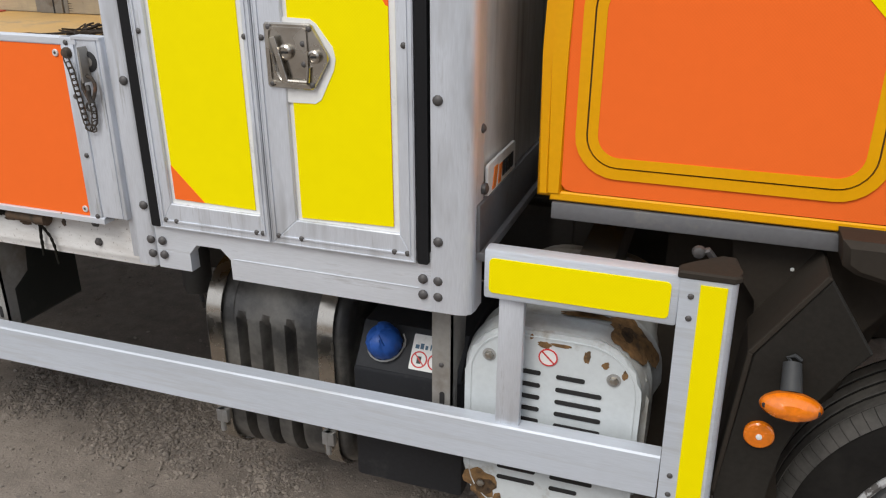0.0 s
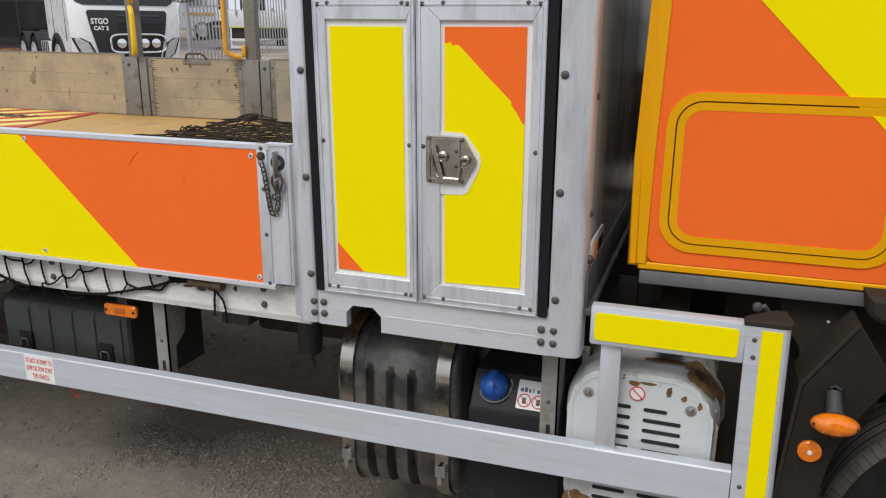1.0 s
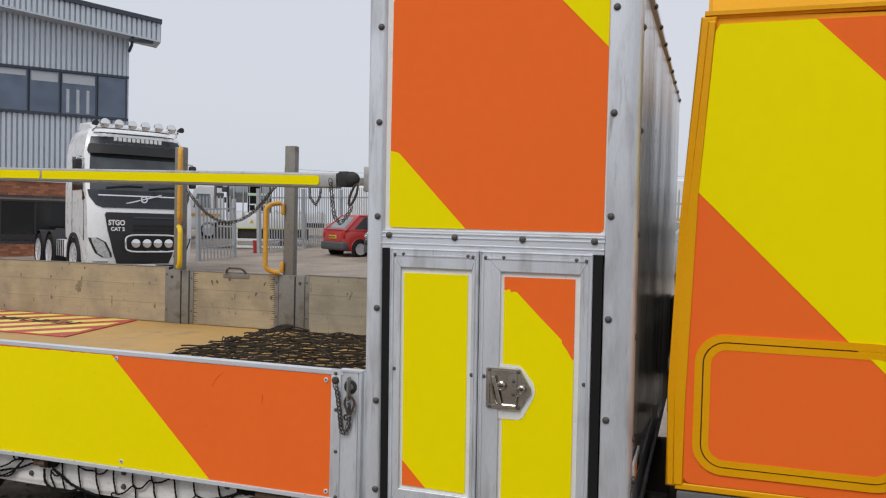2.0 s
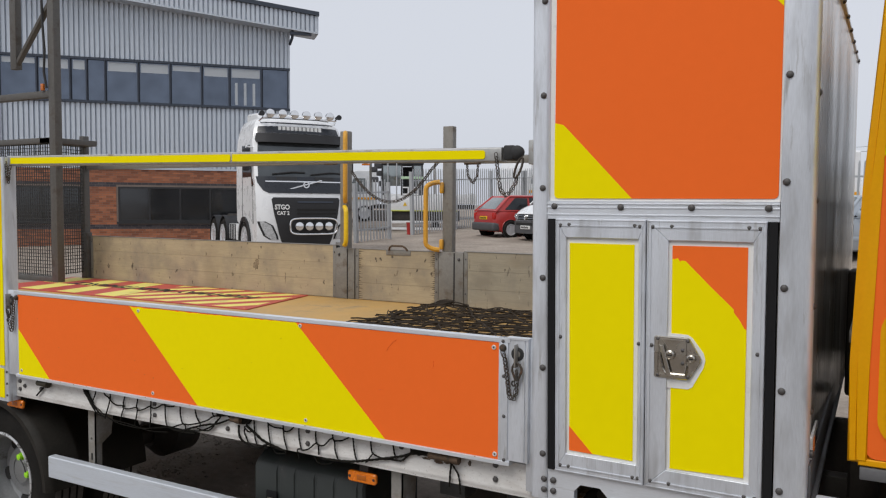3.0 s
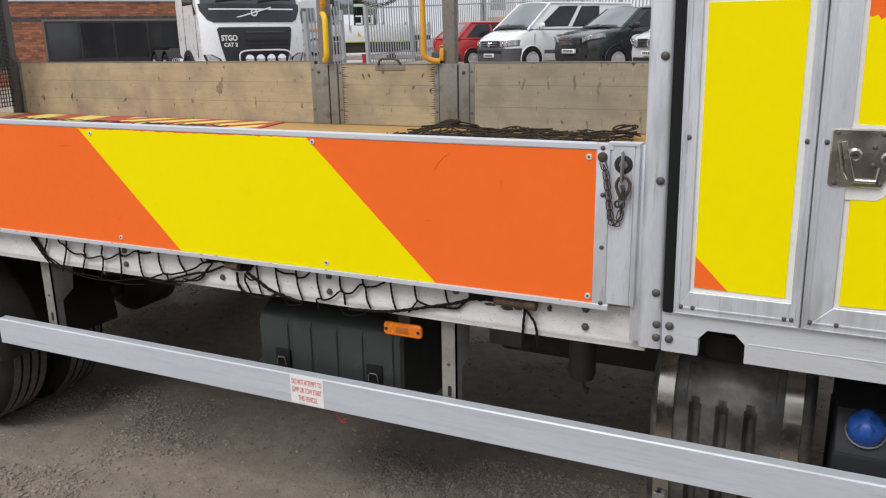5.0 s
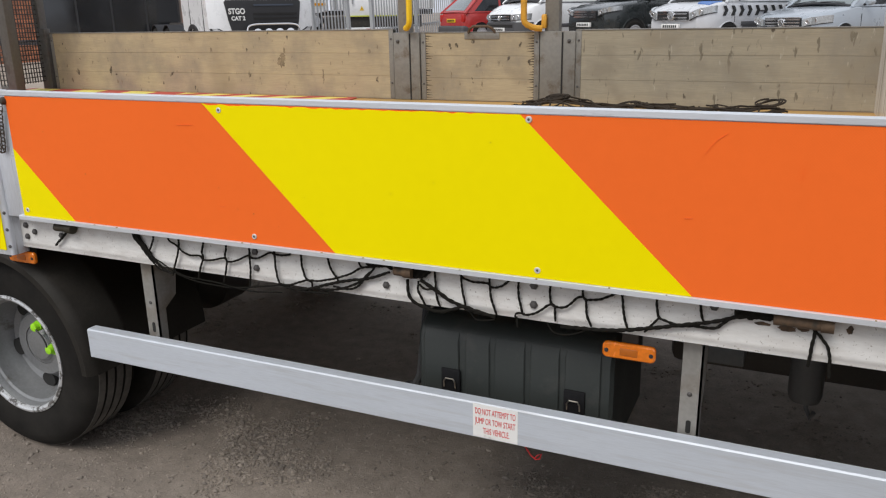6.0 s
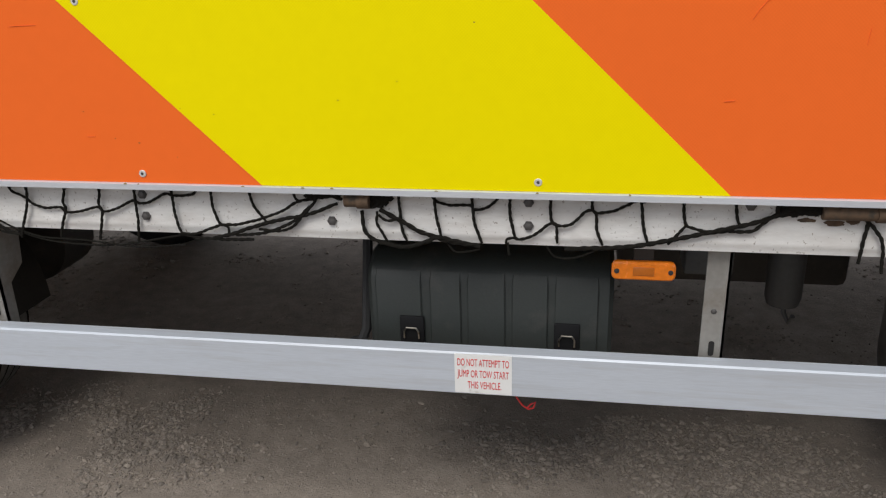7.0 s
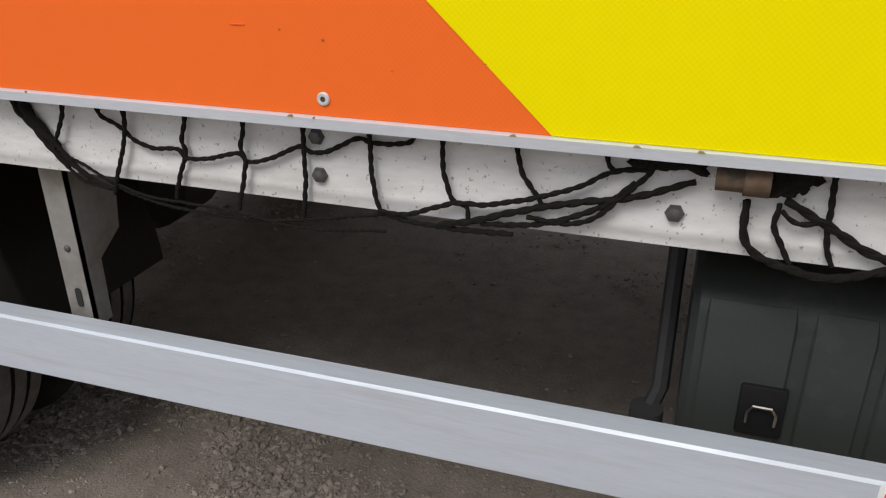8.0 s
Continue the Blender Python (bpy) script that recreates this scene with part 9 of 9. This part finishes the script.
# ---------------------------------------------------------------- palisade fence and what stands behind it
def fence_run(a, b, hgt, name, label, pale=0.165):
    fx = thing(name, (0, 0, 0), label, "fence")
    a, b = Vector(a), Vector(b)
    ln = (b - a).length
    bm = B()
    prism(bm, [(-0.030, 0.06), (-0.030, hgt - 0.1), (-0.012, hgt), (0, hgt - 0.05), (0.012, hgt), (0.030, hgt - 0.1), (0.030, 0.06)], -0.034, -0.022)
    finish(bm)
    pale_mesh = bpy.data.meshes.new("pale")
    bm.to_mesh(pale_mesh)
    bm.free()
    pale_mesh.materials.append(PALE)
    repeat("pale", pale_mesh, [(i * pale + 0.04, 0, 0) for i in range(int(ln / pale))], fx)
    for z in (0.4, hgt - 0.45):
        bm = B()
        box(bm, 0, ln, -0.02, 0.03, z, z + 0.05)
        part("fence_rail", bm, PALE, fx)
    n = max(2, int(ln / 2.75) + 1)
    for i in range(n):
        x = ln * i / (n - 1)
        bm = B()
        box(bm, x - 0.05, x + 0.05, -0.02, 0.09, 0, hgt - 0.1)
        part("fence_post", bm, PALE, fx)
    ang = math.degrees(math.atan2(b.y - a.y, b.x - a.x))
    z = (yard_z(a.x, a.y) + yard_z(b.x, b.y)) / 2
    sl = math.degrees(math.atan2(yard_z(b.x, b.y) - yard_z(a.x, a.y), ln))
    fx.matrix_world = pose(a.x, a.y, yard_z(a.x, a.y) - 0.03, 0, -sl, ang)


fence_run((-15.2, 19.9), (-15.08, 21.7), 2.05, "gate_leaf", "open galvanised palisade gate leaf")
fence_run((-15.2, 23.4), (-14.6, 32.1), 2.4, "palisade_fence", "galvanised steel palisade fence")
fence_run((-14.6, 32.1), (4.0, 19.2), 2.4, "palisade_fence", "galvanised steel palisade fence behind the parked cars")


def lorry(name, label, x, y, turn, bed, crane=False, size=1.0):
    lo = thing(name, (0, 0, 0), label, "truck")
    bm = B()
    prism(bm, [(0.0, 0.5), (-0.02, 1.5), (0.35, 2.65), (0.6, 2.8), (1.75, 2.8), (1.8, 0.9), (1.3, 0.9), (1.2, 0.5)], -1.12, 1.12, "x", bevel=0.06)
    part("cab_body", bm, WHITEP, lo, "white cab")
    bm = B()
    quad_plate(bm, [(-1.0, 0.05, 1.6), (1.0, 0.05, 1.6), (0.98, 0.36, 2.55), (-0.98, 0.36, 2.55)], 0.03)
    part("windscreen", bm, CARGLASS, lo)
    for s in (-1, 1):
        bm = B()
        prism(bm, [(0.30, 1.62), (1.15, 1.62), (1.15, 2.35), (0.50, 2.35)], s * 1.12, s * 1.135, "x")
        part("side_window", bm, CARGLASS, lo)
    bm = B()
    box(bm, -0.4, 0.4, 0.6, 7.2, 0.7, 0.95)
    part("chassis_frame", bm, CHASSIS, lo)
    bm = B()
    box(bm, -1.2, 1.2, 2.0, 7.2, 0.98, 1.12, 0.02)
    for s in (-1, 1):
        box(bm, s * 1.18 - 0.03, s * 1.18 + 0.03, 2.0, 7.2, 1.12, 1.12 + bed, 0.01)
    part("load_bed", bm, WHITEP, lo, "white load bed")
    for yy in (2.2, 3.4, 4.6, 5.8, 7.0):
        for s in (-1, 1):
            bm = B()
            box(bm, s * 1.22 - 0.03, s * 1.22 + 0.03, yy - 0.04, yy + 0.04, 0.98, 1.2 + bed)
            part("stake", bm, GALV, lo)
    for s in (-1, 1):
        bm = B()
        box(bm, s * 1.15 - 0.01, s * 1.15 + 0.01, 0.2, 1.7, 1.2, 1.32)
        part("stripe", bm, YELPAINT, lo, "yellow stripe")
    if crane:
        bm = B()
        box(bm, -0.3, 0.3, 1.95, 2.4, 1.1, 2.6, 0.04)
        part("crane_arm", bm, GALV, lo, "folded grey loader crane")
    wheels(lo, [(s * 0.98, yy) for s in (-1, 1) for yy in (1.1, 5.6)], 0.46, 0.28)
    lo.matrix_world = pose(x, y, yard_z(x, y) - 0.01, 0, 0, turn) @ Matrix.Diagonal((size, size, size, 1))


lorry("flatbed_lorry", "white flatbed lorry with a yellow stripe behind the open gate", -23.0, 30.0, -58, 0.4, crane=True, size=0.86)
lorry("tipper_lorry", "tall white tipper lorry behind the fence", -15.9, 33.4, -28, 0.9, size=1.03)
lorry("flatbed_lorry", "white flatbed lorry behind the parked vans", -3.2, 31.0, -58, 0.8)


def build_loader():
    """A works machine with a glazed operator's cab over a white body, seen through the gate."""
    ld = thing("access_machine", (0, 0, 0), "white works machine with a glazed dark cab behind the gate", "machine")

    def block(name, mat, x0, x1, y0, y1, z0, z1, label="", bevel=0.01, owner=ld):
        bm = B()
        box(bm, x0, x1, y0, y1, z0, z1, bevel)
        return part(name, bm, mat, owner, label)

    block("chassis", CHASSIS, -1.3, 2.2, 0.1, 1.9, 0.38, 0.80, "dark chassis")
    body = block("body_panel", WHITEP, -0.56, 2.1, 0.0, 1.8, 0.80, 1.36, "white side body", 0.03)
    block("lower_strip", surface("yellow_green_edge", (0.55, 0.60, 0.08), rough=0.5), -0.56, 2.1, -0.012, 0.02, 0.77, 0.81, "yellow-green edge strip", 0.003, body)
    bm = B()
    prism(bm, [(-0.01, 0.98), (0.15, 0.98), (0.07, 1.14)], -0.008, 0.004)
    warn = part("warning_sign", bm, HANDY2, body, "yellow warning triangle")
    bm = B()
    box(bm, 0.064, 0.076, -0.012, -0.006, 1.02, 1.08)
    part("warning_bar", bm, BLACKTXT, warn)
    for z in (0.30, 0.04):
        block("side_guard", WHITEP, -0.56, 2.1, -0.02, 0.02, z, z + 0.10, "white side guard rail")
    for x in (-0.50, 0.34):
        block("guard_stay", WHITEP, x, x + 0.06, 0.0, 0.04, 0.04, 0.80)
    # railings above the body
    for x0, x1 in ((-0.10, 0.22), (0.30, 0.60)):
        bm = B()
        ring(bm, [(x0, 1.40), (x1, 1.40), (x1, 1.72), (x0, 1.72)], [(x0 + 0.05, 1.46), (x1 - 0.05, 1.46), (x1 - 0.05, 1.67), (x0 + 0.05, 1.67)], -0.02, 0.02)
        part("step_frame", bm, WHITEP, ld, "white step frame")
    for x in (-0.62, -0.28):
        block("ladder_rail", PALE, x, x + 0.045, -0.06, -0.02, 1.2, 2.72, "pale ladder rail", 0.004)
    # operator's cab: two glazed bays under a dark roof
    cab_ = block("cab_roof", CHARCOAL, -0.86, 0.80, -0.05, 1.45, 2.58, 2.66, "dark cab roof", 0.03)
    for x in (-0.82, -0.06, 0.38, 0.74):
        for y in (0.0, 1.36):
            block("cab_pillar", CHARCOAL, x - 0.03, x + 0.03, y - 0.03, y + 0.03, 1.40, 2.60, "", 0.006, cab_)
    for x0, x1, z0 in ((-0.78, -0.10, 1.75), (0.42, 0.70, 1.6)):
        block("cab_pane", CARGLASS, x0, x1, 0.0, 0.012, z0, 2.54, "pale reflecting pane", 0.002, cab_)
    block("cab_wall", CHARCOAL, -0.02, 0.72, 1.2, 1.3, 1.40, 2.55, "dark cab back", 0.01, cab_)
    seat = block("cab_seat", CHARCOAL, 0.02, 0.34, 0.5, 0.9, 1.40, 2.15, "dark operator seat", 0.06, cab_)
    block("head_rest", CHARCOAL, 0.08, 0.28, 0.74, 0.86, 2.15, 2.36, "", 0.04, seat)
    block("cross_bar", surface("pale_green_paint", (0.45, 0.62, 0.42), rough=0.5), -0.08, 0.80, -0.05, 0.0, 2.02, 2.12, "pale green cross bar", 0.004, cab_)
    # boom foot, exhaust and beacon
    bm = B()
    for i, (x, z) in enumerate(((-1.25, 1.9), (-1.05, 2.15), (-1.30, 2.3), (-0.98, 1.75), (-1.15, 2.45))):
        box(bm, x, x + 0.28, 0.1 + 0.1 * i, 0.5 + 0.1 * i, z, z + 0.20, 0.03)
    part("boom_foot", bm, BUMPER, ld, "dark folded boom gear")
    bm = B()
    cyl(bm, (-1.28, 0.3, 1.5), (-1.28, 0.3, 2.92), 0.05, seg=10)
    part("exhaust_stack", bm, WSTEEL, ld, "dull exhaust stack")
    bm = B()
    lathe(bm, [(0.07, 0.0), (0.07, 0.07), (0.05, 0.11), (0.01, 0.12)], (-1.46, 0.3, 2.62), "z", 14)
    box(bm, -1.62, -1.30, 0.26, 0.34, 2.55, 2.62, 0.01)
    part("beacon", bm, AMBER, ld, "amber beacon")
    wheels(ld, [(s * 0.9 + 0.35, y) for s in (1,) for y in (0.35,)], 0.40, 0.28)
    ld.matrix_world = pose(-16.75, 25.2, yard_z(-16.75, 25.2) - 0.02, 0, 0, 32)


build_loader()
bm = B()
lathe(bm, [(0.11, 0.0), (0.13, 0.42), (0.14, 0.44), (0.115, 0.44), (0.10, 0.1)], (-15.4, 23.5, yard_z(-15.4, 23.5)), "z", 18)
tagged(part("red_bin", bm, REDP, None), "red plastic bin standing by the gate", "bin")
line = thing("power_line", (-40, 130, 0), "thin overhead cables on poles far behind the yard", "power line")
for x in (-75, 20):
    bm = B()
    cyl(bm, (x, 130, yard_z(x, 130) - 0.2), (x, 130, 12.2), 0.16, 0.11, seg=8)
    part("pole", bm, WSTEEL, line)
for z0 in (11.9, 11.2):
    bm = B()
    tube(bm, [(-75 + 9.5 * i, 130, z0 - 1.6 * math.sin(math.pi * i / 10)) for i in range(11)], 0.03, 4)
    part("cable", bm, RUBBER, line)


# unseen wall added behind the camera to dim the right-hand side
bm = B()
box(bm, -1.3, 14.0, -4.6, -4.2, 0.0, 3.7)
tagged(part("wall_south", bm, surface("plain_grey_render", (0.24, 0.22, 0.20), rough=0.9, var=0.12, scale=1.2), None), "unseen plain grey wall added to block light from behind the camera", "wall", kind="structure")
